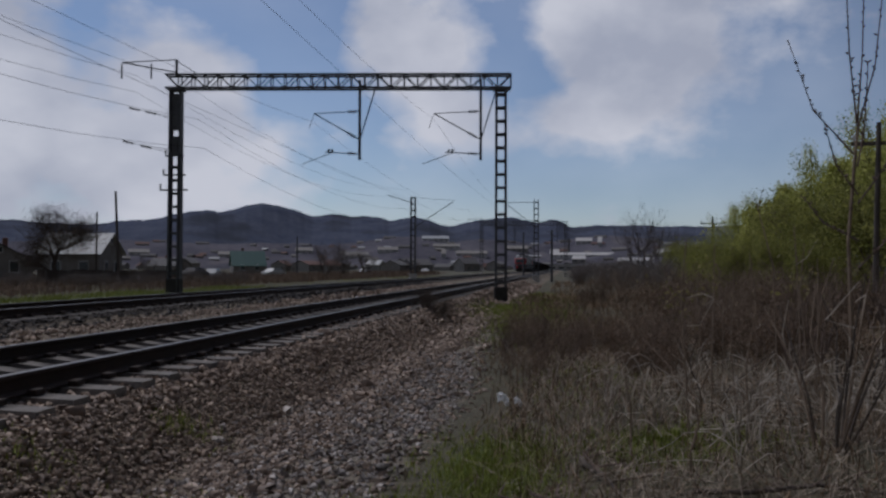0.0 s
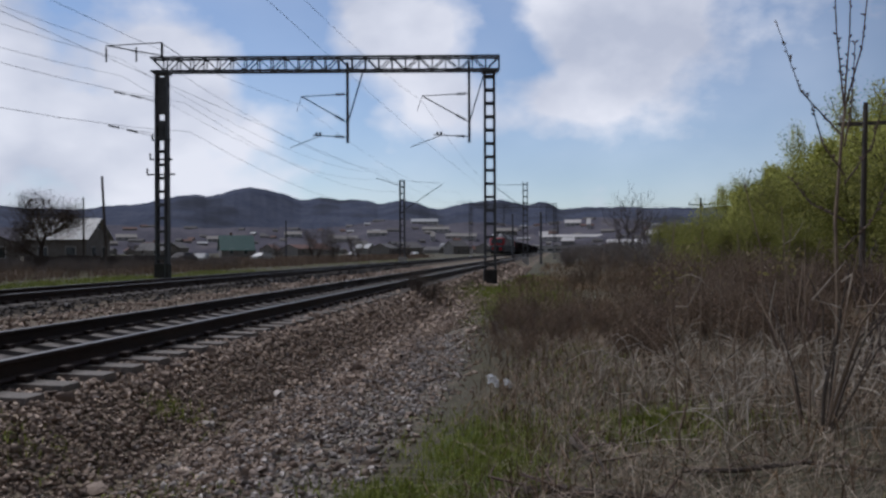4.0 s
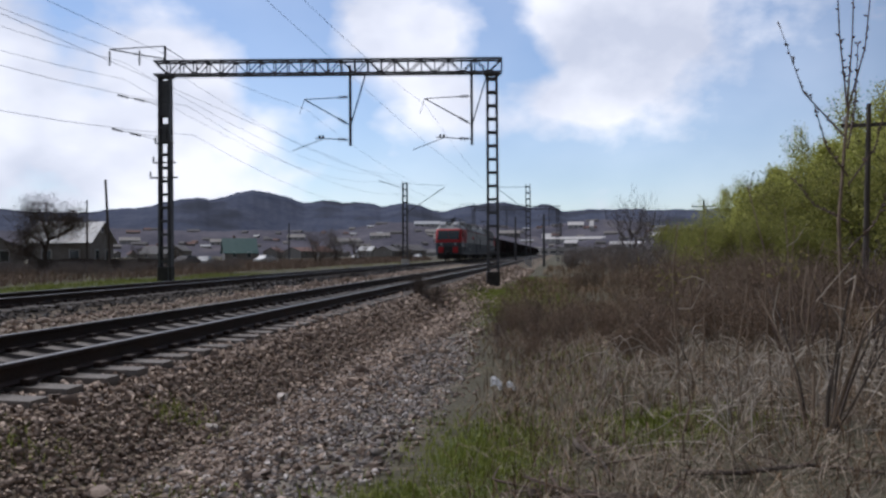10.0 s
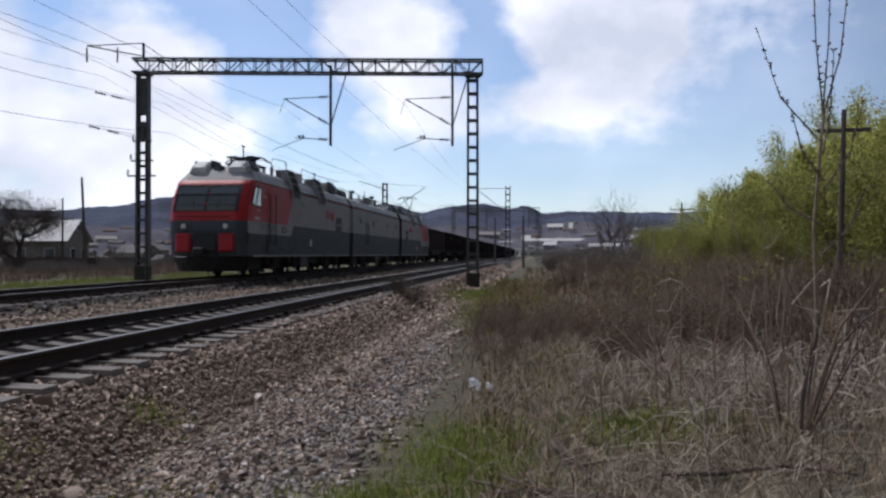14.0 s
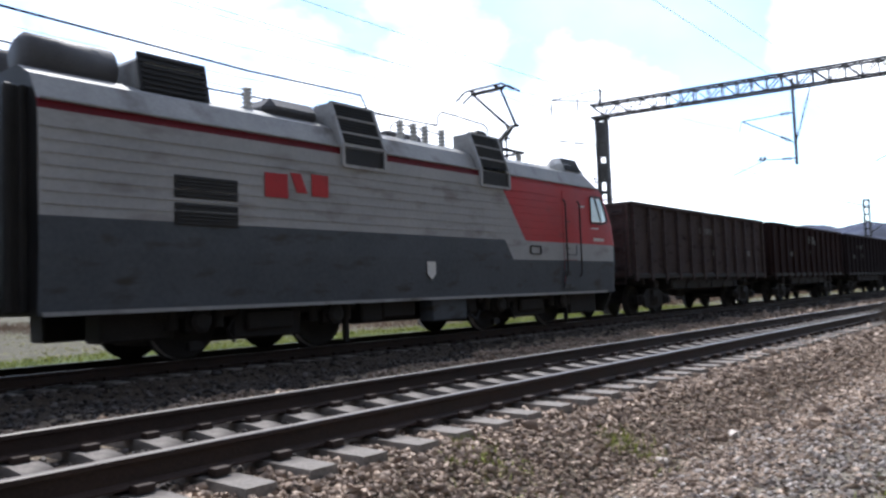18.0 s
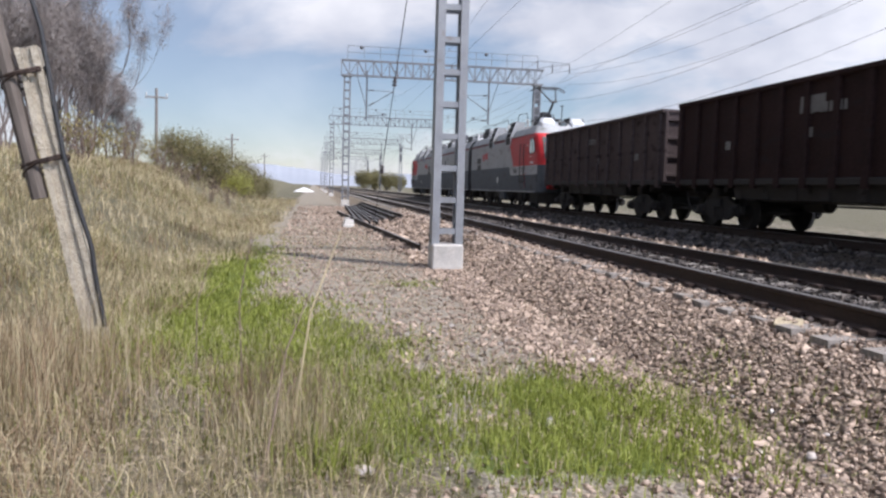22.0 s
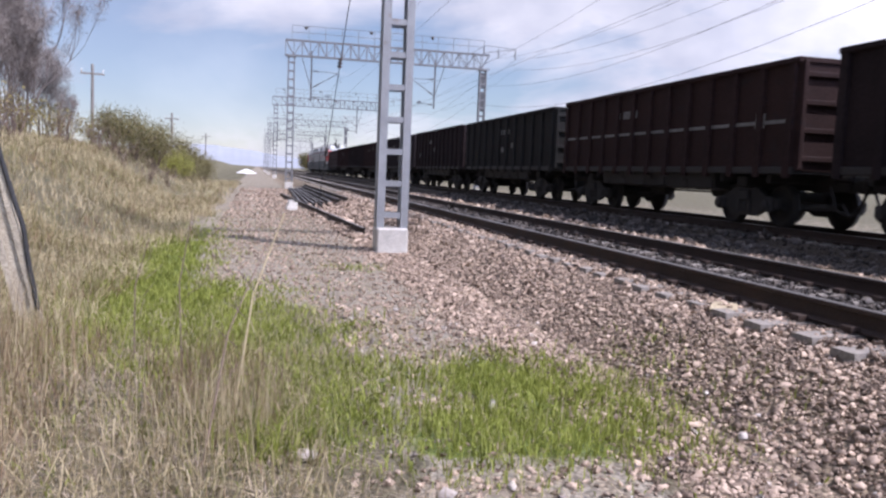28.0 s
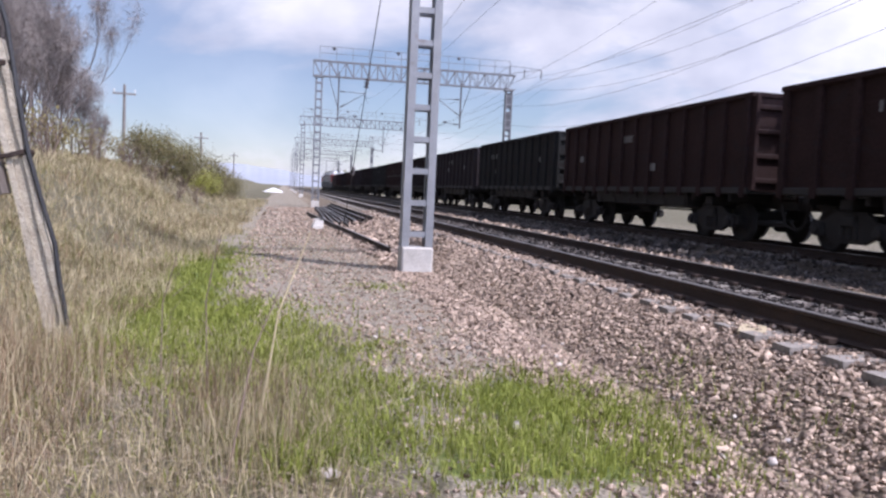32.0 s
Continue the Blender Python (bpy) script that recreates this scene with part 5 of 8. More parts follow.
    copies(tree("bush", "small yellow-green leafing bush at the end of the bank", 53, 2.2, 3, 0.03, 4200, 0.042, "leaf_spring", 0.6, 5, "twig", 0.1, 0.32, category="bush", group="bushes on the bank"),
           [(*polar(-174.4, 50), 0.75, 0), (*polar(-175.2, 55), 0.8, 90)])
    copies(bb, [(*polar(-172.0, 42), 0.8, 0), (*polar(-173.3, 46), 0.85, 60), (*polar(-174.6, 52), 0.85, 120), (*polar(-175.7, 60), 0.8, 180), (*polar(-176.5, 70), 0.75, 240), (*polar(-170.6, 40), 0.7, 20)])
    copies(tree("scrub", "bare brown twigs on the bank", 49, 1.7, 3, 0.02, 0, spread=0.5, stems=7, twig="twig", kids=(2, 3), category="bush", group="scrub on the bank"),
                [(*polar(-170.0, 36), 1, 0), (*polar(-171.4, 34), 0.9, 90), (*polar(-173, 36), 0.8, 180), (*polar(-168, 30), 1.1, 45), (*polar(-165, 25), 1, 30), (*polar(-174.2, 40), 0.8, 10), (*polar(-162, 20), 0.8, 10)])
    copies(tree("bush", "sparse olive undergrowth below the bare trees", 51, 2.2, 3, 0.03, 900, 0.06, "leaf_olive", 0.5, 5, "twig", 0.1, 0.4, category="bush", group="bushes on the bank"),
           [(*polar(-163.2, 30), 0.8, 0), (*polar(-165.2, 34), 0.8, 60), (*polar(-167.5, 40), 0.8, 120), (*polar(-169.6, 46), 0.8, 200)])


make_woods()


def make_saplings():
    # the tall shoot with upright bare branches
    root = thing("sapling", "tall slender bare sapling with upright budding shoots", "sapling", at=pose(3.05, 9.25, float(ground_z(3.05, 9.25))))
    rng = random.Random(6)
    g = G()
    g.tube(((0, 0, -0.05), (0.03, 0.02, 0.9), (0.0, 0.0, 1.8), (0.08, 0.0, 2.75), (0.12, 0, 3.1)), 0.024, 6, 0.015)
    shoots = []
    for dx, dy, up, z0 in ((-0.72, 0.1, 1.35, 2.7), (-0.12, 0.0, 2.0, 3.05), (0.12, 0.05, 1.95, 3.05), (0.30, -0.05, 1.75, 3.0), (0.2, 0.2, 1.2, 2.6), (-0.42, -0.2, 0.75, 2.3), (0.5, 0.1, 1.0, 2.2), (-0.5, 0.3, 0.5, 1.8), (0.35, -0.3, 0.7, 1.5)):
        b = Vector((0.1, 0, z0))
        mid = b + Vector((dx * 0.6, dy * 0.6, up * 0.4))
        tip = b + Vector((dx * 0.95, dy, up))
        h = G(); h.tube((b, mid, tip), 0.011, 5, 0.005)
        part("shoot", h, "twig", root)
        shoots.append((b, mid, tip))
    part("stem", g, "scrub_twig", root)
    g = G()
    for b, m, t in shoots:
        for j in range(26):
            f = rng.uniform(0.15, 1)
            p = b.lerp(m, f * 2) if f < 0.5 else m.lerp(t, f * 2 - 1)
            q = p + Vector((rng.gauss(0, 0.025), rng.gauss(0, 0.025), rng.uniform(0.01, 0.035)))
            g.lathe(p, q - p, ((0, 0.004), ((q - p).length * 0.5, 0.013), ((q - p).length, 0.002)), 4)
    tagged(part("spring_growth", g, "twig", root), kind="stuff")
    # many-stemmed shoots at its foot and around, and broken pale stalks
    e = tree("shrub", "clump of upright bare shoots with thin twigs", 61, 2.0, 2, 0.015, 0, spread=0.28, stems=7, twig="twig", kids=(1, 2), category="shrub", group="bare shoots")
    copies(e, [(3.3, 8.8, 0.9, 150), (2.9, 10.6, 0.8, 20), (4.1, 10.4, 0.9, 60), (3.6, 12.2, 0.8, 90), (4.9, 12.6, 1.0, 10), (5.5, 14.5, 1.0, 60)])
    f = tree("weed_stalks", "pale dry broken weed stalks", 63, 1.0, 2, 0.013, 0, spread=0.7, stems=9, twig="pale_twig", kids=(1, 2), lift=-0.05, category="weeds", group="dry stalks")
    copies(f, [(1.5, 7.1, 1.0, 0), (2.3, 7.4, 1.1, 60), (2.9, 8.2, 1.2, 120), (1.9, 8.4, 1.0, 190), (3.2, 7.9, 1.1, 240), (0.9, 8.2, 0.8, 20), (2.5, 9.4, 1.1, 80), (1.6, 10.5, 1.0, 10), (3.9, 9.6, 1.2, 200), (0.5, 9.2, 0.7, 100), (3.1, 6.9, 1.2, 33)])
    # a stool of thick old canes with broken tops
    for cx, cy, n, big in ((2.05, 6.75, 11, 1.05), (2.75, 8.2, 5, 0.85), (1.45, 8.9, 4, 0.8)):
        root = thing("cane_clump", "clump of thick grey-brown canes with broken tops", "shrub", "cane clumps", at=pose(cx, cy, float(ground_z(cx, cy))))
        for j in range(n):
            a, h = rng.uniform(0, 6.28), rng.uniform(0.7, 1.5) * big
            fan = rng.uniform(0.15, 0.75)
            bx, by = 0.11 * math.cos(a), 0.11 * math.sin(a)
            pts = [(bx, by, -0.06), (bx + fan * 0.25 * math.cos(a) + rng.gauss(0, 0.02), by + fan * 0.25 * math.sin(a), h * 0.35), (bx + fan * 0.6 * math.cos(a) + rng.gauss(0, 0.05), by + fan * 0.6 * math.sin(a), h * 0.7), (bx + fan * math.cos(a), by + fan * math.sin(a), h)]
            g = G(); g.tube(pts, rng.uniform(0.009, 0.016) * big, 6, 0.005)
            part("cane", g, "bark" if j % 3 else "scrub_twig", root)
            if rng.random() < 0.6:
                q = Vector(pts[2])
                g = G(); g.tube((q, q + Vector((rng.gauss(0, 0.12), rng.gauss(0, 0.08), rng.uniform(0.05, 0.25))), q + Vector((rng.gauss(0, 0.22), rng.gauss(0, 0.15), rng.uniform(-0.1, 0.4)))), 0.008, 5, 0.003)
                part("side_twig", g, "pale_twig", root)
    # single dark standing stems, most of them broken off
    for x, y, h, lx in ((1.12, 7.55, 1.8, -0.03), (1.54, 8.83, 1.75, 0.03), (2.31, 12.13, 1.5, -0.1), (1.88, 9.27, 1.53, -0.03), (1.67, 7.71, 1.62, 0.0), (1.96, 7.74, 2.13, -0.2), (2.43, 8.79, 1.93, -0.06), (2.62, 9.35, 1.8, 0.0),
                        (3.55, 12.02, 1.6, 0.02), (2.61, 8.94, 1.6, 0.2), (1.71, 10.76, 1.5, 0.0), (2.52, 11.25, 1.3, 0.02), (0.55, 7.0, 0.75, -0.05), (0.95, 6.3, 0.6, 0.03)):
        root = thing("standing_stem", "dark upright dead stem standing among the litter", "stem", "dead stems", at=pose(x, y, float(ground_z(x, y))))
        g = G()
        g.tube(((0, 0, -0.05), (lx * 0.1 + rng.gauss(0, 0.02), rng.gauss(0, 0.02), h * 0.35), (lx * 0.5 + rng.gauss(0, 0.03), 0, h * 0.7), (lx, rng.gauss(0, 0.05), h)), 0.011, 6, 0.005)
        part("stem", g, "scrub_twig", root)
        for j in range(rng.randint(0, 2)):
            z = h * rng.uniform(0.45, 0.95)
            b = Vector((lx * z / h, 0, z))
            a = rng.uniform(0, 6.28)
            g = G(); g.tube((b, b + Vector((0.12 * math.cos(a), 0.12 * math.sin(a), rng.uniform(-0.05, 0.15))), b + Vector((0.26 * math.cos(a), 0.26 * math.sin(a), rng.uniform(-0.25, 0.3)))), 0.005, 4, 0.002)
            part("side_twig", g, "pale_twig", root)
    # pale stalks bent over or lying on the litter
    for k in range(120):
        x, y = rng.uniform(0.7, 4.6), rng.uniform(6.2, 10.2)
        z = float(ground_z(x, y))
        a, ln, hh = rng.uniform(0, 6.28), rng.uniform(0.4, 1.1), rng.uniform(0.03, 0.55) * (rng.random() < 0.65) + 0.04
        dx, dy = ln * math.cos(a), ln * math.sin(a) * 0.6
        g = G()
        pts = [(x + dx * f + rng.gauss(0, 0.015), y + dy * f, z + 0.02 + hh * math.sin(math.pi * min(1, 0.1 + f * 0.95)) + 0.01 * k % 0.03) for f in (0, 0.2, 0.4, 0.6, 0.8, 1.0)]
        g.tube(pts, rng.uniform(0.004, 0.009), 5, 0.003)
        tagged(new("bent_stalk", g.mesh("bent_stalk", "pale_twig")), "pale dry stalk bent over on the litter", "weed stalk", "bent stalks")
    # dark fallen boughs on the litter
    for pts, r in ((((-0.30, 5.20), (0.05, 5.33), (0.35, 5.24), (0.75, 5.30)), 0.040), (((0.12, 6.95), (0.16, 6.55), (0.30, 6.15), (0.38, 5.80)), 0.028), (((0.9, 5.9), (1.25, 5.7), (1.7, 5.75), (2.1, 5.5)), 0.022)):
        root = thing("fallen_bough", "dark weathered fallen bough lying on the litter", "branch", "fallen boughs")
        way = [Vector((x, y, float(ground_z(x, y)) + r * 0.8 + 0.05 * (i in (1, 2)) * rng.random())) for i, (x, y) in enumerate(pts)]
        g = G(); g.tube(way, r, 8, r * 0.55); part("bough", g, "bark", root)
        for i in range(5):
            b = way[i % 3].lerp(way[i % 3 + 1], rng.random())
            e1 = b + Vector((rng.gauss(0, 0.15), rng.gauss(0, 0.15), rng.uniform(0.02, 0.12)))
            g = G(); g.tube((b, e1, e1 + Vector((rng.gauss(0, 0.15), rng.gauss(0, 0.15), rng.uniform(-0.05, 0.05)))), r * 0.35, 5, r * 0.15); part("side_twig", g, "twig", root)
    # yellow-leaved young shoots
    k = tree("young_bush", "young bush with sparse yellow-green leaves", 65, 1.7, 3, 0.010, 130, 0.024, "leaf_olive", 0.45, 3, "twig", 0, 0.07, kids=(2, 3), category="bush", group="young bushes")
    copies(k, [(1.9, 13.2, 1.15, 0), (2.9, 15.5, 1.2, 90), (4.6, 11.0, 1.0, 200), (5.6, 12.0, 0.9, 100), (4.3, 14.8, 1.3, 45)])
    # tall straws near the camera, behind
    for nm, lab, base, tip, r, mt in (("tall_straw", "single tall pale bent straw", (0.11, -5.37), (-0.22, -6.3, 0.52), 0.009, "grass_dry"), ("dark_stalk", "thin dark upright weed stalk", (0.25, -4.28), (-0.09, -5.1, 0.44), 0.006, "twig"),
                                      ("dark_stalk", "thin dark upright weed stalk with side twigs", (0.5, -6.0), (0.45, -6.2, 0.55), 0.006, "twig"), ("dark_stalk", "thin dark upright weed stalk", (0.9, -6.5), (0.8, -6.7, 0.35), 0.006, "twig")):
        z = float(ground_z(*base))
        g = G()
        b, t = Vector((*base, z)), Vector(tip)
        m1 = b.lerp(t, 0.5) + Vector((0.06, 0, 0.06))
        g.tube((b, b.lerp(m1, 0.5), m1, m1.lerp(t, 0.6), t), r, 5, r * 0.5)
        for j in range(5 if r < 0.009 else 1):
            q = b.lerp(t, 0.35 + 0.13 * j)
            g.tube((q, q + Vector((rng.gauss(0, 0.07), rng.gauss(0, 0.05), 0.12))), r * 0.5, 4, r * 0.25)
        ob = new(nm, g.mesh(nm, mt))
        tagged(ob, lab, "weed stalk", "stalks behind")


make_saplings()


# ---- the train ----
# distance of its leading end along y, and the times
TRAIN = ((0, 225.45), (1.5, 206.95), (3, 187.95), (4.5, 168.65), (6, 148.95), (7.5, 128.05), (9, 106.75), (11, 75.85), (13, 44.45), (13.5, 36.95), (15.5, 7.0), (17, -15.2), (17.5, -22.4),
         (18, -29.4), (18.5, -36.9), (19, -44.4), (19.5, -51.8), (20, -59.2), (20.6, -68.1), (22.3, -93.3), (24, -118.5), (26, -147.7), (28, -176.9), (30, -206.1), (32, -235.3))
SECTION, COUPLED, CAB_LENGTH = 17.0, 13.92, 16.55


def wheel_mesh(r):
    g = G()
    for s in (-1, 1):
        g.lathe((s * (HALF_GAUGE - 0.09), 0, 0), (s, 0, 0), ((0, r * 0.6), (0.0, r + 0.03), (0.03, r + 0.03), (0.04, r), (0.14, r - 0.01), (0.14, r * 0.86), (0.09, r * 0.8), (0.09, r * 0.32), (0.17, r * 0.28), (0.17, 0.06)), 28)
    g.lathe((-0.75, 0, 0), (1, 0, 0), ((0, 0.09), (1.5, 0.09)), 10)
    n = len(g.f)
    g.m = [0] * n
    me = g.mesh("wheelset", ["grime", "wheel_steel"], True)
    mi = [1 if r > 0.5 and 0.92 * r < math.hypot(p.center.y, p.center.z) < r + 0.01 and abs(p.center.x) > HALF_GAUGE - 0.02 else 0 for p in me.polygons]
    me.polygons.foreach_set("material_index", mi)
    return me


LOCO_WHEEL, CAR_WHEEL = wheel_mesh(0.62), wheel_mesh(0.475)
WHEELS = []


def loco_bogie(parent, y):
    g = G()
    for s in (-1, 1):
        x = s * 1.12
        g.box(x, 0, 0.78, 0.16, 4.3, 0.24, c=0.03)
        for q in (-1.45, 1.45):
            g.box(x + s * 0.05, q, 0.60, 0.24, 0.42, 0.36, c=0.05)
            g.lathe((x + s * 0.14, q, 0.62), (s, 0, 0), ((0, 0.19), (0.1, 0.19), (0.14, 0.12)), 12)
            for o in (-0.42, 0.42):
                g.lathe((x + s * 0.05, q + o, 0.50), (0, 0, 1), ((0, 0.11), (0.3, 0.11)), 10)
        g.box(x + s * 0.06, 0, 0.58, 0.22, 1.0, 0.34, c=0.04)
        g.tube(((x + s * 0.12, -0.5, 0.95), (x + s * 0.14, -0.9, 0.45), (x + s * 0.12, -0.75, 0.25)), 0.03)
        g.box(x + s * 0.02, -1.45, 0.22, 0.12, 0.25, 0.14)
        g.box(x + s * 0.02, 1.9, 0.28, 0.10, 0.10, 0.45)
    g.box(0, 0, 0.72, 2.0, 1.2, 0.3, c=0.04)
    bo = part("bogie", g, "grime", parent, "grimy dark steel bogie", pose(0, y, 0))
    for q in (-1.45, 1.45):
        w = part("wheelset", LOCO_WHEEL, None, bo, at=pose(0, q, 0.62))
        WHEELS.append((w, q, 0.62))
    return bo


Z_LEVELS = (0.80, 1.68, 2.15, 2.15, 2.70, 3.13, 3.60, 3.74, 4.12, 4.30)
ON_ROOF = ('base_insulator', 'pantograph_base', 'pantograph_arm', 'roof_insulator', 'roof_busbar', 'roof_equipment', 'roof_box', 'roof_canister', 'air_tank', 'cab_roof_fairing', 'fairing_grille', 'roof_grille', 'roof_disc')
HALF_W = (1.50, 1.55, 1.55, 1.55, 1.55, 1.55, 1.54, 1.51, 1.30, 0.95)
SETBACK = (-0.22, -0.36, -0.36, -0.36, -0.24, -0.02, 0.33, 0.52, 0.90, 1.25)
SPLIT = (5.34, 5.34, 5.67, 4.77, 5.19, 5.50, 5.85, 5.95, 5.95, 5.95)


def loco_shell(cab):
    """Body of a section as one lofted shell: y runs from its cab (or blind end) at 0 to the coupled end."""
    ln = CAB_LENGTH if cab else 16.1
    if cab:
        stations = [(0.0, 1.16), (0.04, 1.28), (0.16, 1.43), (0.38, 1.52), (0.7, 1.55), (1.3, 1.55), (2.6, 1.55), ("split", 1.55), (9, 1.55), (ln, 1.55)]
    else:
        stations = [(0.0, 1.55), (3.0, 1.55), ("split", 1.55), (9, 1.55), (ln, 1.55)]
    g = G()
    k = len(Z_LEVELS)
    rows = []
    for st, wmax in stations:
        ring = []
        for i in range(k):
            if st == "split":
                y = SPLIT[i]
            else:
                y = st + (SETBACK[i] * max(0.0, 1 - st / 2.4) if cab else 0.0)
            ring.append((min(HALF_W[i], wmax) if i < 8 else min(HALF_W[i], wmax - 0.25 * (i == 8)), y, Z_LEVELS[i]))
        rows.append([(-x, y, z) for x, y, z in ring] + [(x, y, z) for x, y, z in ring[::-1]])
    n = 2 * k
    vs = [p for r in rows for p in r]
    fs, mi = [], []
    split = [s[0] for s in stations].index("split")
    for s in range(len(stations) - 1):
        for i in range(n - 1):
            lv = i if i < k else n - 2 - i                   # level of the lower edge
            if i == k - 1:
                c = 3
            elif cab and s < split:
                c = (1, 1 if s < 3 else 0, 0, 2, 2, 2, 2, 3, 3)[lv]
            else:
                c = (1, 1, 0, 0, 0, 0, 5, 3, 3)[lv]
            if lv == 2:
                continue
            fs.append((s * n + i, s * n + i + 1, (s + 1) * n + i + 1, (s + 1) * n + i)); mi.append(c)
    for i in range(k - 1):                                    # front face in bands, back plate
        if i == 2:
            continue
        c = (1, 1, 1, 2, 2, 2, 2, 3, 3)[i] if cab else (1, 1, 0, 0, 0, 0, 5, 3, 3)[i]
        fs.append((i, n - 1 - i, n - 2 - i, i + 1)); mi.append(c)
    e = (len(stations) - 1) * n
    fs.append(tuple(e + i for i in range(n) if i not in (2, n - 3))); mi.append(4)
    g.v.extend(vs); g.f.extend(fs); g.m.extend(mi)
    return g.mesh("body", ["loco_light", "loco_dark", "loco_red", "loco_roof", "black", "loco_stripe"])


def roof_insulator(g, x, y, z, h=0.45, r=0.11):
    prof = [(0, 0.06)]
    for i in range(6):
        s = h * (i + 0.5) / 6
        prof += [(s - h / 18, 0.06), (s, r), (s + h / 18, 0.07)]
    prof.append((h, 0.05))
    g.lathe((x, y, z), (0, 0, 1), prof, 10)


def pantograph(P, y, raised, flip):
    """A single-arm pantograph, base at y; its knee points away by flip."""
    g = G()
    z = 4.06
    for sx in (-0.55, 0.55):
        for sy in (-0.6, 0.6):
            g = G()
            roof_insulator(g, sx, y + sy, z - 0.02, 0.32, 0.10)
            P("base_insulator", g, "white_insulator")
    g = G()
    for sx in (-0.55, 0.55):
        g.bar((sx, y - 0.8, z + 0.34), (sx, y + 0.8, z + 0.34), 0.07)
    for sy in (-0.8, 0.0, 0.8):
        g.bar((-0.6, y + sy, z + 0.34), (0.6, y + sy, z + 0.34), 0.06)
    g.box(0, y + flip * 0.2, z + 0.5, 0.35, 0.5, 0.3).box(0, y - flip * 0.5, z + 0.62, 0.4, 0.4, 0.42, c=0.06)
    P("pantograph_base", g, "black")
    g = G()
    if raised:
        knee = Vector((0, y + flip * 1.2, z + 1.22)); head = Vector((0, y + flip * 0.02, z + 1.98))
    else:
        knee = Vector((0, y + flip * 1.7, z + 0.52)); head = Vector((0, y - flip * 0.2, z + 0.62))
    foot = Vector((0, y + flip * 0.1, z + 0.42))
    g.tube((foot, knee), 0.075, 8, 0.06).tube((foot + Vector((0, flip * 0.2, -0.05)), knee + Vector((0, -flip * 0.05, -0.12))), 0.018)
    for s in (-1, 1):
        g.tube((knee + Vector((s * 0.12, 0, 0)), head + Vector((s * 0.45, 0, 0))), 0.04, 6, 0.032)
    g.tube((knee + Vector((-0.2, 0, 0)), knee + Vector((0.2, 0, 0))), 0.045)
    g.tube((head + Vector((-0.5, 0, 0)), head + Vector((0.5, 0, 0))), 0.025)
    for o in (-0.16, 0.16):
        g.tube((head + Vector((-0.95, o, -0.12)), head + Vector((-0.6, o, 0.10)), head + Vector((0.6, o, 0.10)), head + Vector((0.95, o, -0.12))), 0.028)
    for s in (-0.4, 0.4):
        g.bar(head + Vector((s, -0.2, 0.06)), head + Vector((s, 0.2, 0.06)), 0.05)
    P("pantograph_arm", g, "black", "raised black pantograph arm" if raised else "folded black pantograph arm")


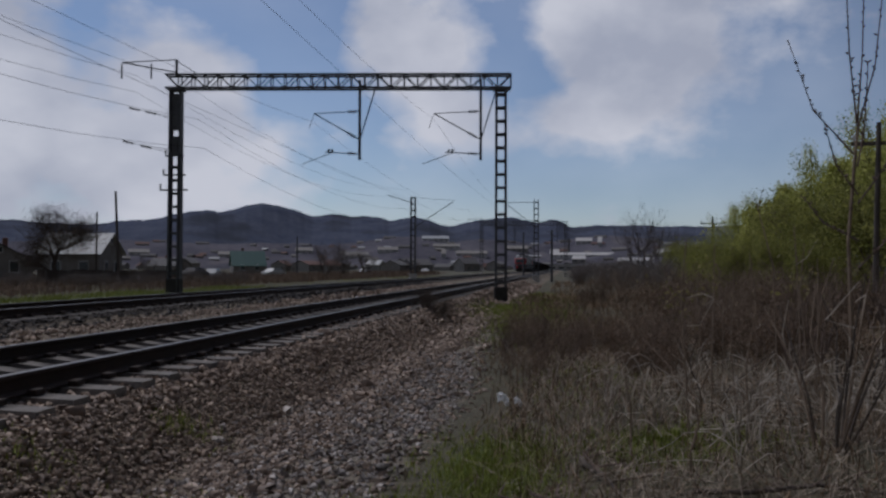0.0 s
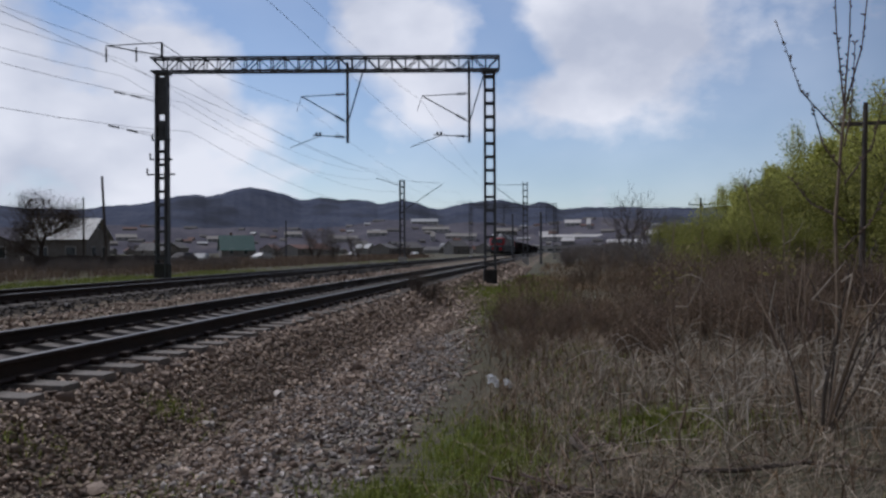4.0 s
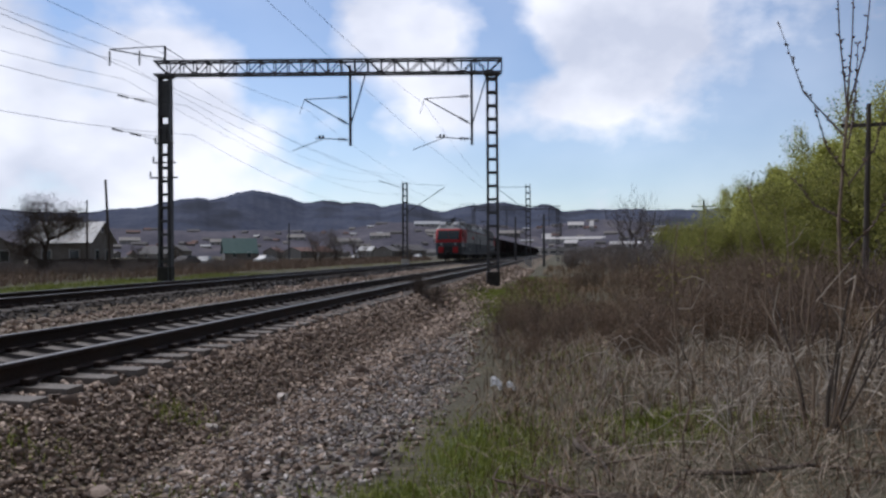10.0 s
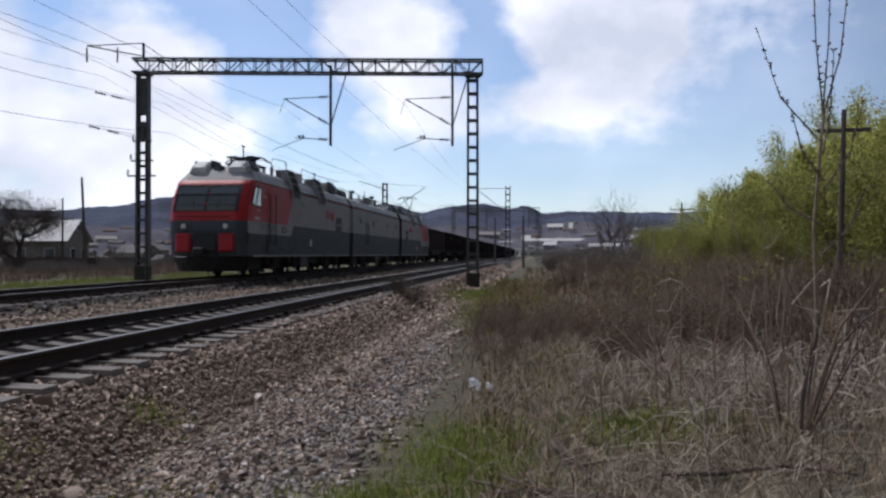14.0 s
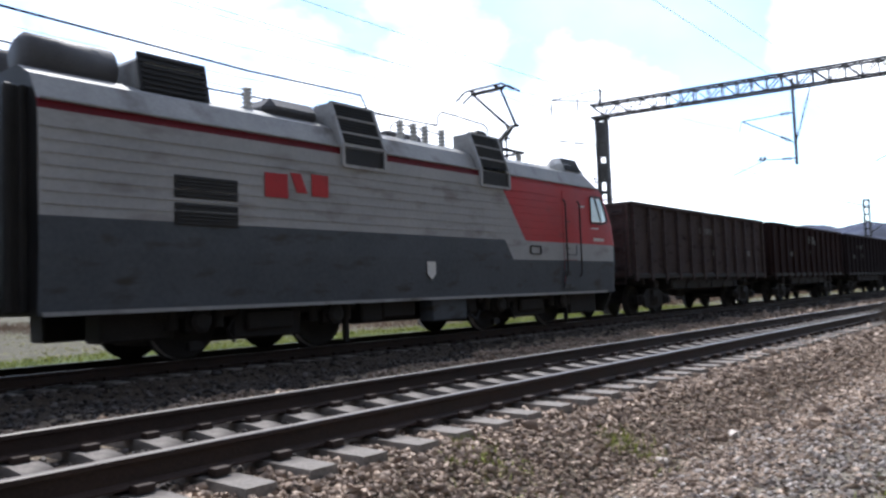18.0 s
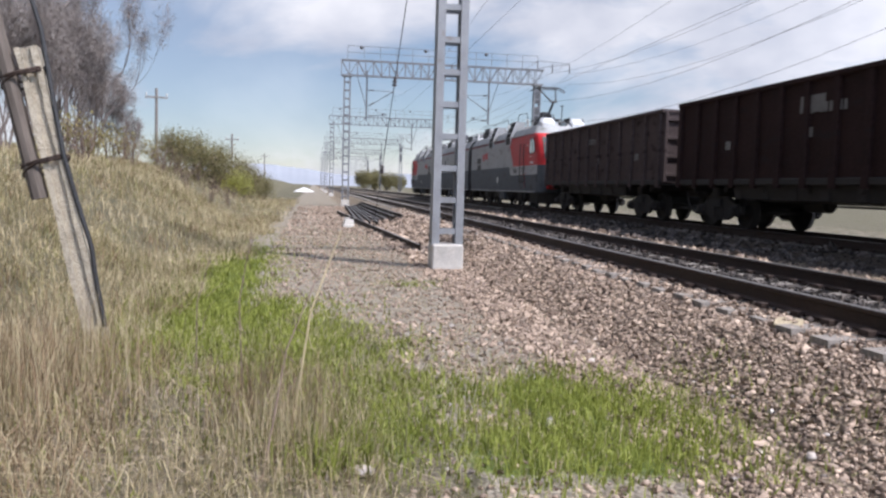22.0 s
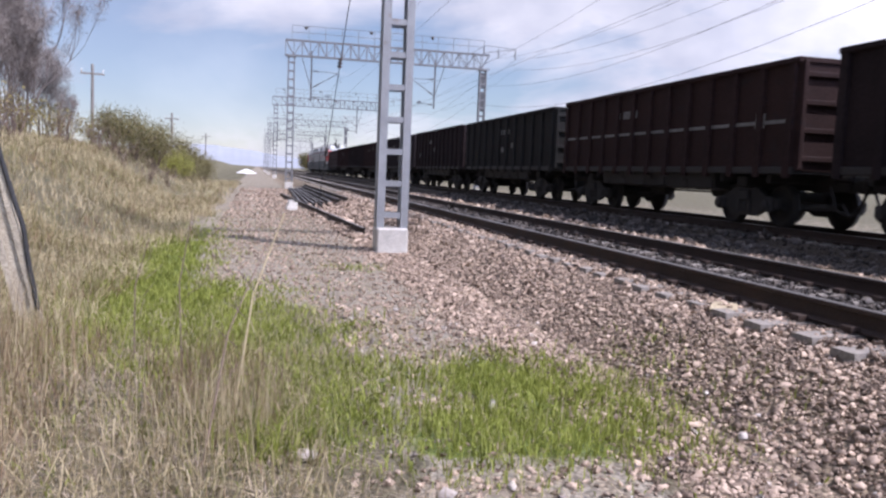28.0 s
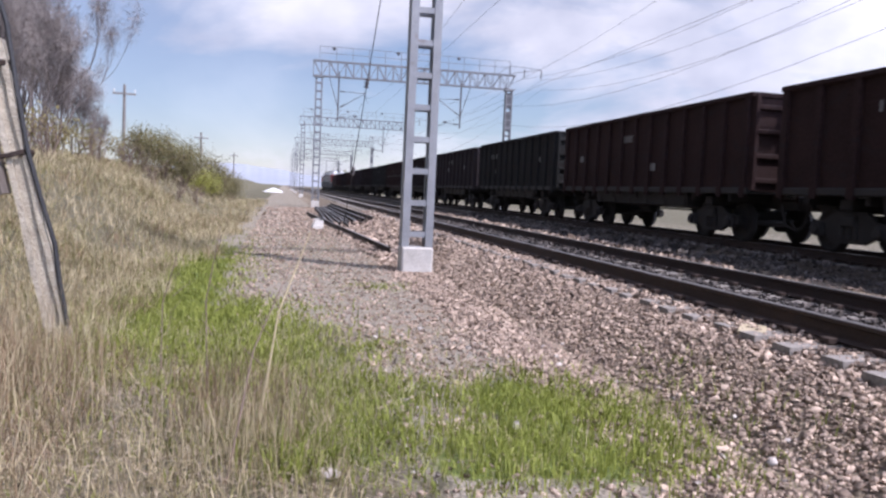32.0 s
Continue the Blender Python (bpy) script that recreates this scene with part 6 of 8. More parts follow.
def louvre(P, y, w=1.3):
    """A black slatted air intake let into the shoulder of the roof on both sides."""
    for s in (-1, 1):
        g = G()
        lo, mid, hi = (s * 1.555, 3.38), (s * 1.555, 3.78), (s * 1.24, 4.64)
        for (x0, z0), (x1, z1) in ((lo, mid), (mid, hi)):
            for q in (-w / 2, w / 2):
                g.bar((x0 + s * 0.02, y + q, z0), (x1 + s * 0.02, y + q, z1), 0.07, 0.07)
            for f in (0.0, 1.0):
                x, z = x0 + (x1 - x0) * f, z0 + (z1 - z0) * f
                g.bar((x + s * 0.02, y - w / 2, z), (x + s * 0.02, y + w / 2, z), 0.06, 0.06)
        for f in (0.3, 0.66):                                   # cross bars
            x, z = mid[0] + (hi[0] - mid[0]) * f, mid[1] + (hi[1] - mid[1]) * f
            g.bar((x + s * 0.045, y - w / 2, z), (x + s * 0.045, y + w / 2, z), 0.035, 0.035)
        P("intake_frame", g, "loco_light")
        g = G()
        for j in range(9):
            f = (j + 0.5) / 9
            g.bar((lo[0] + s * 0.012, y - w / 2, lo[1] + (mid[1] - lo[1]) * f), (lo[0] + s * 0.012, y + w / 2, lo[1] + (mid[1] - lo[1]) * f), 0.02, 0.03)
        for j in range(14):
            f = (j + 0.5) / 14
            x, z = mid[0] + (hi[0] - mid[0]) * f, mid[1] + (hi[1] - mid[1]) * f
            g.bar((x + s * 0.03, y - w / 2, z), (x + s * 0.03, y + w / 2, z), 0.03, 0.025)
        P("slat", g, "black", "black intake slats")
        g = G()
        g.add([(lo[0] + s * 0.004, y - w / 2, lo[1]), (lo[0] + s * 0.004, y + w / 2, lo[1]), (mid[0] + s * 0.004, y + w / 2, mid[1]), (mid[0] + s * 0.004, y - w / 2, mid[1]),
               (hi[0], y + w / 2, hi[1]), (hi[0], y - w / 2, hi[1]), (s * 0.8, y + w / 2, hi[1]), (s * 0.8, y - w / 2, hi[1]), (s * 0.8, y + w / 2, 4.1), (s * 0.8, y - w / 2, 4.1), (s * 1.2, y + w / 2, 4.0), (s * 1.2, y - w / 2, 4.0)],
              [(0, 1, 2, 3), (3, 2, 4, 5), (5, 4, 6, 7), (7, 6, 8, 9)])
        g.add([(mid[0], y - w / 2, mid[1]), (hi[0], y - w / 2, hi[1]), (s * 0.8, y - w / 2, hi[1]), (s * 0.8, y - w / 2, 3.7)], [(0, 1, 2, 3)])
        g.add([(mid[0], y + w / 2, mid[1]), (hi[0], y + w / 2, hi[1]), (s * 0.8, y + w / 2, hi[1]), (s * 0.8, y + w / 2, 3.7)], [(0, 1, 2, 3)])
        P("intake_box", g, "loco_roof")
        g = G()
        g.plate([(lo[0] + s * 0.005, y - w / 2, lo[1]), (lo[0] + s * 0.005, y + w / 2, lo[1]), (mid[0] + s * 0.005, y + w / 2, mid[1]), (mid[0] + s * 0.005, y - w / 2, mid[1])], (s, 0, 0), 0.004)
        g.plate([(mid[0] + s * 0.003, y - w / 2, mid[1]), (mid[0] + s * 0.003, y + w / 2, mid[1]), (hi[0] + s * 0.003, y + w / 2, hi[1]), (hi[0] + s * 0.003, y - w / 2, hi[1])], (s, 0, 0.4), 0.006)
        P("intake_opening", g, "black")


def coupler(g, y, s):
    g.box(0, y + s * 0.3, 0.98, 0.22, 0.6, 0.22, c=0.03).box(0.06, y + s * 0.62, 0.98, 0.42, 0.22, 0.32, c=0.06)
    for o in (-0.55, 0.55):
        g.tube(((o, y + s * 0.05, 0.95), (o, y + s * 0.3, 0.45), (o * 0.9, y + s * 0.62, 0.35), (o * 0.8, y + s * 0.9, 0.6)), 0.035)


def side_plate(g, s, y0, y1, z0, z1, out=0.0, th=0.012, mi=0):
    x = s * (1.553 + out)
    g.plate([(x, y0, z0), (x, y1, z0), (x, y1, z1), (x, y0, z1)], (s, 0, 0), th, mi)


def loco_section(kind, label):
    """kind: 'lead' (cab towards -y), 'mid' (no cab), 'tail' (cab towards +y). Its leading end is at y = 0."""
    cab = kind != "mid"
    root = thing("locomotive_section", label, "locomotive", "locomotive sections")
    # built with the cab at y = 0 going to +y; the tail section is turned round
    turn = pose(0, 16.90, 0, 0, 0, 180) if kind == "tail" else pose(0, 0, 0)
    end = CAB_LENGTH if cab else 16.1

    def P(name, g, mats, label="", smooth=False):
        ob = part(name, g, mats, root, label, turn @ pose(0, 0, 0.26) if name in ON_ROOF else turn, smooth)
        return ob

    P("body", loco_shell(cab), None)
    g = G()                                                   # pressed ribs along the sides
    for s in (-1, 1):
        for i in range(7):
            z = 2.32 + i * 0.175
            y0 = 4.90 + (z - 2.15) * 0.76 if cab else 0.4
            g.bar((s * 1.556, y0, z), (s * 1.556, end - 0.05, z), 0.016, 0.03)
        if cab:
            for i in range(7):
                z = 2.32 + i * 0.175
                g.bar((s * 1.556, 3.02, z), (s * 1.556, 4.72 + (z - 2.15) * 0.76, z), 0.012, 0.025, mi=1)
    P("side_rib", g, ["loco_light", "loco_red"])
    for s in (-1, 1):
        g = G()
        g.bar((s * 1.545, 0.9 if cab else 0.1, 3.74), (s * 1.545, end - 0.05, 3.74), 0.06, 0.03)
        P("rain_gutter", g, "loco_roof")
        g = G()
        g.bar((s * 1.53, 0.6 if cab else 0.1, 0.82), (s * 1.53, end - 0.05, 0.82), 0.05, 0.06)
        P("sill_strip", g, "loco_roof")
    if cab:
        for s in (-1, 1):
            g = G()
            g.plate([(s * 1.556, 1.38, 2.78), (s * 1.556, 0.78, 2.78), (s * 1.538, 0.46, 2.86), (s * 1.545, 0.80, 3.46), (s * 1.556, 1.38, 3.46)], (s, 0, 0), 0.012)
            P("cab_side_window", g, "cab_glass", "pale glazed cab side window")
            g = G()
            ring = [(1.41, 2.74), (0.76, 2.74), (0.43, 2.83), (0.50, 2.98), (0.77, 3.48), (0.84, 3.50), (1.36, 3.50), (1.41, 3.46)]
            for (a, b), (c, d) in zip(ring, ring[1:] + ring[:1]):
                g.bar((s * 1.562, a, b), (s * 1.562, c, d), 0.03, 0.035)
            g.bar((s * 1.566, 1.16, 3.46), (s * 1.566, 0.84, 2.80), 0.03, 0.05)
            P("window_frame", g, "black")
            g = G(); side_plate(g, s, 2.24, 2.94, 0.98, 3.52, 0.0, 0.010)
            P("cab_door", g, "loco_red")
            g = G(); side_plate(g, s, 2.24, 2.94, 1.70, 2.15, 0.006, 0.008); P("door_band", g, "loco_light")
            g = G(); side_plate(g, s, 2.24, 2.94, 0.98, 1.69, 0.006, 0.008); P("door_foot", g, "loco_dark")
            g = G()
            for q in (2.21, 2.96):
                g.tube(((s * 1.60, q, 1.25), (s * 1.66, q, 1.35), (s * 1.66, q, 3.2), (s * 1.60, q, 3.3)), 0.024, 6)
            P("handrail", g, "black", "black vertical handrail beside the cab door")
            for z in (1.0, 1.34):
                g = G(); side_plate(g, s, 2.68, 3.0, z - 0.06, z + 0.06, 0.012, 0.01); P("foot_hole", g, "black", "black foothold below the door")
            g = G()
            g.tube(((s * 1.57, 2.3, 2.1), (s * 1.6, 2.35, 1.83), (s * 1.6, 2.8, 1.83), (s * 1.57, 2.88, 2.1)), 0.012)
            g.box(s * 1.58, 2.78, 2.0, 0.03, 0.16, 0.03).box(s * 1.58, 2.74, 2.72, 0.03, 0.18, 0.03)
            P("door_grip", g, "black")
            g = G()
            ring = [(4.10, 1.86), (4.15, 1.83), (4.53, 1.83), (4.58, 1.86), (4.58, 2.00), (4.53, 2.03), (4.15, 2.03), (4.10, 2.00)]
            for (a, b), (c, d2) in zip(ring, ring[1:] + ring[:1]):
                g.bar((s * 1.565, a, b), (s * 1.565, c, d2), 0.03, 0.03)
            P("name_plate", g, "black", "empty dark plate frame on the side")
            bars = [(q - w / 2 + j * w / 5, q - w / 2 + (j + 0.75) * w / 5, z - hgt / 2, z + hgt / 2) for q, z, w, hgt in ((1.92, 3.18, 0.34, 0.045), (1.22, 2.60, 0.42, 0.03)) for j in range(5)]
            bars += [(0.72 + j * 0.085, 0.775 + j * 0.085, 2.24, 2.33) for j in range(7)]
            for bar in bars:                                  # small unreadable lettering
                g = G(); side_plate(g, s, *bar, 0.0, 0.006)
                P("lettering", g, "white", "small white lettering bar")
        # front: windscreen, lamps, lower red panels, visor
        zs = ((2.52, -0.28), (2.70, -0.24), (3.13, -0.02), (3.48, 0.23))
        g = G()
        for (z0, y0), (z1, y1) in zip(zs, zs[1:]):
            g.plate([(-1.27, y0 - 0.004, z0 - 0.06), (1.27, y0 - 0.004, z0 - 0.06), (1.27, y1 - 0.004, z1 + 0.05), (-1.27, y1 - 0.004, z1 + 0.05)], (0, -1, 0.5), 0.006)
        P("windscreen_surround", g, "black", "black painted band round the windscreen")
        for s in (-1, 1):
            g = G()
            for (z0, y0), (z1, y1) in zip(zs, zs[1:]):
                g.plate([(s * 0.05, y0 - 0.012, z0), (s * 1.15, y0 - 0.012, z0), (s * 1.15, y1 - 0.012, z1), (s * 0.05, y1 - 0.012, z1)], (0, -1, 0.5), 0.012)
            P("windscreen", g, "glass", "large dark windscreen pane")
        for s in (-1, 1):
            g = G(); g.box(s * 0.84, -0.35, 1.32, 0.62, 0.16, 0.70, c=0.07)
            P("front_panel", g, "loco_red", "red lower front panel")
        g = G(); g.box(0, -0.33, 1.32, 0.9, 0.08, 0.7, c=0.02)
        P("front_recess", g, "black")
        g = G()
        for s in (-1, 1):
            g.lathe((s * 0.82, -0.33, 1.93), (0, -1, 0), ((0, 0.10), (0.06, 0.10), (0.07, 0.07)), 14)
            P("headlamp", g, "white", "round headlamp")
            g = G()
        g.lathe((0, 1.30, 4.16), (0, -1, 0), ((0, 0.23), (0.30, 0.23), (0.32, 0.19)), 18)
        P("lamp_housing", g, "black", "round black housing of the top headlamp")
        g = G()
        g.lathe((0, 0.985, 4.16), (0, -1, 0), ((0, 0.15), (0.03, 0.15), (0.05, 0.09)), 14)
        P("headlamp", g, "glass", "round top headlamp")
        g = G()
        for s in (-1, 1):
            g.tube(((s * 0.45, -0.31, 2.6), (s * 0.55, -0.16, 2.95)), 0.012)
        g.tube(((-1.0, -0.41, 2.3), (1.0, -0.41, 2.3)), 0.018).tube(((-1.1, -0.46, 1.75), (1.1, -0.46, 1.75)), 0.02)
        for s in (-1, 1):
            g.tube(((s * 1.48, 0.1, 1.3), (s * 1.56, 0.0, 1.35), (s * 1.56, 0.0, 1.7), (s * 1.48, 0.1, 1.75)), 0.018)
        P("wiper", g, "black")
        for s in (-1, 1):                                     # rounded air-conditioning pods over the cab
            g = G()
            sec = ((0.85, 0.02, 0.30), (1.0, 0.20, 0.34), (1.3, 0.36, 0.38), (2.15, 0.40, 0.38), (2.5, 0.28, 0.36), (2.75, 0.03, 0.30))
            vs = []
            for y, hh, w in sec:
                vs += [(s * 0.75 - w, y, 3.80), (s * 0.75 - w, y, 3.96 + hh * 0.5), (s * 0.75 - w * 0.7, y, 4.00 + hh * 0.82), (s * 0.75 + w * 0.7, y, 4.00 + hh * 0.82), (s * 0.75 + w * 1.1, y, 3.96 + hh * 0.45), (s * 0.75 + w * 1.3, y, 3.80)]
            if s < 0:
                vs = [(-1.5 - x, y, z) for x, y, z in vs]
            n = 6
            g.add(vs, [(i * n + j, i * n + j + 1, (i + 1) * n + j + 1, (i + 1) * n + j) for i in range(5) for j in range(5)] + [tuple(range(6)), tuple(range(30, 36))])
            P("cab_roof_fairing", g, "pod_white", "pale rounded air-conditioning pod on the cab roof")
            g = G()
            for j in range(6):
                g.bar((s * (1.235 - 0.028 * j), 1.3, 3.99 + j * 0.055), (s * (1.235 - 0.028 * j), 2.1, 3.99 + j * 0.055), 0.03, 0.03)
            g.plate([(s * 1.235, 1.28, 3.95), (s * 1.235, 2.12, 3.95), (s * 1.07, 2.12, 4.32), (s * 1.07, 1.28, 4.32)], (s, 0, 0.4), 0.012)
            P("fairing_grille", g, "black")
            g = G()
            g.plate([(s * 0.36, 1.15, 3.98), (s * 0.36, 2.25, 3.98), (s * 0.42, 2.2, 4.34), (s * 0.42, 1.2, 4.34)], (-s, 0, 0.2), 0.02)
            P("fairing_grille", g, "black")
        g, n = G(), 12                                        # rounded apron bowed forward at its middle
        vs = []
        for i in range(n + 1):
            x = -1.42 + 2.84 * i / n
            y = -0.40 + 0.50 * abs(x / 1.42) ** 3
            vs += [(x * 0.90, y + 0.16, 0.24), (x, y, 0.76), (x, y + 0.10, 0.78), (x * 0.90, y + 0.26, 0.24)]
        g.add(vs, [(i * 4 + j, i * 4 + 4 + j, i * 4 + 4 + (j + 1) % 4, i * 4 + (j + 1) % 4) for i in range(n) for j in range(4)] + [(0, 1, 2, 3), (4 * n + 3, 4 * n + 2, 4 * n + 1, 4 * n)])
        P("snow_plough", g, "grime", "dark steel track clearer")
        louvre_at = (6.01, 10.39)
    else:
        louvre_at = ()
    for q in louvre_at:
        louvre(P, q, 1.14)
    if cab:
        pantograph(P, 4.0, kind == "tail", -1)
    g = G()
    for q in ((5.05, 6.95, 7.55, 7.95, 8.4, 9.4, 12.5) if cab else (2.5, 5.0, 9.5, 13.0, 15.5)):
        for x in (0.75, -0.75):
            g = G()
            roof_insulator(g, x, q, 4.0, 0.5)
            P("roof_insulator", g, "white_insulator", "ribbed pale roof insulator")
    g = G()
    for s in (-1, 1):
        pts = [(s * 0.75, 5.05, 4.5), (s * 0.75, 5.1, 4.78), (s * 0.75, 5.25, 4.86), (s * 0.75, 6.9, 4.92), (s * 0.75, 7.05, 4.80), (s * 0.75, 7.1, 4.56), (s * 0.75, 9.4, 4.54), (s * 0.75, 9.6, 4.85), (s * 0.75, 12.5, 4.80), (s * 0.75, 17.0, 4.90)]
        g.tube(pts if cab else [(s * 0.75, -0.3, 4.55), (s * 0.75, 5.0, 4.52), (s * 0.75, 9.5, 4.52), (s * 0.75, 16.8, 4.55)], 0.02, 5)
    g.tube(((0.5, 7.9, 4.0), (0.5, 7.9, 5.0)), 0.02, 5)
    if cab:
        g.tube(((0.4, 2.55, 4.0), (0.4, 2.55, 5.05)), 0.028, 5).bar((0.4, 2.36, 5.05), (0.4, 2.74, 5.05), 0.05).tube(((0.4, 13.1, 4.0), (0.4, 13.1, 5.0)), 0.028, 5).bar((0.4, 12.9, 4.98), (0.4, 13.3, 4.98), 0.05)
    P("roof_busbar", g, "black")
    g = G()
    if cab:
        for q in (7.3, 8.0, 8.35):
            g = G(); g.lathe((0.45, q, 4.0), (0, 0, 1), ((0, 0.12), (0.42, 0.12), (0.48, 0.07)), 10)
            P("roof_canister", g, "steel_dark")
        for x in (-0.52, 0.52):                               # two long tanks at the coupled end
            g = G(); g.lathe((x, 14.95, 4.30), (0, 1, 0), ((0, 0.24), (0.08, 0.36), (1.35, 0.36), (1.45, 0.24)), 18)
            P("air_tank", g, "steel_dark", "dark roof air tank", True)
        for x in (-0.62, 0.62):                               # cooler box with a dark slanting grille on either flank
            g = G()
            sg = 1 if x > 0 else -1
            g.plate([(sg * 1.12, 13.55, 3.95), (sg * 1.12, 14.8, 3.95), (sg * 0.98, 14.8, 4.60), (sg * 0.98, 13.55, 4.60)], (sg, 0, 0.25), 0.03)
            for j in range(7):
                z = 4.0 + j * 0.09
                g.bar((sg * (1.16 - 0.021 * j), 13.6, z), (sg * (1.16 - 0.021 * j), 14.75, z), 0.03, 0.03)
            P("roof_grille", g, "black", "black slanting roof grille")
        g = G(); g.box(0, 14.18, 4.25, 2.1, 1.22, 0.62, c=0.10)
        P("roof_box", g, "loco_roof", "pale cooler box on the roof")
        g = G(); g.box(0, 11.65, 4.12, 2.2, 1.3, 0.42, c=0.18)
        P("roof_box", g, "steel_dark", "dark rounded roof hood")
        g = G(); g.lathe((0.3, 3.1, 4.05), (0, 0, 1), ((0, 0.24), (0.1, 0.30), (0.14, 0.26), (0.17, 0.1)), 14)
        P("roof_disc", g, "steel_dark", "flat dark aerial disc")
        for q, hh, r in ((7.35, 0.46, 0.13), (7.75, 0.38, 0.10), (8.15, 0.46, 0.14), (8.65, 0.52, 0.17), (9.15, 0.52, 0.17)):
            g = G(); g.lathe((0.75, q, 4.0), (0, 0, 1), ((0, r), (hh, r), (hh + 0.05, r * 0.6)), 12)
            P("roof_canister", g, "white_insulator" if r > 0.12 else "steel_dark", "pale capacitor can on the roof" if r > 0.12 else "")
        g = G(); g.box(-0.3, 8.0, 4.15, 0.5, 1.2, 0.3, c=0.05)
    else:
        for q in (1.6, 11.2):
            g = G(); g.lathe((0, q, 4.35), (0, 1, 0), ((0, 0.28), (0.08, 0.36), (1.7, 0.36), (1.8, 0.28)), 18)
            P("air_tank", g, "steel_dark", "dark roof air tank", True)
        for q, ln2 in ((5.4, 2.2), (14.4, 2.2)):              # broad hoods with louvred flanks
            g = G(); g.box(0, q, 4.22, 2.3, ln2, 0.62, c=0.2)
            P("roof_hood", g, "loco_roof", "dirty grey roof hood")
            for sg in (-1, 1):
                g = G(); g.plate([(sg * 1.16, q - ln2 * 0.4, 4.0), (sg * 1.16, q + ln2 * 0.4, 4.0), (sg * 1.10, q + ln2 * 0.4, 4.38), (sg * 1.10, q - ln2 * 0.4, 4.38)], (sg, 0, 0.15), 0.02)
                P("roof_grille", g, "black", "black roof grille")
        for x, q, hh in ((0.6, 3.6, 0.75), (0.6, 9.9, 0.85), (0.7, 10.4, 0.6), (-0.5, 13.0, 0.7)):
            g = G(); g.lathe((x, q, 4.05), (0, 0, 1), ((0, 0.09), (hh, 0.07), (hh + 0.02, 0.2), (hh + 0.12, 0.2), (hh + 0.17, 0.08)), 12)
            P("roof_vent", g, "steel_dark", "dark mushroom vent on the roof")
        g = G(); g.box(0, 7.8, 4.2, 1.5, 2.0, 0.34, c=0.1)
    P("roof_equipment", g, "steel_dark", "dark roof tanks and switchgear", True)
    for s in (-1, 1):
        if cab:
            for j, z in enumerate((2.10, 2.53)):              # square side grilles
                g = G()
                for q in range(6):
                    g.bar((s * 1.57, 13.36, z + 0.04 + q * 0.055), (s * 1.57, 14.52, z + 0.04 + q * 0.055), 0.02, 0.03)
                side_plate(g, s, 13.36, 14.52, z, z + 0.35, 0.0, 0.006)
                P("side_grille", g, "black", "black louvred side grille")
            for a, b, z0, z1, lean in ((11.35, 11.75, 2.74, 3.14, 0.0), (11.86, 12.1, 2.78, 3.12, 0.14), (12.3, 12.8, 2.66, 3.08, 0.0)):   # mark drawn as plain red blocks
                g = G()
                x = s * 1.562
                g.plate([(x, a, z0), (x, b, z0), (x, b + lean, z1), (x, a + lean, z1)], (s, 0, 0), 0.012)
                P("side_mark", g, "loco_red", "plain red block of the side mark")
            g = G()
            x = s * 1.553
            g.plate([(x, 8.31, 1.60), (x, 8.59, 1.60), (x, 8.59, 1.34), (x, 8.45, 1.22), (x, 8.31, 1.34)], (s, 0, 0), 0.006)
            P("shield_mark", g, "white", "small white shield-shaped mark")
        else:
            for q in (2.0, 6.0, 11.0, 14.5):
                g = G(); g.lathe((s * 1.55, q, 2.95), (s, 0, 0), ((0, 0.17), (0.02, 0.17), (0.025, 0.12)), 16)
                P("porthole", g, "black")
            g = G()
            for q in (3.2, 3.9):
                g.tube(((s * 1.6, q, 1.5), (s * 1.66, q, 1.6), (s * 1.66, q, 2.8), (s * 1.6, q, 2.9)), 0.024)
            P("handrail", g, "black")
    g = G()                                                   # underfloor boxes and pipes
    g.box(0, 8.2, 0.92, 2.5, 15.6, 0.24, c=0.03)
    for q, w, hh in ((6.9, 0.7, 0.4), (9.2, 1.0, 0.38), (10.0, 0.6, 0.45)):
        g.box(0.95, q, 0.8 - hh / 2 + 0.05, 0.7, w, hh, c=0.04).box(-0.95, q, 0.8 - hh / 2 + 0.05, 0.7, w, hh, c=0.04)
    for s in (-1, 1):
        g.box(s * 1.0, 1.5, 0.56, 0.5, 1.5, 0.6, c=0.04).box(s * 1.1, 4.2, 0.5, 0.2, 1.5, 0.45, c=0.04).box(s * 1.1, 12.5, 0.5, 0.2, 1.5, 0.45, c=0.04).box(s * 0.9, 14.9, 0.6, 0.5, 1.2, 0.5, c=0.04)
    for q in (4.2, 12.5):                                     # traction motors and gear cases
        g.box(0, q, 0.55, 1.2, 3.9, 0.62, c=0.08)
    g.box(0, 8.3, 0.62, 1.6, 3.4, 0.5, c=0.05)
    P("underframe", g, "grime")
    for s in (-1, 1):
        g = G()
        g.box(s * 1.25, 7.73, 0.57, 0.4, 1.2, 0.46, c=0.03)
        P("battery_box", g, "loco_dark", "grey underfloor box")
        g = G()
        g.tube(((s * 1.3, 7.0, 0.8), (s * 1.35, 6.9, 0.4), (s * 1.3, 6.6, 0.3), (s * 1.25, 6.4, 0.5)), 0.03)
        P("hose", g, "black")
    for q, s in ((-0.40 if cab else 0.0, -1), (end, 1)):
        g = G(); coupler(g, q, s); P("coupler", g, "grime")
    g = G()                                                   # concertina between the sections
    for e in ((end,) if cab else (0.0, end)):
        sgn = 1 if e > 1 else -1
        for j in range(3):
            g = G(); g.box(0, e + sgn * (0.055 + j * 0.1), 2.4, 2.5 - 0.1 * (j % 2), 0.11, 3.1, c=0.02)
            P("gangway", g, "black")
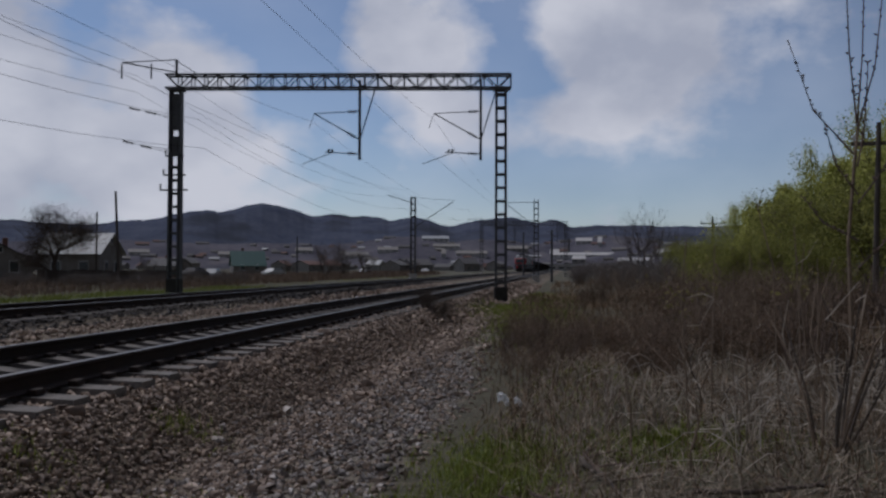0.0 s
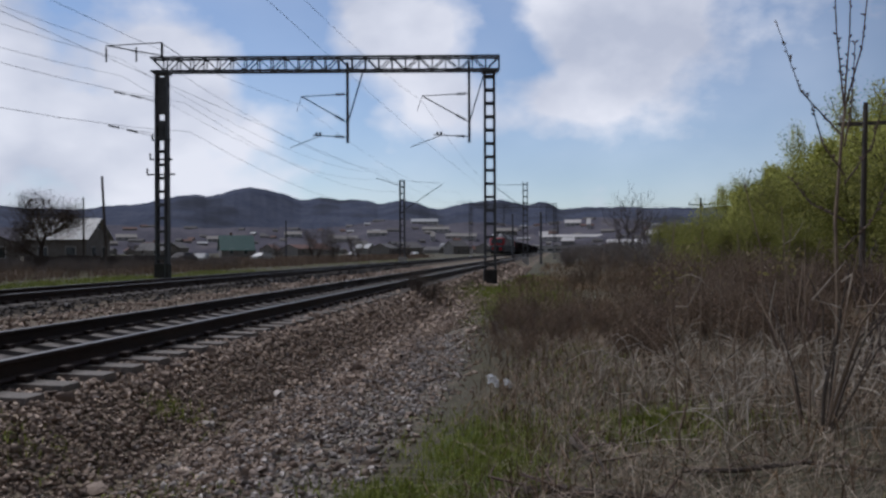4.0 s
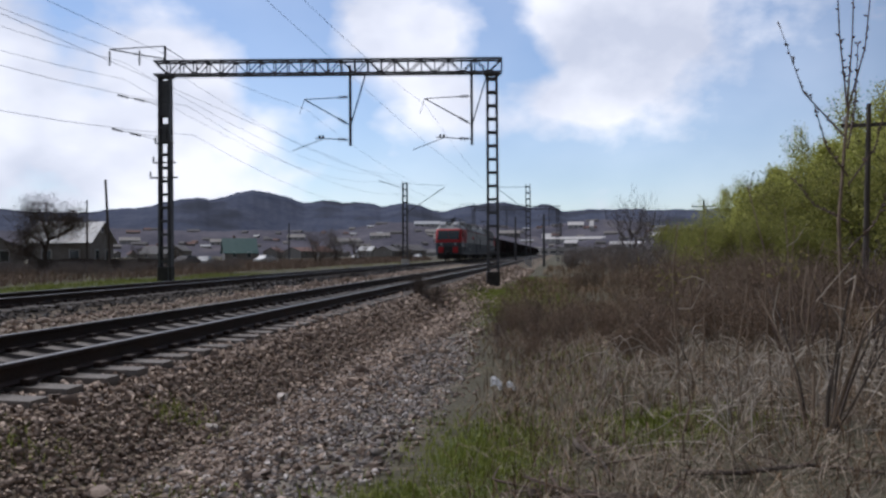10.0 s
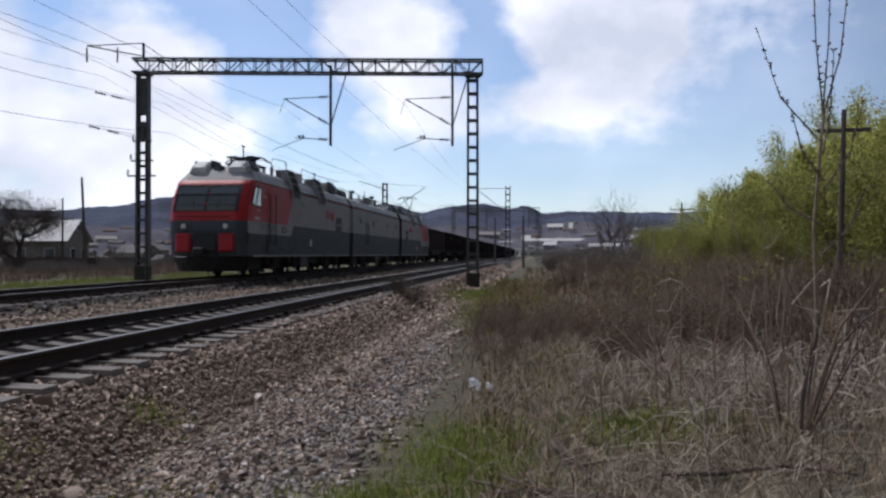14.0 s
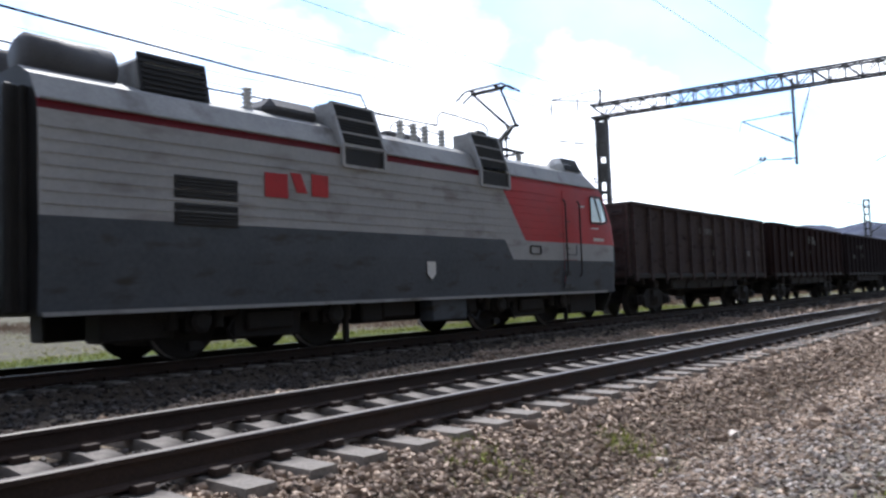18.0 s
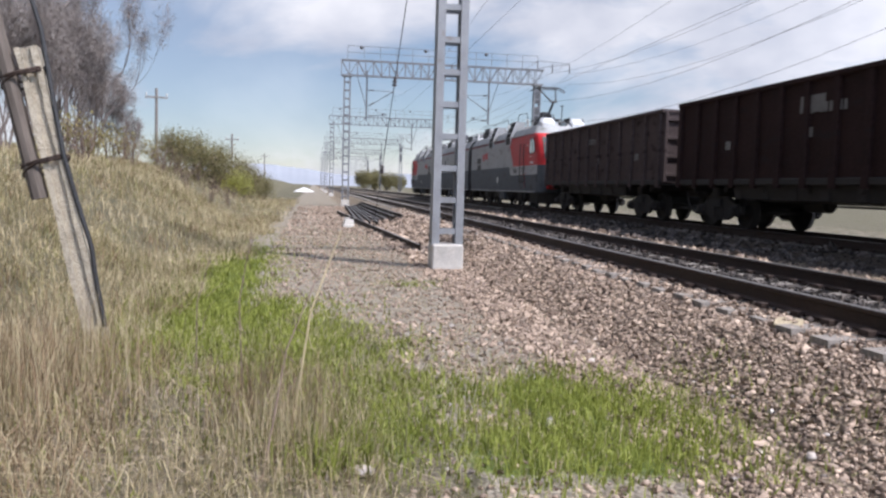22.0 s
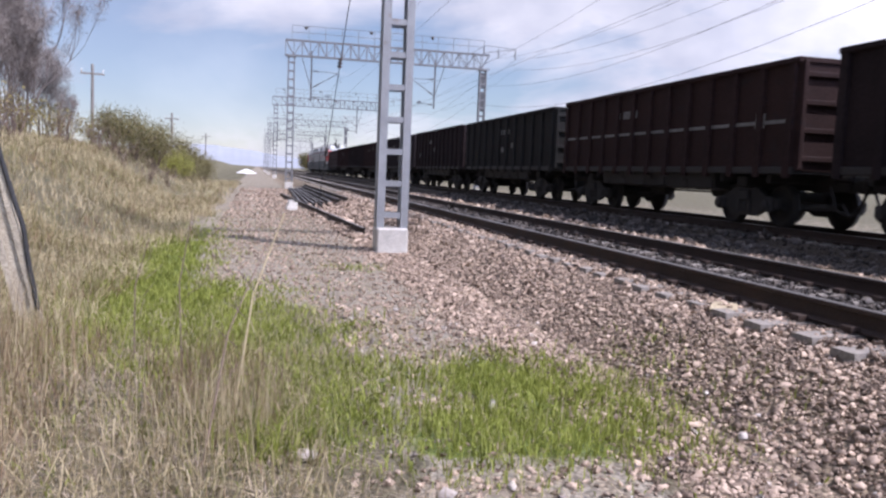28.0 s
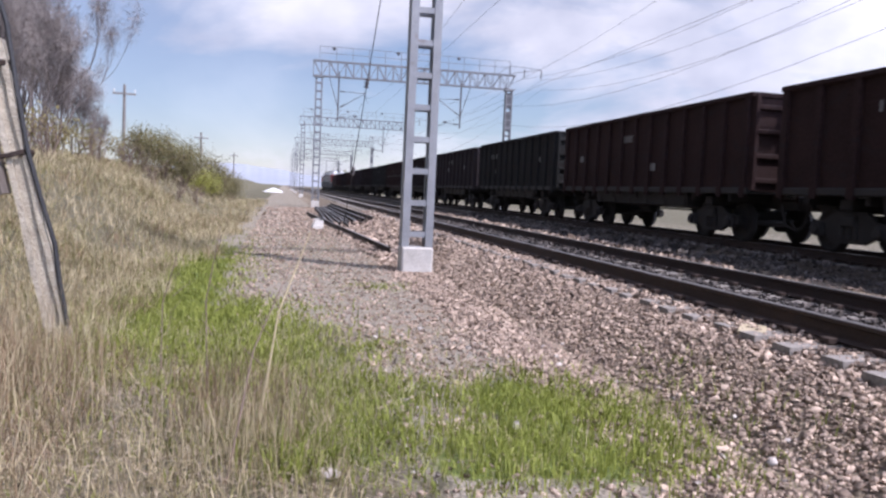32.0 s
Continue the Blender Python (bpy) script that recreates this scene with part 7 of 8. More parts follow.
    for q in (4.2, 12.5):
        loco_bogie(root, q if kind != "tail" else 16.90 - q)
    return root


LOCO = [(loco_section("lead", "grey and red electric locomotive section with a leading cab"), -0.45),
        (loco_section("mid", "grey electric locomotive booster section without a cab"), SECTION),
        (loco_section("tail", "grey electric locomotive section with a red rear cab and raised pantograph"), 2 * SECTION - 0.1)]


# ---- open wagons ----
WAGON_PAINTS = {
    "brown": ((0.018, 0.010, 0.010), (0.046, 0.027, 0.026)), "dark": ((0.012, 0.009, 0.010), (0.033, 0.023, 0.025)),
    "green": ((0.012, 0.0125, 0.0125), (0.032, 0.032, 0.032)), "grey": ((0.016, 0.013, 0.015), (0.042, 0.034, 0.037)),
    # Haze and flare on the first wagon are put into this paler paint.
    "faded": ((0.045, 0.034, 0.034), (0.105, 0.082, 0.082))}
for k, (a, b) in WAGON_PAINTS.items():
    M["wagon_" + k] = mat("wagon_" + k, a, b, 0.85, spec=0.12, scale=0.8, fine=16, bump=0.2, stains=((0.027, 0.020, 0.021), 1.5, 0.56, (1, 1, 2.5)))
M["wagon_mark"] = mat("wagon_mark", (0.09, 0.088, 0.085), (0.22, 0.215, 0.21), 0.8, scale=3, fine=30, bump=0.1)


def car_bogie_mesh():
    g = G()
    for s in (-1, 1):
        x = s * 1.04
        g.plate([(x, -1.2, 0.42), (x, -1.2, 0.62), (x, -0.75, 0.68), (x, -0.45, 0.86), (x, 0.45, 0.86), (x, 0.75, 0.68), (x, 1.2, 0.62), (x, 1.2, 0.42), (x, 0.8, 0.40), (x, 0.4, 0.22), (x, -0.4, 0.22), (x, -0.8, 0.40)], (s, 0, 0), 0.12)
        for q in (-0.925, 0.925):
            g.box(x + s * 0.08, q, 0.48, 0.26, 0.34, 0.30, c=0.05)
            g.lathe((x + s * 0.2, q, 0.475), (s, 0, 0), ((0, 0.12), (0.06, 0.12), (0.08, 0.07)), 10)
        for q in (-0.2, 0.0, 0.2):
            g.lathe((x + s * 0.1, q, 0.30), (0, 0, 1), ((0, 0.075), (0.3, 0.075)), 8)
    g.box(0, 0, 0.68, 2.5, 0.42, 0.26, c=0.04)
    for q in (-0.925, 0.925):
        for s in (-1, 1):
            g.box(s * 0.8, q * 0.45, 0.5, 0.1, 0.1, 0.35)
    return g.mesh("bogie", "grime")


CAR_BOGIE = car_bogie_mesh()
WAGON = {}


def wagon_meshes(ribs, h_top):
    if (ribs, h_top) in WAGON:
        return WAGON[(ribs, h_top)]
    ln, z0, w = 12.7, 1.25, 1.42
    out = {}
    sheets = {}
    for nm, s in (("side_wall", 1), ("side_wall_b", -1)):
        g = G(); g.box(s * w, 0, (z0 + h_top) / 2, 0.05, ln, h_top - z0, c=0.008); sheets[nm] = g
    out["walls"] = sheets
    ends = {}
    for nm, s in (("end_wall", 1), ("end_wall_b", -1)):
        g = G()
        g.box(0, s * ln / 2, (z0 + h_top) / 2, 2 * w, 0.05, h_top - z0, c=0.008)
        ends[nm] = g
    g = G(); g.box(0, 0, 0, 2 * w - 0.1, 0.10, 0.12, c=0.02); out["end_beam"] = g
    g = G(); g.box(0, 0, (z0 + h_top) / 2, 0.12, 0.12, h_top - z0, c=0.02); out["corner_post"] = g
    out["ends"] = ends
    g = G()
    g.plate([(0, -0.10, z0 - 0.15), (0, 0.10, z0 - 0.15), (0, 0.085, h_top - 0.06), (0, -0.085, h_top - 0.06)], (1, 0, 0), 0.10)
    out["rib"] = g
    g = G()
    for s in (-1, 1):
        g.box(s * (w + 0.035), 0, h_top, 0.16, ln + 0.1, 0.13, c=0.025)
        g.box(0, s * ln / 2, h_top, 2 * w, 0.13, 0.12, c=0.02)
    out["top_rail"] = g
    g = G()
    for s in (-1, 1):
        g.box(s * (w + 0.03), 0, z0, 0.12, ln, 0.16, c=0.02)
    g.box(0, 0, z0 - 0.02, 2 * w, ln, 0.08, c=0.01).box(0, 0, 1.0, 0.42, ln + 0.4, 0.34, c=0.03)
    for s in (-1, 1):
        for j in range(7):
            y = -ln / 2 + (j + 0.5) * ln / 7
            g.box(s * 0.75, y, 1.08, 1.25, 0.14, 0.2, c=0.02)
    for y in (-4.33, 4.33):
        g.box(0, y, 1.0, 2.6, 0.36, 0.24, c=0.03)
    out["underframe"] = g
    g = G()
    for s in (-1, 1):                                        # bottom doors' latches, brake cylinder and reservoir
        for j in range(6):
            y = -3.0 + j * 1.2
            g.box(s * 1.3, y, 0.98, 0.10, 0.35, 0.35, c=0.03)
    g.lathe((0.5, -1.2, 0.72), (0, 1, 0), ((0, 0.1), (0.05, 0.18), (0.8, 0.18), (0.85, 0.1)), 12)
    g.lathe((-0.5, 0.4, 0.72), (0, 1, 0), ((0, 0.1), (0.05, 0.17), (0.5, 0.17), (0.55, 0.1)), 12)
    g.tube(((0.1, -4, 0.7), (0.1, 4, 0.7)), 0.03)
    out["brake_gear"] = g
    g = G()                                                   # hopper floor between the bogies
    g.plate([(-1.36, -3.25, 1.20), (-1.30, -3.25, 0.82), (-0.25, -3.25, 0.74), (0.25, -3.25, 0.74), (1.30, -3.25, 0.82), (1.36, -3.25, 1.20)], (0, 1, 0), 6.5)
    out["floor_gear"] = g
    for nm, s in (("coupler", -1), ("coupler_b", 1)):
        g = G(); coupler(g, s * ln / 2, s); out[nm] = g
    for nm, s, e in (("ladder", 1, -1), ("ladder_b", -1, 1)):
        g = G()
        for x in (0.86, 1.26):
            g.bar((s * x, e * (ln / 2 + 0.14), 1.0), (s * x, e * (ln / 2 + 0.14), h_top - 0.1), 0.03)
        for j in range(8):
            z = 1.05 + j * (h_top - 1.2) / 7.5
            g.bar((s * 0.86, e * (ln / 2 + 0.14), z), (s * 1.26, e * (ln / 2 + 0.14), z), 0.03)
        out[nm] = g
    WAGON[(ribs, h_top)] = out
    return out


MESHED = {}


def shared(key, g, material):
    if (key, material) not in MESHED:
        MESHED[(key, material)] = g.mesh(key[0], material)
    return MESHED[(key, material)]


def wagon(i, rng):
    paint = "faded" if i == 0 else ("brown", "brown", "dark", "brown", "grey", "dark", "green", "brown", "dark", "grey", "green", "brown")[i % 12]
    ribs, top = (13, 3.53) if i % 3 else (12, 3.50)
    words = {"brown": "rust-brown steel open goods wagon with upright side ribs", "dark": "sooty dark steel open goods wagon with upright side ribs",
             "green": "faded green-grey steel open goods wagon with side ribs", "grey": "weathered grey steel open goods wagon with patchy paint", "faded": "faded dusty brown steel open goods wagon behind the locomotive"}[paint]
    root = thing("open_wagon", words, "railway wagon", "wagons of the train")
    ms = wagon_meshes(ribs, top)
    mt = "wagon_" + paint
    K = (ribs, top)
    for nm in ("side_wall", "side_wall_b"):
        part("side_wall", shared((nm, *K), ms["walls"][nm], mt), None, root)
    for nm in ("end_wall", "end_wall_b"):
        part("end_wall", shared((nm, *K), ms["ends"][nm], mt), None, root)
    beam, post = shared(("end_beam", *K), ms["end_beam"], mt), shared(("corner_post", *K), ms["corner_post"], mt)
    for s in (-1, 1):
        for j in range(4):
            part("end_beam", beam, None, root, at=pose(0, s * 6.41, 1.5 + j * 0.58))
        for x in (-1.37, 1.37):
            part("corner_post", post, None, root, at=pose(x, s * 6.4, 0))
    rib = shared(("rib", *K), ms["rib"], mt)
    for s in (-1, 1):
        for j in range(ribs):
            y = -6.2 + j * 12.4 / (ribs - 1)
            part("side_rib", rib, None, root, at=pose(s * 1.44, y, 0, 0, 0, 0 if s > 0 else 180))
    part("top_rail", shared(("top_rail", *K), ms["top_rail"], mt), None, root)
    part("underframe", shared(("underframe", *K), ms["underframe"], "grime"), None, root)
    part("brake_gear", shared(("brake_gear", *K), ms["brake_gear"], "grime"), None, root)
    part("floor_gear", shared(("floor_gear", *K), ms["floor_gear"], "grime"), None, root)
    for nm in ("coupler", "coupler_b"):
        part("coupler", shared((nm, *K), ms[nm], "grime"), None, root)
    for nm in ("ladder", "ladder_b"):
        part("ladder", shared((nm, *K), ms[nm], mt), None, root)
    for y in (-4.33, 4.33):
        bo = part("bogie", CAR_BOGIE, None, root, at=pose(0, y, 0))
        for q in (-0.925, 0.925):
            w = part("wheelset", CAR_WHEEL, None, bo, at=pose(0, q, 0.475))
            if i < 3:
                WHEELS.append((w, q, 0.475))
    g = G()                                                   # stencilled marks as plain bars
    a = rng.uniform(-4, 3)
    for j in range(8):
        if j != 1:
            g.plate([(1.475, a + j * 0.16, 2.75), (1.475, a + j * 0.16 + 0.1, 2.75), (1.475, a + j * 0.16 + 0.1, 2.97), (1.475, a + j * 0.16, 2.97)], (1, 0, 0), 0.004)
    for q in (rng.uniform(-5.5, 5), rng.uniform(-5.5, 5)):
        z = rng.uniform(1.6, 2.4)
        g.plate([(1.475, q, z), (1.475, q + 0.35, z), (1.475, q + 0.35, z + 0.22), (1.475, q, z + 0.22)], (1, 0, 0), 0.004)
    part("stencil_mark", g, "wagon_mark", root, "pale worn stencil bars")
    if i == 7:                                                # a pale line of old paint along the side
        g = G(); g.plate([(1.4745, -6.2, 2.25), (1.4745, 6.2, 2.25), (1.4745, 6.2, 2.33), (1.4745, -6.2, 2.33)], (1, 0, 0), 0.004)
        part("paint_band", g, "wagon_mark", root, "worn pale paint line")
    if i in (1, 3):
        g = G(); g.plate([(1.4745, -0.3, 2.78), (1.4745, 0.6, 2.78), (1.4745, 0.6, 3.16), (1.4745, -0.3, 3.16)], (1, 0, 0), 0.004)
        part("faded_panel", g, "wagon_mark", root, "faded pale painted panel")
    return root


_rng = random.Random(11)
WAGONS = [(wagon(i, _rng), 51.5 + COUPLED * (i + 0.5)) for i in range(24)]


def motions():
    """The train passes along the farther track."""
    for ob, u in LOCO + WAGONS:
        walk(ob, [(t, pose(FAR_X, f + u, 0)) for t, f in TRAIN])
    ts, fs = [a for a, b in TRAIN], [b for a, b in TRAIN]
    frames = np.arange(0, 32.0001, 1 / FPS)
    run = np.interp(frames, ts, fs)
    for w, q, r in WHEELS:
        walk(w, [(t, pose(0, q, r, math.degrees((fs[0] - s) / r) % 360.0)) for t, s in zip(frames, run)])


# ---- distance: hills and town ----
# Distance haze is put into these three base colours as blue and paleness.
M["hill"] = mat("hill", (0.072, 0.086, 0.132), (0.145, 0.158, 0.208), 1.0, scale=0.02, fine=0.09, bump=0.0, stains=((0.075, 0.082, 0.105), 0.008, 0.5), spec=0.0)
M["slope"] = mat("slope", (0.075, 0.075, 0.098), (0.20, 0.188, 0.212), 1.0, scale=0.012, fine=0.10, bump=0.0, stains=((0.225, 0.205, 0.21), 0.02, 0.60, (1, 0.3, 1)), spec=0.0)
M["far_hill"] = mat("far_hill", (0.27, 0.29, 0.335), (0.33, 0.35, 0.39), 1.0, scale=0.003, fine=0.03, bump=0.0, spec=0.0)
# crests ahead: degrees to the left of +y, degrees high, half width
CRESTS = ((21.1, 4.40, 4.0), (25.5, 3.85, 3.2), (16.5, 3.95, 2.6), (28.5, 3.3, 3.4), (33, 2.92, 5.0), (40, 3.02, 7.0), (14.3, 3.87, 2.6), (11.0, 3.72, 2.0), (4.2, 3.57, 3.2), (17.8, 3.12, 2.6), (0.8, 3.52, 1.1), (-3.5, 3.17, 4.0), (-10, 2.82, 6.0), (-20, 2.82, 7.0), (-32, 2.62, 9.0), (52, 2.62, 8), (70, 3.02, 12))


def ridge(name, dist, crests, label, material, az0, az1, rough, base=0.35):
    azs = np.linspace(az0, az1, int((az1 - az0) * 8))
    el = np.full(len(azs), base)
    for c, h, w in crests:
        el = np.maximum(el, base + (h - base) * np.exp(-((azs - c) / w) ** 2))
    k = np.hanning(9) / np.hanning(9).sum()
    el = np.convolve(np.pad(el, 4, "edge"), k, "valid")
    el = el + rough * (np.sin(2.1 * azs) + 0.6 * np.sin(5.3 * azs + 1) + 0.5 * np.sin(11.7 * azs + 2))
    rings = []
    for f, zf in ((0.72, 0.0), (0.80, 0.28), (0.88, 0.62), (0.95, 0.88), (1.0, 1.0), (1.15, 0.6)):
        d = dist * f
        z = dist * np.tan(np.radians(np.maximum(el, 0.02))) * zf
        wob = 1 + 0.03 * np.sin(0.35 * azs + 9 * f)
        rings.append(np.stack([-d * wob * np.sin(np.radians(azs)), d * wob * np.cos(np.radians(azs)), z - 3.0 * (zf == 0)], -1))
    v = np.concatenate(rings)
    n = len(azs)
    i, j = np.meshgrid(np.arange(n - 1), np.arange(len(rings) - 1))
    a = (j * n + i).ravel()
    f = np.stack([a, a + 1, a + n + 1, a + n], 1)
    ob = soup(name, v, f, material, label, "hills", "structure")
    ob.data.polygons.foreach_set("use_smooth", [True] * len(f))


# gentle built-up slope below the wooded crests
SLOPES = ((-14, 2.1, 6.0), (-3.0, 2.45, 4.5), (5.5, 2.05, 4.0), (11.5, 2.35, 4.0), (20, 1.75, 5.0), (31, 1.9, 6.0), (45, 1.6, 9.0))


def slope_spot(az, el=None, k=None):
    """A place on the slope's face, by its share k of the way to the crest or by its height in degrees over the eye."""
    top = max(1.5 + (h - 1.5) * math.exp(-((az - c) / w) ** 2) for c, h, w in SLOPES)

    def at(q):
        d = 1300 * q * (1 + 0.03 * math.sin(0.35 * az + 9 * q))
        return d, 1300 * math.tan(radians(top)) * float(np.interp(q, (0.72, 0.80, 0.88, 0.95, 1.0), (0.0, 0.28, 0.62, 0.88, 1.0)))
    if k is None:
        k = min((0.72 + 0.28 * i / 80 for i in range(81)), key=lambda q: abs(math.degrees(math.atan2(at(q)[1], at(q)[0])) - el))
    d, z = at(k)
    return (*polar(az, d), z)


ridge("hills", 2100, CRESTS, "dark wooded hills beyond the town, blue-grey with haze in their colour", "hill", -48, 84, 0.03, 2.85)
ridge("foothills", 1300, SLOPES, "grey-brown slope of gardens and bare trees below the hills, haze put into its colour", "slope", -48, 84, 0.02, 1.5)
ridge("backdrop_hills_rear", 3000, ((172, 1.0, 6), (184, 1.3, 7), (196, 1.1, 8), (160, 0.7, 8)), "hills on the horizon behind, made faint and blue by painted haze", "far_hill", 140, 225, 0.02, 0.3)

M["house_wall"] = mat("house_wall", (0.20, 0.185, 0.17), (0.38, 0.355, 0.33), 0.9, scale=1, fine=12, bump=0.2, stains=((0.22, 0.19, 0.17), 0.8, 0.56))
M["pale_wall"] = mat("pale_wall", (0.50, 0.48, 0.46), (0.72, 0.70, 0.68), 0.9, scale=0.4, fine=4, bump=0.1)
M["tin_roof"] = mat("tin_roof", (0.36, 0.37, 0.38), (0.54, 0.55, 0.56), 0.6, metal=0.1, scale=0.7, fine=8, bump=0.1, stains=((0.30, 0.25, 0.22), 0.7, 0.6))
M["slate_roof"] = mat("slate_roof", (0.10, 0.095, 0.095), (0.22, 0.21, 0.21), 0.85, scale=1, fine=10, bump=0.3)
M["green_roof"] = mat("green_roof", (0.03, 0.10, 0.09), (0.06, 0.16, 0.145), 0.5, scale=1, fine=10, bump=0.1)
M["rust_roof"] = mat("rust_roof", (0.13, 0.065, 0.05), (0.26, 0.14, 0.11), 0.8, scale=1, fine=10, bump=0.2)
M["fence_wood"] = mat("fence_wood", (0.055, 0.045, 0.040), (0.15, 0.125, 0.11), 0.9, scale=2, fine=20, bump=0.3, stretch=(1, 1, 0.2))
M["pole_grey"] = mat("pole_grey", (0.15, 0.135, 0.125), (0.30, 0.275, 0.255), 0.9, scale=3, fine=25, bump=0.3, stretch=(1, 1, 0.15))
M["wood_pole"] = mat("wood_pole", (0.06, 0.048, 0.04), (0.17, 0.14, 0.12), 0.9, scale=3, fine=25, bump=0.4, stretch=(1, 1, 0.15))


def house(label, x, y, rz, w, l, wall, ridge_h, roof, group="village houses", chimney=True):
    """A gabled house, gable end at -y local."""
    root = thing("house", label, "house", group, at=pose(x, y, -1.3, 0, 0, rz))
    g = G()
    h0 = wall + 0.5
    g.add([(-w / 2, -l / 2, 0), (w / 2, -l / 2, 0), (w / 2, l / 2, 0), (-w / 2, l / 2, 0), (-w / 2, -l / 2, h0), (w / 2, -l / 2, h0), (w / 2, l / 2, h0), (-w / 2, l / 2, h0), (0, -l / 2, h0 + ridge_h), (0, l / 2, h0 + ridge_h)],
          [(0, 1, 5, 8, 4), (1, 2, 6, 5), (2, 3, 7, 9, 6), (3, 0, 4, 7)])
    part("wall", g, "house_wall", root)
    for s in (-1, 1):
        g = G()
        k = ridge_h / (w / 2)
        g.plate([(0, -l / 2 - 0.35, h0 + ridge_h + 0.03), (0, l / 2 + 0.35, h0 + ridge_h + 0.03), (s * (w / 2 + 0.35), l / 2 + 0.35, h0 + 0.03 - 0.35 * k), (s * (w / 2 + 0.35), -l / 2 - 0.35, h0 + 0.03 - 0.35 * k)], (0, 0, 1), 0.08)
        part("roof", g, roof, root)
    for q, z, ww, hh in ((-w * 0.22, 1.1 + 0.5, 0.9, 1.2), (w * 0.22, 1.1 + 0.5, 0.9, 1.2), (0, h0 + ridge_h * 0.45, 0.7, 0.7)):
        g = G(); g.box(q, -l / 2 - 0.01, z + hh / 2, ww, 0.08, hh, c=0.02)
        win = part("window", g, "white", root)
        g = G(); g.box(q, -l / 2 - 0.06, z + hh / 2, ww - 0.16, 0.02, hh - 0.16, c=0.003)
        part("pane", g, "glass", win)
    for s in (-1, 1):
        for q in (-l * 0.25, l * 0.2):
            g = G(); g.box(s * (w / 2 + 0.01), q, 2.2, 0.08, 1.0, 1.2, c=0.02)
            win = part("window", g, "white", root)
            g = G(); g.box(s * (w / 2 + 0.06), q, 2.2, 0.02, 0.84, 1.04, c=0.003)
            part("pane", g, "glass", win)
    if chimney:
        g = G(); g.box(w * 0.12, l * 0.15, h0 + ridge_h + 0.2, 0.5, 0.5, 1.1, c=0.03)
        part("chimney", g, "rust_roof", root)
    return root


def make_town():
    house("white gabled house with a shining sheet-metal roof", *polar(33.0, 88), 98, 5.4, 6.0, 3.1, 1.9, "tin_roof")
    house("low house with a green sheet roof", *polar(22.4, 175), 118, 7.0, 6.5, 2.2, 2.9, "green_roof")
    house("small dark roofed outbuilding", *polar(37.8, 92), 40, 6, 7, 2.3, 1.6, "slate_roof")
    house("grey house among dark trees", *polar(27.6, 230), 80, 7, 9, 2.2, 2.0, "slate_roof")
    rng = random.Random(17)
    roofs = ("slate_roof", "slate_roof", "slate_roof", "tin_roof", "rust_roof", "slate_roof", "rust_roof")
    for i in range(64):
        d = rng.uniform(330, 950)
        az = rng.uniform(-7, 40)
        x, y = polar(az, d)
        if -22 < x < 6:
            continue
        k = rng.choice(roofs)
        w = rng.uniform(6, 10)
        house({"slate_roof": "distant grey house with a dark slate roof", "tin_roof": "distant pale house with a bright metal roof", "rust_roof": "distant house with a rusty brown roof"}[k],
              x, y, rng.uniform(0, 180), w, w * rng.uniform(1.0, 1.8), rng.uniform(2.4, 4), rng.uniform(1.5, 2.8), k, "town houses", chimney=False)
    # long pale sheds at the foot of the hill
    for az, d, ln, hh in ((-1.2, 600, 50, 5), (-3.6, 640, 30, 6), (9.2, 760, 40, 6), (1.8, 700, 30, 6), (-6.5, 680, 40, 5)):
        x, y = polar(az, d)
        root = thing("shed", "long pale industrial shed with a flat roof", "shed", "sheds", at=pose(x, y, -1.3, 0, 0, az + 4))
        g = G(); g.box(0, 0, hh / 2, ln, 18, hh, c=0.1); part("wall", g, "pale_wall", root)
        g = G(); g.box(0, 0, hh + 0.2, ln + 0.8, 18.8, 0.5, c=0.05); part("roof", g, "tin_roof", root)
        for j in range(8):
            g = G(); g.box(-ln / 2 + (j + 0.5) * ln / 8, -9.02, hh * 0.55, ln / 12, 0.1, hh * 0.3, c=0.01); part("window", g, "glass", root)
    # long pale roofs and blocks of the town on the slope: middle, width in degrees, height in degrees, metres high
    for az, wide, el, hh in ((-1.3, 4.2, 0.90, 5), (-4.9, 2.4, 0.50, 5), (-1.0, 0.9, 0.55, 7), (-1.35, 1.1, 1.80, 8), (-2.45, 0.25, 1.60, 13), (0.7, 0.6, 0.90, 9), (9.2, 1.9, 2.00, 7), (8.4, 1.9, 1.45, 6), (8.6, 0.3, 0.85, 9),
                             (6.6, 2.2, 0.95, 6), (12.6, 1.4, 1.2, 6), (-6.9, 1.2, 1.05, 6), (3.4, 1.6, 1.3, 7), (14.9, 1.8, 0.8, 6), (18.5, 1.2, 1.1, 7), (23.6, 1.5, 0.8, 6), (29.5, 1.3, 0.9, 6)):
        x, y, z = slope_spot(az, el)
        ln = math.hypot(x, y) * math.radians(wide)
        root = thing("building", "long pale town building with a light sloping roof" if wide > 0.7 else "tall pale narrow building in the town", "building", "town buildings", at=pose(x, y, z - 3, 0, 0, az + rng.uniform(-4, 4)))
        z0, z1 = 3 + hh * 0.45, 3 + hh * 1.1                  # a roof falling towards the line
        g = G(); g.plate([(-ln / 2, -7, 0), (-ln / 2, 7, 0), (-ln / 2, 7, z1 - 0.4), (-ln / 2, -7, z0 - 0.1)], (1, 0, 0), ln); part("wall", g, "pale_wall" if rng.random() < 0.6 else "house_wall", root)
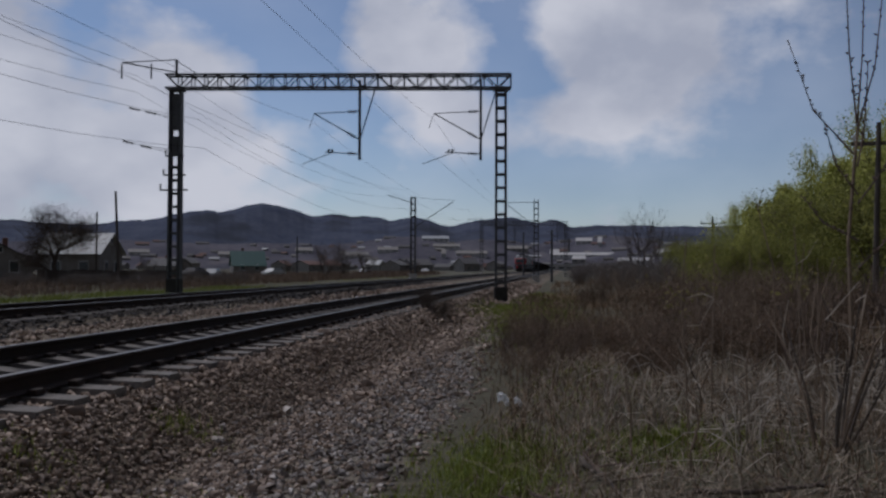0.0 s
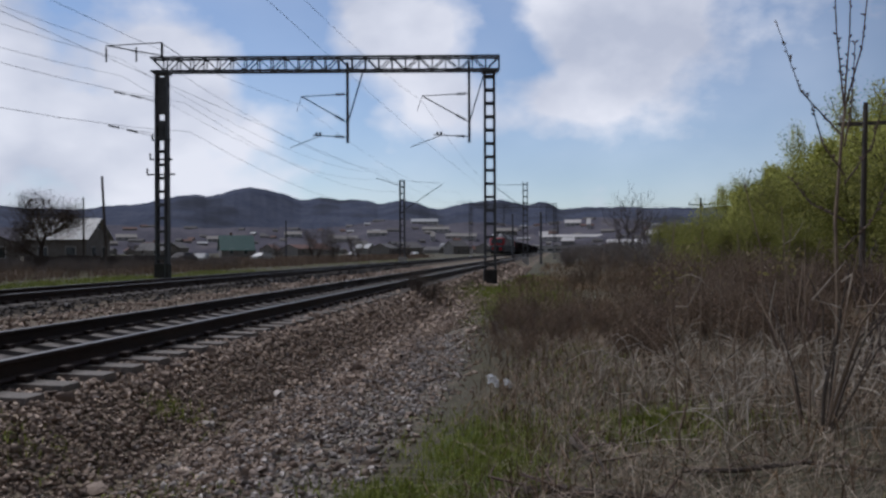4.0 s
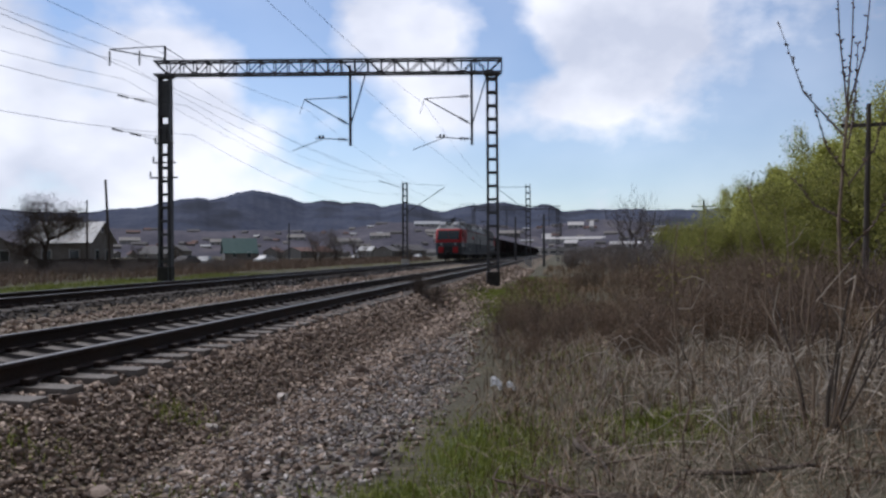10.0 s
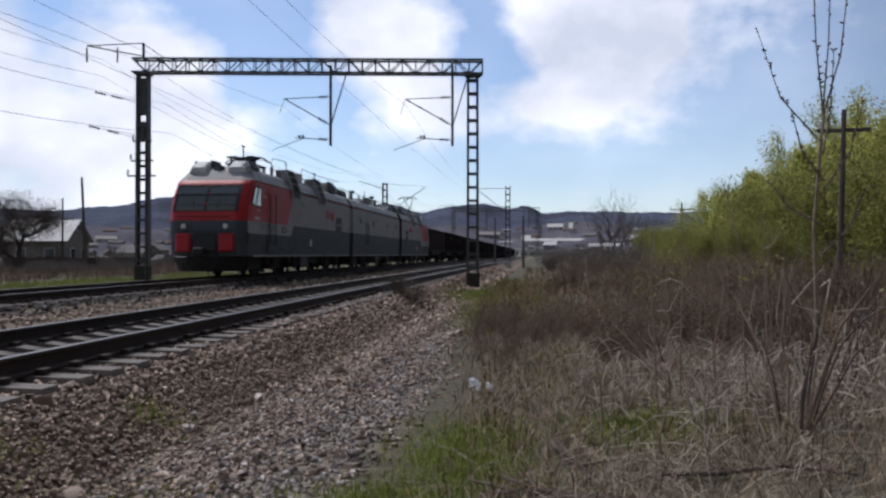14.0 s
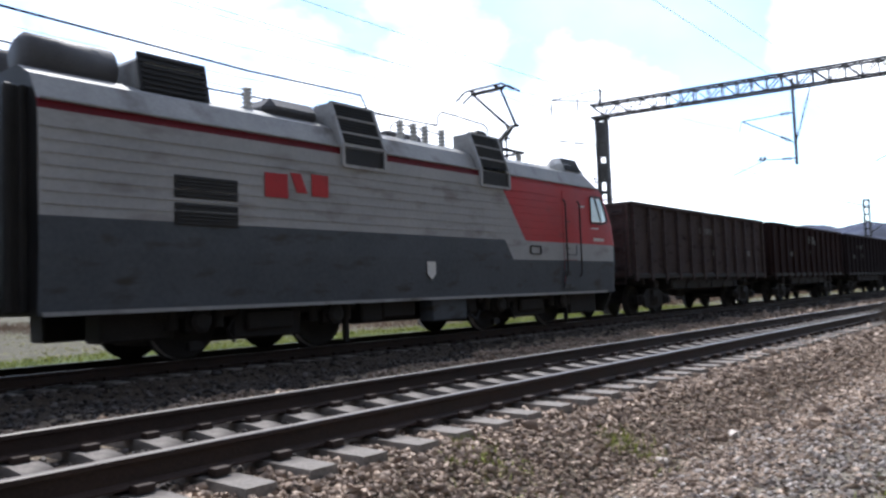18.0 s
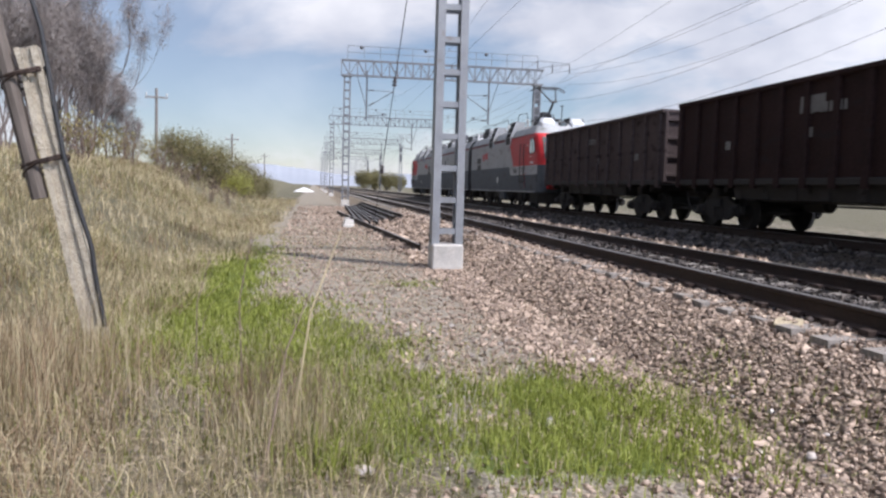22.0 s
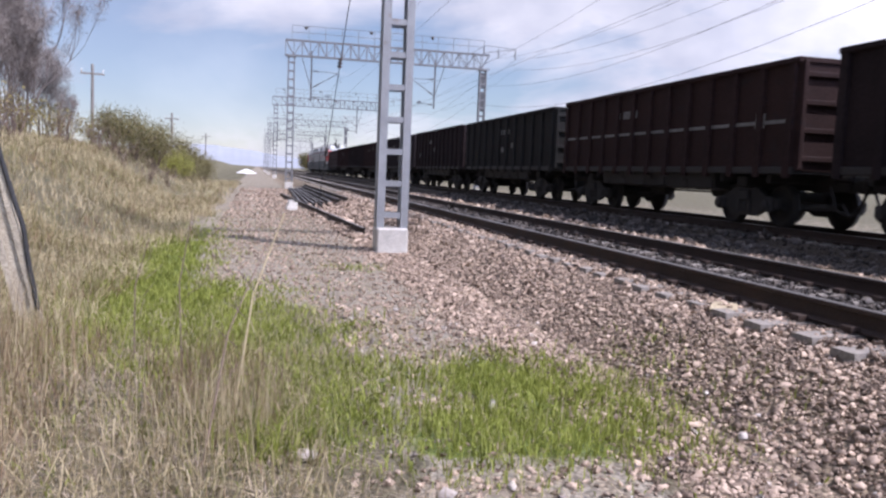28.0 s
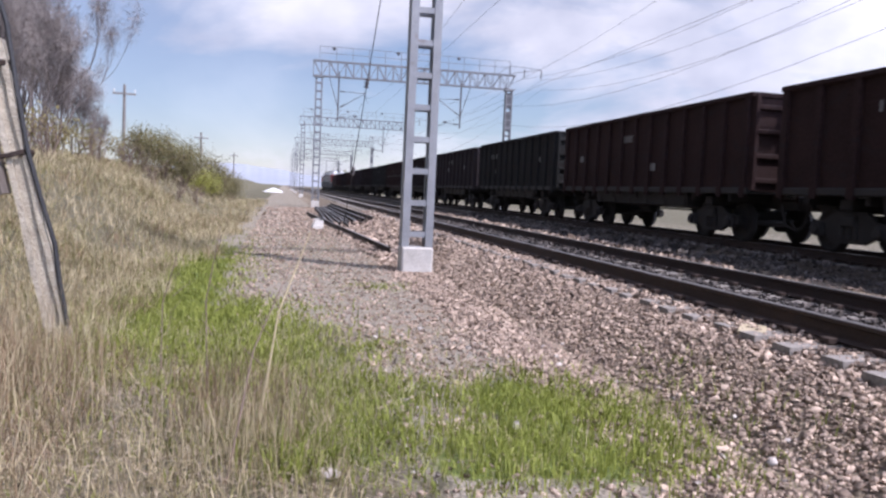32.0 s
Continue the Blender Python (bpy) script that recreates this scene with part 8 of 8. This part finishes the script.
        g = G(); g.plate([(-ln / 2 - 0.5, -8, z0 - 0.2), (ln / 2 + 0.5, -8, z0 - 0.2), (ln / 2 + 0.5, 7.6, z1), (-ln / 2 - 0.5, 7.6, z1)], (0, -0.3, 1), 0.4); part("roof", g, "pale_wall" if az < 1 else "tin_roof" if el > 1.9 else "house_wall", root)
        n = max(2, int(ln / 7))
        for j in range(n):
            g = G(); g.box(-ln / 2 + (j + 0.5) * ln / n, -7.05, 3 + hh * 0.15, ln / n * 0.4, 0.2, hh * 0.18, c=0.01); part("window", g, "glass", root)
    # small buildings scattered over the slope
    me = {}
    for i in range(95):
        az = rng.uniform(-10, 36)
        w = rng.choice((7, 9, 12, 18))
        x, y, z = slope_spot(az, k=0.735 + 0.24 * rng.random())
        root = thing("house", "small building far off on the slope", "house", "hillside buildings", at=pose(x, y, z - 1.0, 0, 0, az + rng.uniform(-25, 25)))
        tone = rng.choice(("house_wall", "slate_roof", "rust_roof", "slate_roof", "tin_roof"))
        if (w, tone) not in me:
            g = G()
            h = w / 2 + 0.4
            g.add([(-h, -4.4, 2.4), (h, -4.4, 2.4), (h, 4.4, 2.4), (-h, 4.4, 2.4), (-h, 0, 4.6), (h, 0, 4.6)], [(0, 1, 5, 4), (2, 3, 4, 5), (1, 2, 5), (3, 0, 4), (3, 2, 1, 0)])
            me[(w, tone)] = (G().box(0, 0, -1.8, w, 8, 8.4, c=0.1).mesh("wall", "house_wall"), g.mesh("roof", tone))
        part("wall", me[(w, tone)][0], None, root)
        part("roof", me[(w, tone)][1], None, root)
    # chimney stack over the roofs
    x, y, z = slope_spot(-0.29, 1.0)
    root = thing("chimney_stack", "slender dark chimney stack among the town roofs", "chimney", at=pose(x, y, z - 1))
    g = G(); g.lathe((0, 0, 0), (0, 0, 1), ((0, 1.8), (22, 1.2), (23, 1.4), (24, 1.4), (24.1, 1.0)), 12); part("shaft", g, "slate_roof", root)
    # boarded fence before the white house
    f = thing("board_fence", "weathered dark board fence along the gardens", "fence")
    me = G().box(0, 0, 0.75, 0.14, 0.03, 1.2, c=0.006).mesh("board", "fence_wood")
    a, b = Vector((*polar(35.5, 76), 0)), Vector((*polar(26.8, 84), 0))
    n = 100
    ang = math.degrees(math.atan2((b - a).y, (b - a).x))
    for i in range(n):
        p = a.lerp(b, i / n)
        part("board", me, None, f, at=pose(p.x, p.y, float(ground_z(p.x, p.y)) + rng.uniform(-0.06, 0.06), 0, rng.uniform(-1.5, 1.5), ang))
    for z in (0.4, 1.3):
        g = G(); g.bar(a + Vector((0, 0.05, z - 1.3)), b + Vector((0, 0.05, z - 1.3)), 0.05, 0.09); part("fence_rail", g, "fence_wood", f)
    # parked cars far off
    for az, d, rz, c in ((20.6, 135, 70, "white"), (24.7, 118, 100, "tin_roof"), (25.9, 112, 80, "slate_roof"), (14.2, 190, 60, "white"), (9.9, 210, 90, "white")):
        x, y = polar(az, d)
        z = float(ground_z(x, y))
        root = thing("car", "small parked car in the field, pale body" if c != "slate_roof" else "small dark parked car in the field", "car", "parked cars", at=pose(x, y, z, 0, 0, rz))
        g = G()
        prof = ((-2.1, 0.35), (-2.1, 0.85), (-1.9, 0.95), (-1.3, 1.0), (-0.7, 1.45), (0.9, 1.47), (1.6, 1.0), (2.05, 0.9), (2.1, 0.35))
        g.add([(p, s * (0.82 if q < 1.1 else 0.66), q) for s in (-1, 1) for p, q in prof], [(i, i + 1, 9 + i + 1, 9 + i) for i in range(8)] + [tuple(range(9))[::-1], tuple(range(9, 18))])
        part("body", g, c, root)
        for s in (-1, 1):
            for q in (-1.3, 1.3):
                g = G(); g.lathe((q, s * 0.72, 0.32), (0, s, 0), ((0, 0.32), (0.18, 0.32), (0.19, 0.2)), 14); part("wheel", g, "black", root)
            g = G(); g.plate([(-1.15, s * 0.77, 1.05), (1.35, s * 0.77, 1.05), (0.85, s * 0.68, 1.4), (-0.65, s * 0.68, 1.4)], (0, s, 0.3), 0.01); part("side_window", g, "glass", root)


make_town()


# ---- posts, masts and wires ----
def pole(label, x, y, h, cross, r=0.11, lean=(0, 0), mat_name="wood_pole", arms=1, group="telegraph poles", rz=0):
    z = float(ground_z(x, y))
    root = thing("telegraph_pole", label, "pole", group, at=pose(x, y, z, lean[0], lean[1], rz))
    g = G(); g.tube(((0, 0, -0.3), (0, 0, h * 0.5), (0, 0, h)), r, 8, r * 0.7); part("shaft", g, mat_name, root)
    for k in range(arms):
        zz = h - 0.55 - 0.6 * k
        if cross:
            g = G(); g.bar((-cross / 2, 0.08, zz), (cross / 2, 0.08, zz), 0.08, 0.10); part("crossarm", g, mat_name, root)
            for q in (-0.45, 0.45):
                g = G(); g.lathe((q * cross, 0.08, zz + 0.05), (0, 0, 1), ((0, 0.02), (0.08, 0.025), (0.1, 0.055), (0.2, 0.04), (0.22, 0.01)), 8)
                part("insulator", g, "white_insulator", root)
    return root


def make_poles():
    pole("dark wooden telegraph pole among the trees", *polar(-19.7, 24), 5.4, 1.3, 0.085, (0, 1.5), rz=-20)
    pole("dark wooden telegraph pole with a crossarm", *polar(-10.0, 72), 5.9, 2.0, 0.12, rz=-10)
    pole("leaning wooden post by the white house", *polar(30.7, 76), 8.3, 0, 0.14, (0, -3))
    pole("thin wooden post by the white house", *polar(32.1, 80), 6.7, 0, 0.10)
    pole("grey pole with a crossarm on the bank", *polar(-169.5, 52), 6.4 - float(ground_z(*polar(-169.5, 52))), 1.3, 0.11, mat_name="pole_grey", rz=12, group="poles behind")
    pole("grey pole with a crossarm farther along the bank", *polar(-174.4, 82), 5.6 - float(ground_z(*polar(-174.4, 82))), 1.3, 0.12, mat_name="pole_grey", rz=8, group="poles behind")
    pole("far grey pole with a crossarm", *polar(-176.6, 130), 5.6 - float(ground_z(*polar(-176.6, 130))), 1.3, 0.12, mat_name="pole_grey", rz=4, group="poles behind")
    pole("wooden telegraph pole across the field", *polar(84.6, 62), 8.6, 1.6, 0.11, rz=80)
    for az, d, h in ((19.0, 140, 7), (2.9, 118, 6.5), (0.9, 96, 6.2)):
        pole("dark slim post beside the line", *polar(az, d), h, 0, 0.16, group="slim posts", mat_name="steel_dark")
    # leaning concrete post bound to a stub
    bx, by = 1.97, -7.85
    z = float(ground_z(bx, by))
    root = thing("leaning_post", "leaning weathered concrete post bound to a dark wooden pole with wire", "post", at=pose(bx, by, z, 2, 12.6, 8))
    rng = random.Random(29)
    n = 16                                                    # two worn flanges with a sunk web between them
    for x0, x1, y0, y1 in ((-0.105, -0.045, -0.07, 0.085), (0.045, 0.105, -0.07, 0.085), (-0.05, 0.05, -0.05, 0.05)):
        vs, g = [], G()
        for i in range(n + 1):
            k = i / n
            worn = lambda: rng.uniform(-0.010, 0.006) * (abs(x0) + abs(x1) > 0.11)
            q = 1 - 0.10 * k
            vs += [(x0 * q + worn(), y0 * q, -0.4 + 3.17 * k), (x1 * q + worn(), y0 * q, -0.4 + 3.17 * k), (x1 * q + worn(), y1 * q, -0.4 + 3.17 * k), (x0 * q + worn(), y1 * q, -0.4 + 3.17 * k)]
        g.add(vs, [(i * 4 + j, i * 4 + (j + 1) % 4, i * 4 + 4 + (j + 1) % 4, i * 4 + 4 + j) for i in range(n) for j in range(4)] + [(3, 2, 1, 0), (4 * n, 4 * n + 1, 4 * n + 2, 4 * n + 3)])
        part("web" if x0 == -0.05 else "flange", g, "old_concrete", root)
    g = G(); g.tube(((0.19, 0.02, 1.42), (0.20, 0.02, 2.6), (0.22, 0.02, 5.2)), 0.075, 9, 0.065); part("wooden_pole", g, "wood_pole", root, "dark weathered wooden pole tied to the post")
    for zz in (1.70, 2.50):
        for j in range(3):
            g = G()
            pts = [(0.075 + 0.205 * math.cos(a), 0.115 * math.sin(a), zz + 0.028 * j + 0.05 * math.sin(a + j) - 0.05 * math.cos(a)) for a in np.linspace(0, 2 * math.pi, 15)]
            g.tube(pts, 0.013, 5)
            part("wire_binding", g, "rust_rail", root, "rusty twisted wire binding")
    g = G(); g.tube(((-0.10, 0.09, 0.15), (-0.115, 0.09, 0.55), (-0.145, 0.09, 0.9), (-0.12, 0.09, 1.3), (-0.10, 0.09, 1.75), (-0.125, 0.08, 2.3), (-0.16, 0.06, 2.9), (-0.13, 0.05, 3.35), (-0.02, 0.04, 3.62), (0.16, 0.04, 3.70)), 0.022, 7)
    part("cable", g, "black", root, "black cable hanging in a loop down the post")


make_poles()


def make_masts():
    """Lattice masts on both sides farther up the line."""
    for az, d, arms in ((10.8, 88, 1), (2.0, 92, -1)):
        x, y = polar(az, d)
        z = float(ground_z(x, y))
        root = thing("lattice_mast", "dark lattice mast with slanting wire arms", "mast", "lattice masts", at=pose(x, y, z))
        top = 0.876 + d * math.tan(radians(5.1 if arms > 0 else 4.9)) - z
        g = G(); lattice_leg(g, 0, 0, 0.4, top, 0.5, 0.5, 0.7); part("leg", g, "steel_dark", root)
        g = G(); g.box(0, 0, 0.25, 0.8, 0.8, 0.9, c=0.04); part("footing", g, "concrete", root)
        g = G()
        if arms > 0:
            g.bar((0, 0, top - 0.7), (-2.9, 0, top + 0.25), 0.07).bar((0.1, 0, top - 3.4), (4.4, 0, top - 0.6), 0.07).bar((0, 0, top - 0.1), (4.6, 0, top - 0.45), 0.03)
        else:
            g.bar((0, 0, top - 0.3), (-3.4, 0, top - 0.3), 0.05).bar((0, 0, top - 3.2), (-3.5, 0, top - 0.4), 0.06).bar((0, 0, top - 2.4), (-4.5, 0, top - 2.3), 0.04)
        part("arm", g, "steel_dark", root)


make_masts()


def wire_run(name, label, pts, sag, r=0.008, group="overhead wires", material="wire"):
    g, line, n = G(), [], 10
    for a, b in zip(pts, pts[1:]):
        a, b = Vector(a), Vector(b)
        line += [a.lerp(b, i / n) - Vector((0, 0, sag * 4 * (i / n) * (1 - i / n))) for i in range(n)]
    g.tube(line + [Vector(pts[-1])], r, 4)
    tagged(new(name, g.mesh(name, material)), label, "wire", group)


def make_wires():
    spans = (150.0, 92.0, 36.0, -15.8, -62.0, -112.0, -162.0, -212.0)
    for x0, nm in ((NEAR_X - 0.3, "near"), (FAR_X + 1.0, "far")):
        zig = [(x0 + (0.3 if i % 2 else -0.3), y, 5.95) for i, y in enumerate(spans)]
        wire_run("contact_wire", "thin contact wire over the %s track" % nm, zig, 0.03, 0.006)
        wire_run("catenary_wire", "sagging messenger wire over the %s track" % nm, [(x, y, z + 1.75) for x, y, z in zig], 1.1, 0.006)
    for o, z, s in ((0.7, 10.1, 1.2), (2.6, 10.2, 1.3), (2.6, 9.4, 1.5), (-0.6, 8.0, 1.5), (-0.9, 6.6, 1.6)):
        wire_run("feeder_wire", "sagging feeder wire beside the tracks", [((-18.0 if y > 0 else -17.4) - o, y, z) for y in spans], s, 0.008)
    # stay from the near leg to the ground with insulators
    z = float(ground_z(-2.4, -24))
    root = thing("stay_wire", "slanting stay wire with insulators beside the portal leg", "stay wire")
    top, foot = Vector((-2.35, -15.9, 9.4)), Vector((-1.95, -26.5, z))
    g = G(); g.tube((top, foot), 0.012, 4); part("wire", g, "wire", root)
    for f in (0.35, 0.55, 0.78):
        p = top.lerp(foot, f)
        g = G(); insulator_string(g, p, p + (foot - top).normalized() * 0.35, 3, 0.07); part("insulator", g, "insulator", root)
    # insulators at the feeders beside the left leg
    for x, y, z in ((-18.9, 34.8, 8.05), (-19.6, 34.6, 8.2), (-19.1, 34.8, 6.45), (-19.9, 34.6, 6.65)):
        g = G(); insulator_string(g, (x, y, z), (x - 0.5, y - 0.1, z + 0.12), 4, 0.07)
        g.bar((x, y, z), (-18.0, 35.0, z - 0.3), 0.02)
        part("feeder_insulator", g, "insulator", PORTAL_AHEAD)
    for z0, z1, w in ((7.3, 9.0, 0.40), (6.2, 7.0, 0.30)):
        g = G(); g.box(-18.0, 35.0, (z0 + z1) / 2, w, 0.30, z1 - z0, c=0.04)
        part("switch_box", g, "steel_dark", PORTAL_AHEAD, "dark switch gear box inside the leg")
    g = G(); g.tube(((-17.75, 34.75, -0.4), (-17.75, 34.75, 6.2)), 0.045, 6)
    part("drive_rod", g, "steel_dark", PORTAL_AHEAD)
    for z, w in ((5.2, 0.6), (4.5, 0.75), (6.1, 0.5)):
        g = G(); g.bar((-18.0 - w, 35.0, z), (-18.0 + w * 0.8, 35.0, z), 0.09, 0.07)
        part("bracket", g, "steel_dark", PORTAL_AHEAD)
        g = G(); insulator_string(g, (-18.0 - w, 35.0, z + 0.05), (-18.0 - w, 35.0, z + 0.3), 3, 0.07)
        part("pin_insulator", g, "insulator", PORTAL_AHEAD)


make_wires()


# ---- loose things by the line ----
def make_loose():
    rng = random.Random(23)
    rail = rail_mesh(1.0)
    # old rails dumped beside the path
    rows = [(-2.62, -19.6, 183.0, 25)] + [(-3.55 + 0.245 * k, -32.0 - 0.9 * ((k * 5) % 4), 180.6 - 0.25 * k, 25) for k in range(8)]
    for k, (x, y, rz, ln) in enumerate(rows):
        z = float(ground_z(x, y)) + 0.19
        ob = new("old_rail", rail)
        ob.matrix_basis = pose(x, y, z, 0, 0, rz) @ Matrix.Diagonal((1, ln, 1, 1))
        tagged(ob, "rusty old rail dumped on the gravel", "rail", "dumped rails")
    for k in range(4):
        g = G(); g.box(0, 0, 0.07, 0.42, 0.22, 0.14, c=0.02)
        ob = new("sleeper_block", g.mesh("sleeper_block", "concrete"))
        ob.matrix_basis = pose(-1.3 - 0.12 * k, -30.5 - 2.2 * k, float(ground_z(-1.3, -30)), 0, 0, rng.uniform(-20, 20))
        tagged(ob, "pale concrete block by the dumped rails", "concrete block", "concrete blocks")
    # broken pale slab at the sleeper ends
    g = G()
    g.plate([(-0.32, -0.12, 0), (0.1, -0.16, 0), (0.34, -0.05, 0), (0.28, 0.12, 0), (-0.2, 0.15, 0)], (0, 0, 1), 0.035)
    ob = new("stone_slab", g.mesh("stone_slab", "sandstone")); ob.matrix_basis = pose(-4.1, -6.3, -0.235, 4, 3, 60) @ Matrix.Diagonal((0.8, 0.8, 1, 1))
    tagged(ob, "pale yellowish broken slab beside the sleepers", "slab")
    # pale stone in the grass
    for x, y, s, lab in ((-0.28, -4.35, 0.09, "pale rough stone lying in the grass"), (-3.0, 4.9, 0.085, "flat grey stone on the gravel")):
        g = G()
        g.lathe((0, 0, -s * 0.4), (0, 0, 1), ((0, s * 0.7), (s * 0.35, s), (s * 0.8, s * 0.8), (s * 1.05, s * 0.35)), 9)
        me = g.mesh("boulder", "pale_stone" if y < 0 else "stone")
        for v in me.vertices:
            v.co *= 1 + 0.25 * noise.noise(v.co * 14)
            v.co.z *= 0.55
        ob = new("boulder", me); ob.matrix_basis = pose(x, y, float(ground_z(x, y)) + 0.02, 8, -6, 30)
        tagged(ob, lab, "stone")
    # scrap of white plastic in the weeds
    g = G()
    n = 7
    vs = [(0.16 * (i / n - 0.5) + 0.02 * math.sin(3 * j), 0.12 * (j / n - 0.5), 0.05 * noise.noise(Vector((i * 0.7, j * 0.7, 2))) + 0.05 * math.sin(0.9 * i)) for j in range(n) for i in range(n)]
    g.add(vs, [(j * n + i, j * n + i + 1, (j + 1) * n + i + 1, (j + 1) * n + i) for j in range(n - 1) for i in range(n - 1)])
    me = g.mesh("litter", "plastic")
    for dx, dz, sc in ((0, 0.16, 1.0), (0.16, 0.13, 0.7)):
        ob = new("plastic_scrap", me); ob.matrix_basis = pose(-0.66 + dx, 8.9, float(ground_z(-0.66, 8.9)) + dz, 50, 10, 20) @ Matrix.Diagonal((sc, sc, sc, 1))
        tagged(ob, "crumpled white plastic scrap caught in the weeds", "litter", "plastic scraps")
    # white sand heap far behind
    g = G()
    g.lathe((0, 0, -0.3), (0, 0, 1), ((0, 3.6), (0.5, 2.8), (1.1, 1.5), (1.55, 0.5), (1.7, 0.1)), 20)
    ob = new("sand_heap", g.mesh("sand_heap", "white")); ob.matrix_basis = pose(2.0, -170, -0.8) @ Matrix.Diagonal((0.75, 0.6, 0.7, 1))
    tagged(ob, "pale heap of sand far along the path", "heap")
    # dark clump on the gravel ahead and a stub at the portal's foot
    k = tree("weed_clump", "dark dry weed clump on the gravel", 71, 0.5, 2, 0.006, 900, 0.03, "bark", 0.6, 9, "bark", 0, 0.1, kids=(2, 3), category="weeds")
    copies(k, [(-3.75, 22.3, 1.4, 0), (-3.5, 21.9, 1.2, 90)])


M["plastic"] = mat("plastic", (0.78, 0.78, 0.78), (0.88, 0.88, 0.88), 0.5, scale=5, fine=40, bump=0.05, trans=0.6)
M["sandstone"] = mat("sandstone", (0.33, 0.27, 0.17), (0.50, 0.42, 0.29), 0.9, scale=3, fine=30, bump=0.4)
make_loose()


motions()
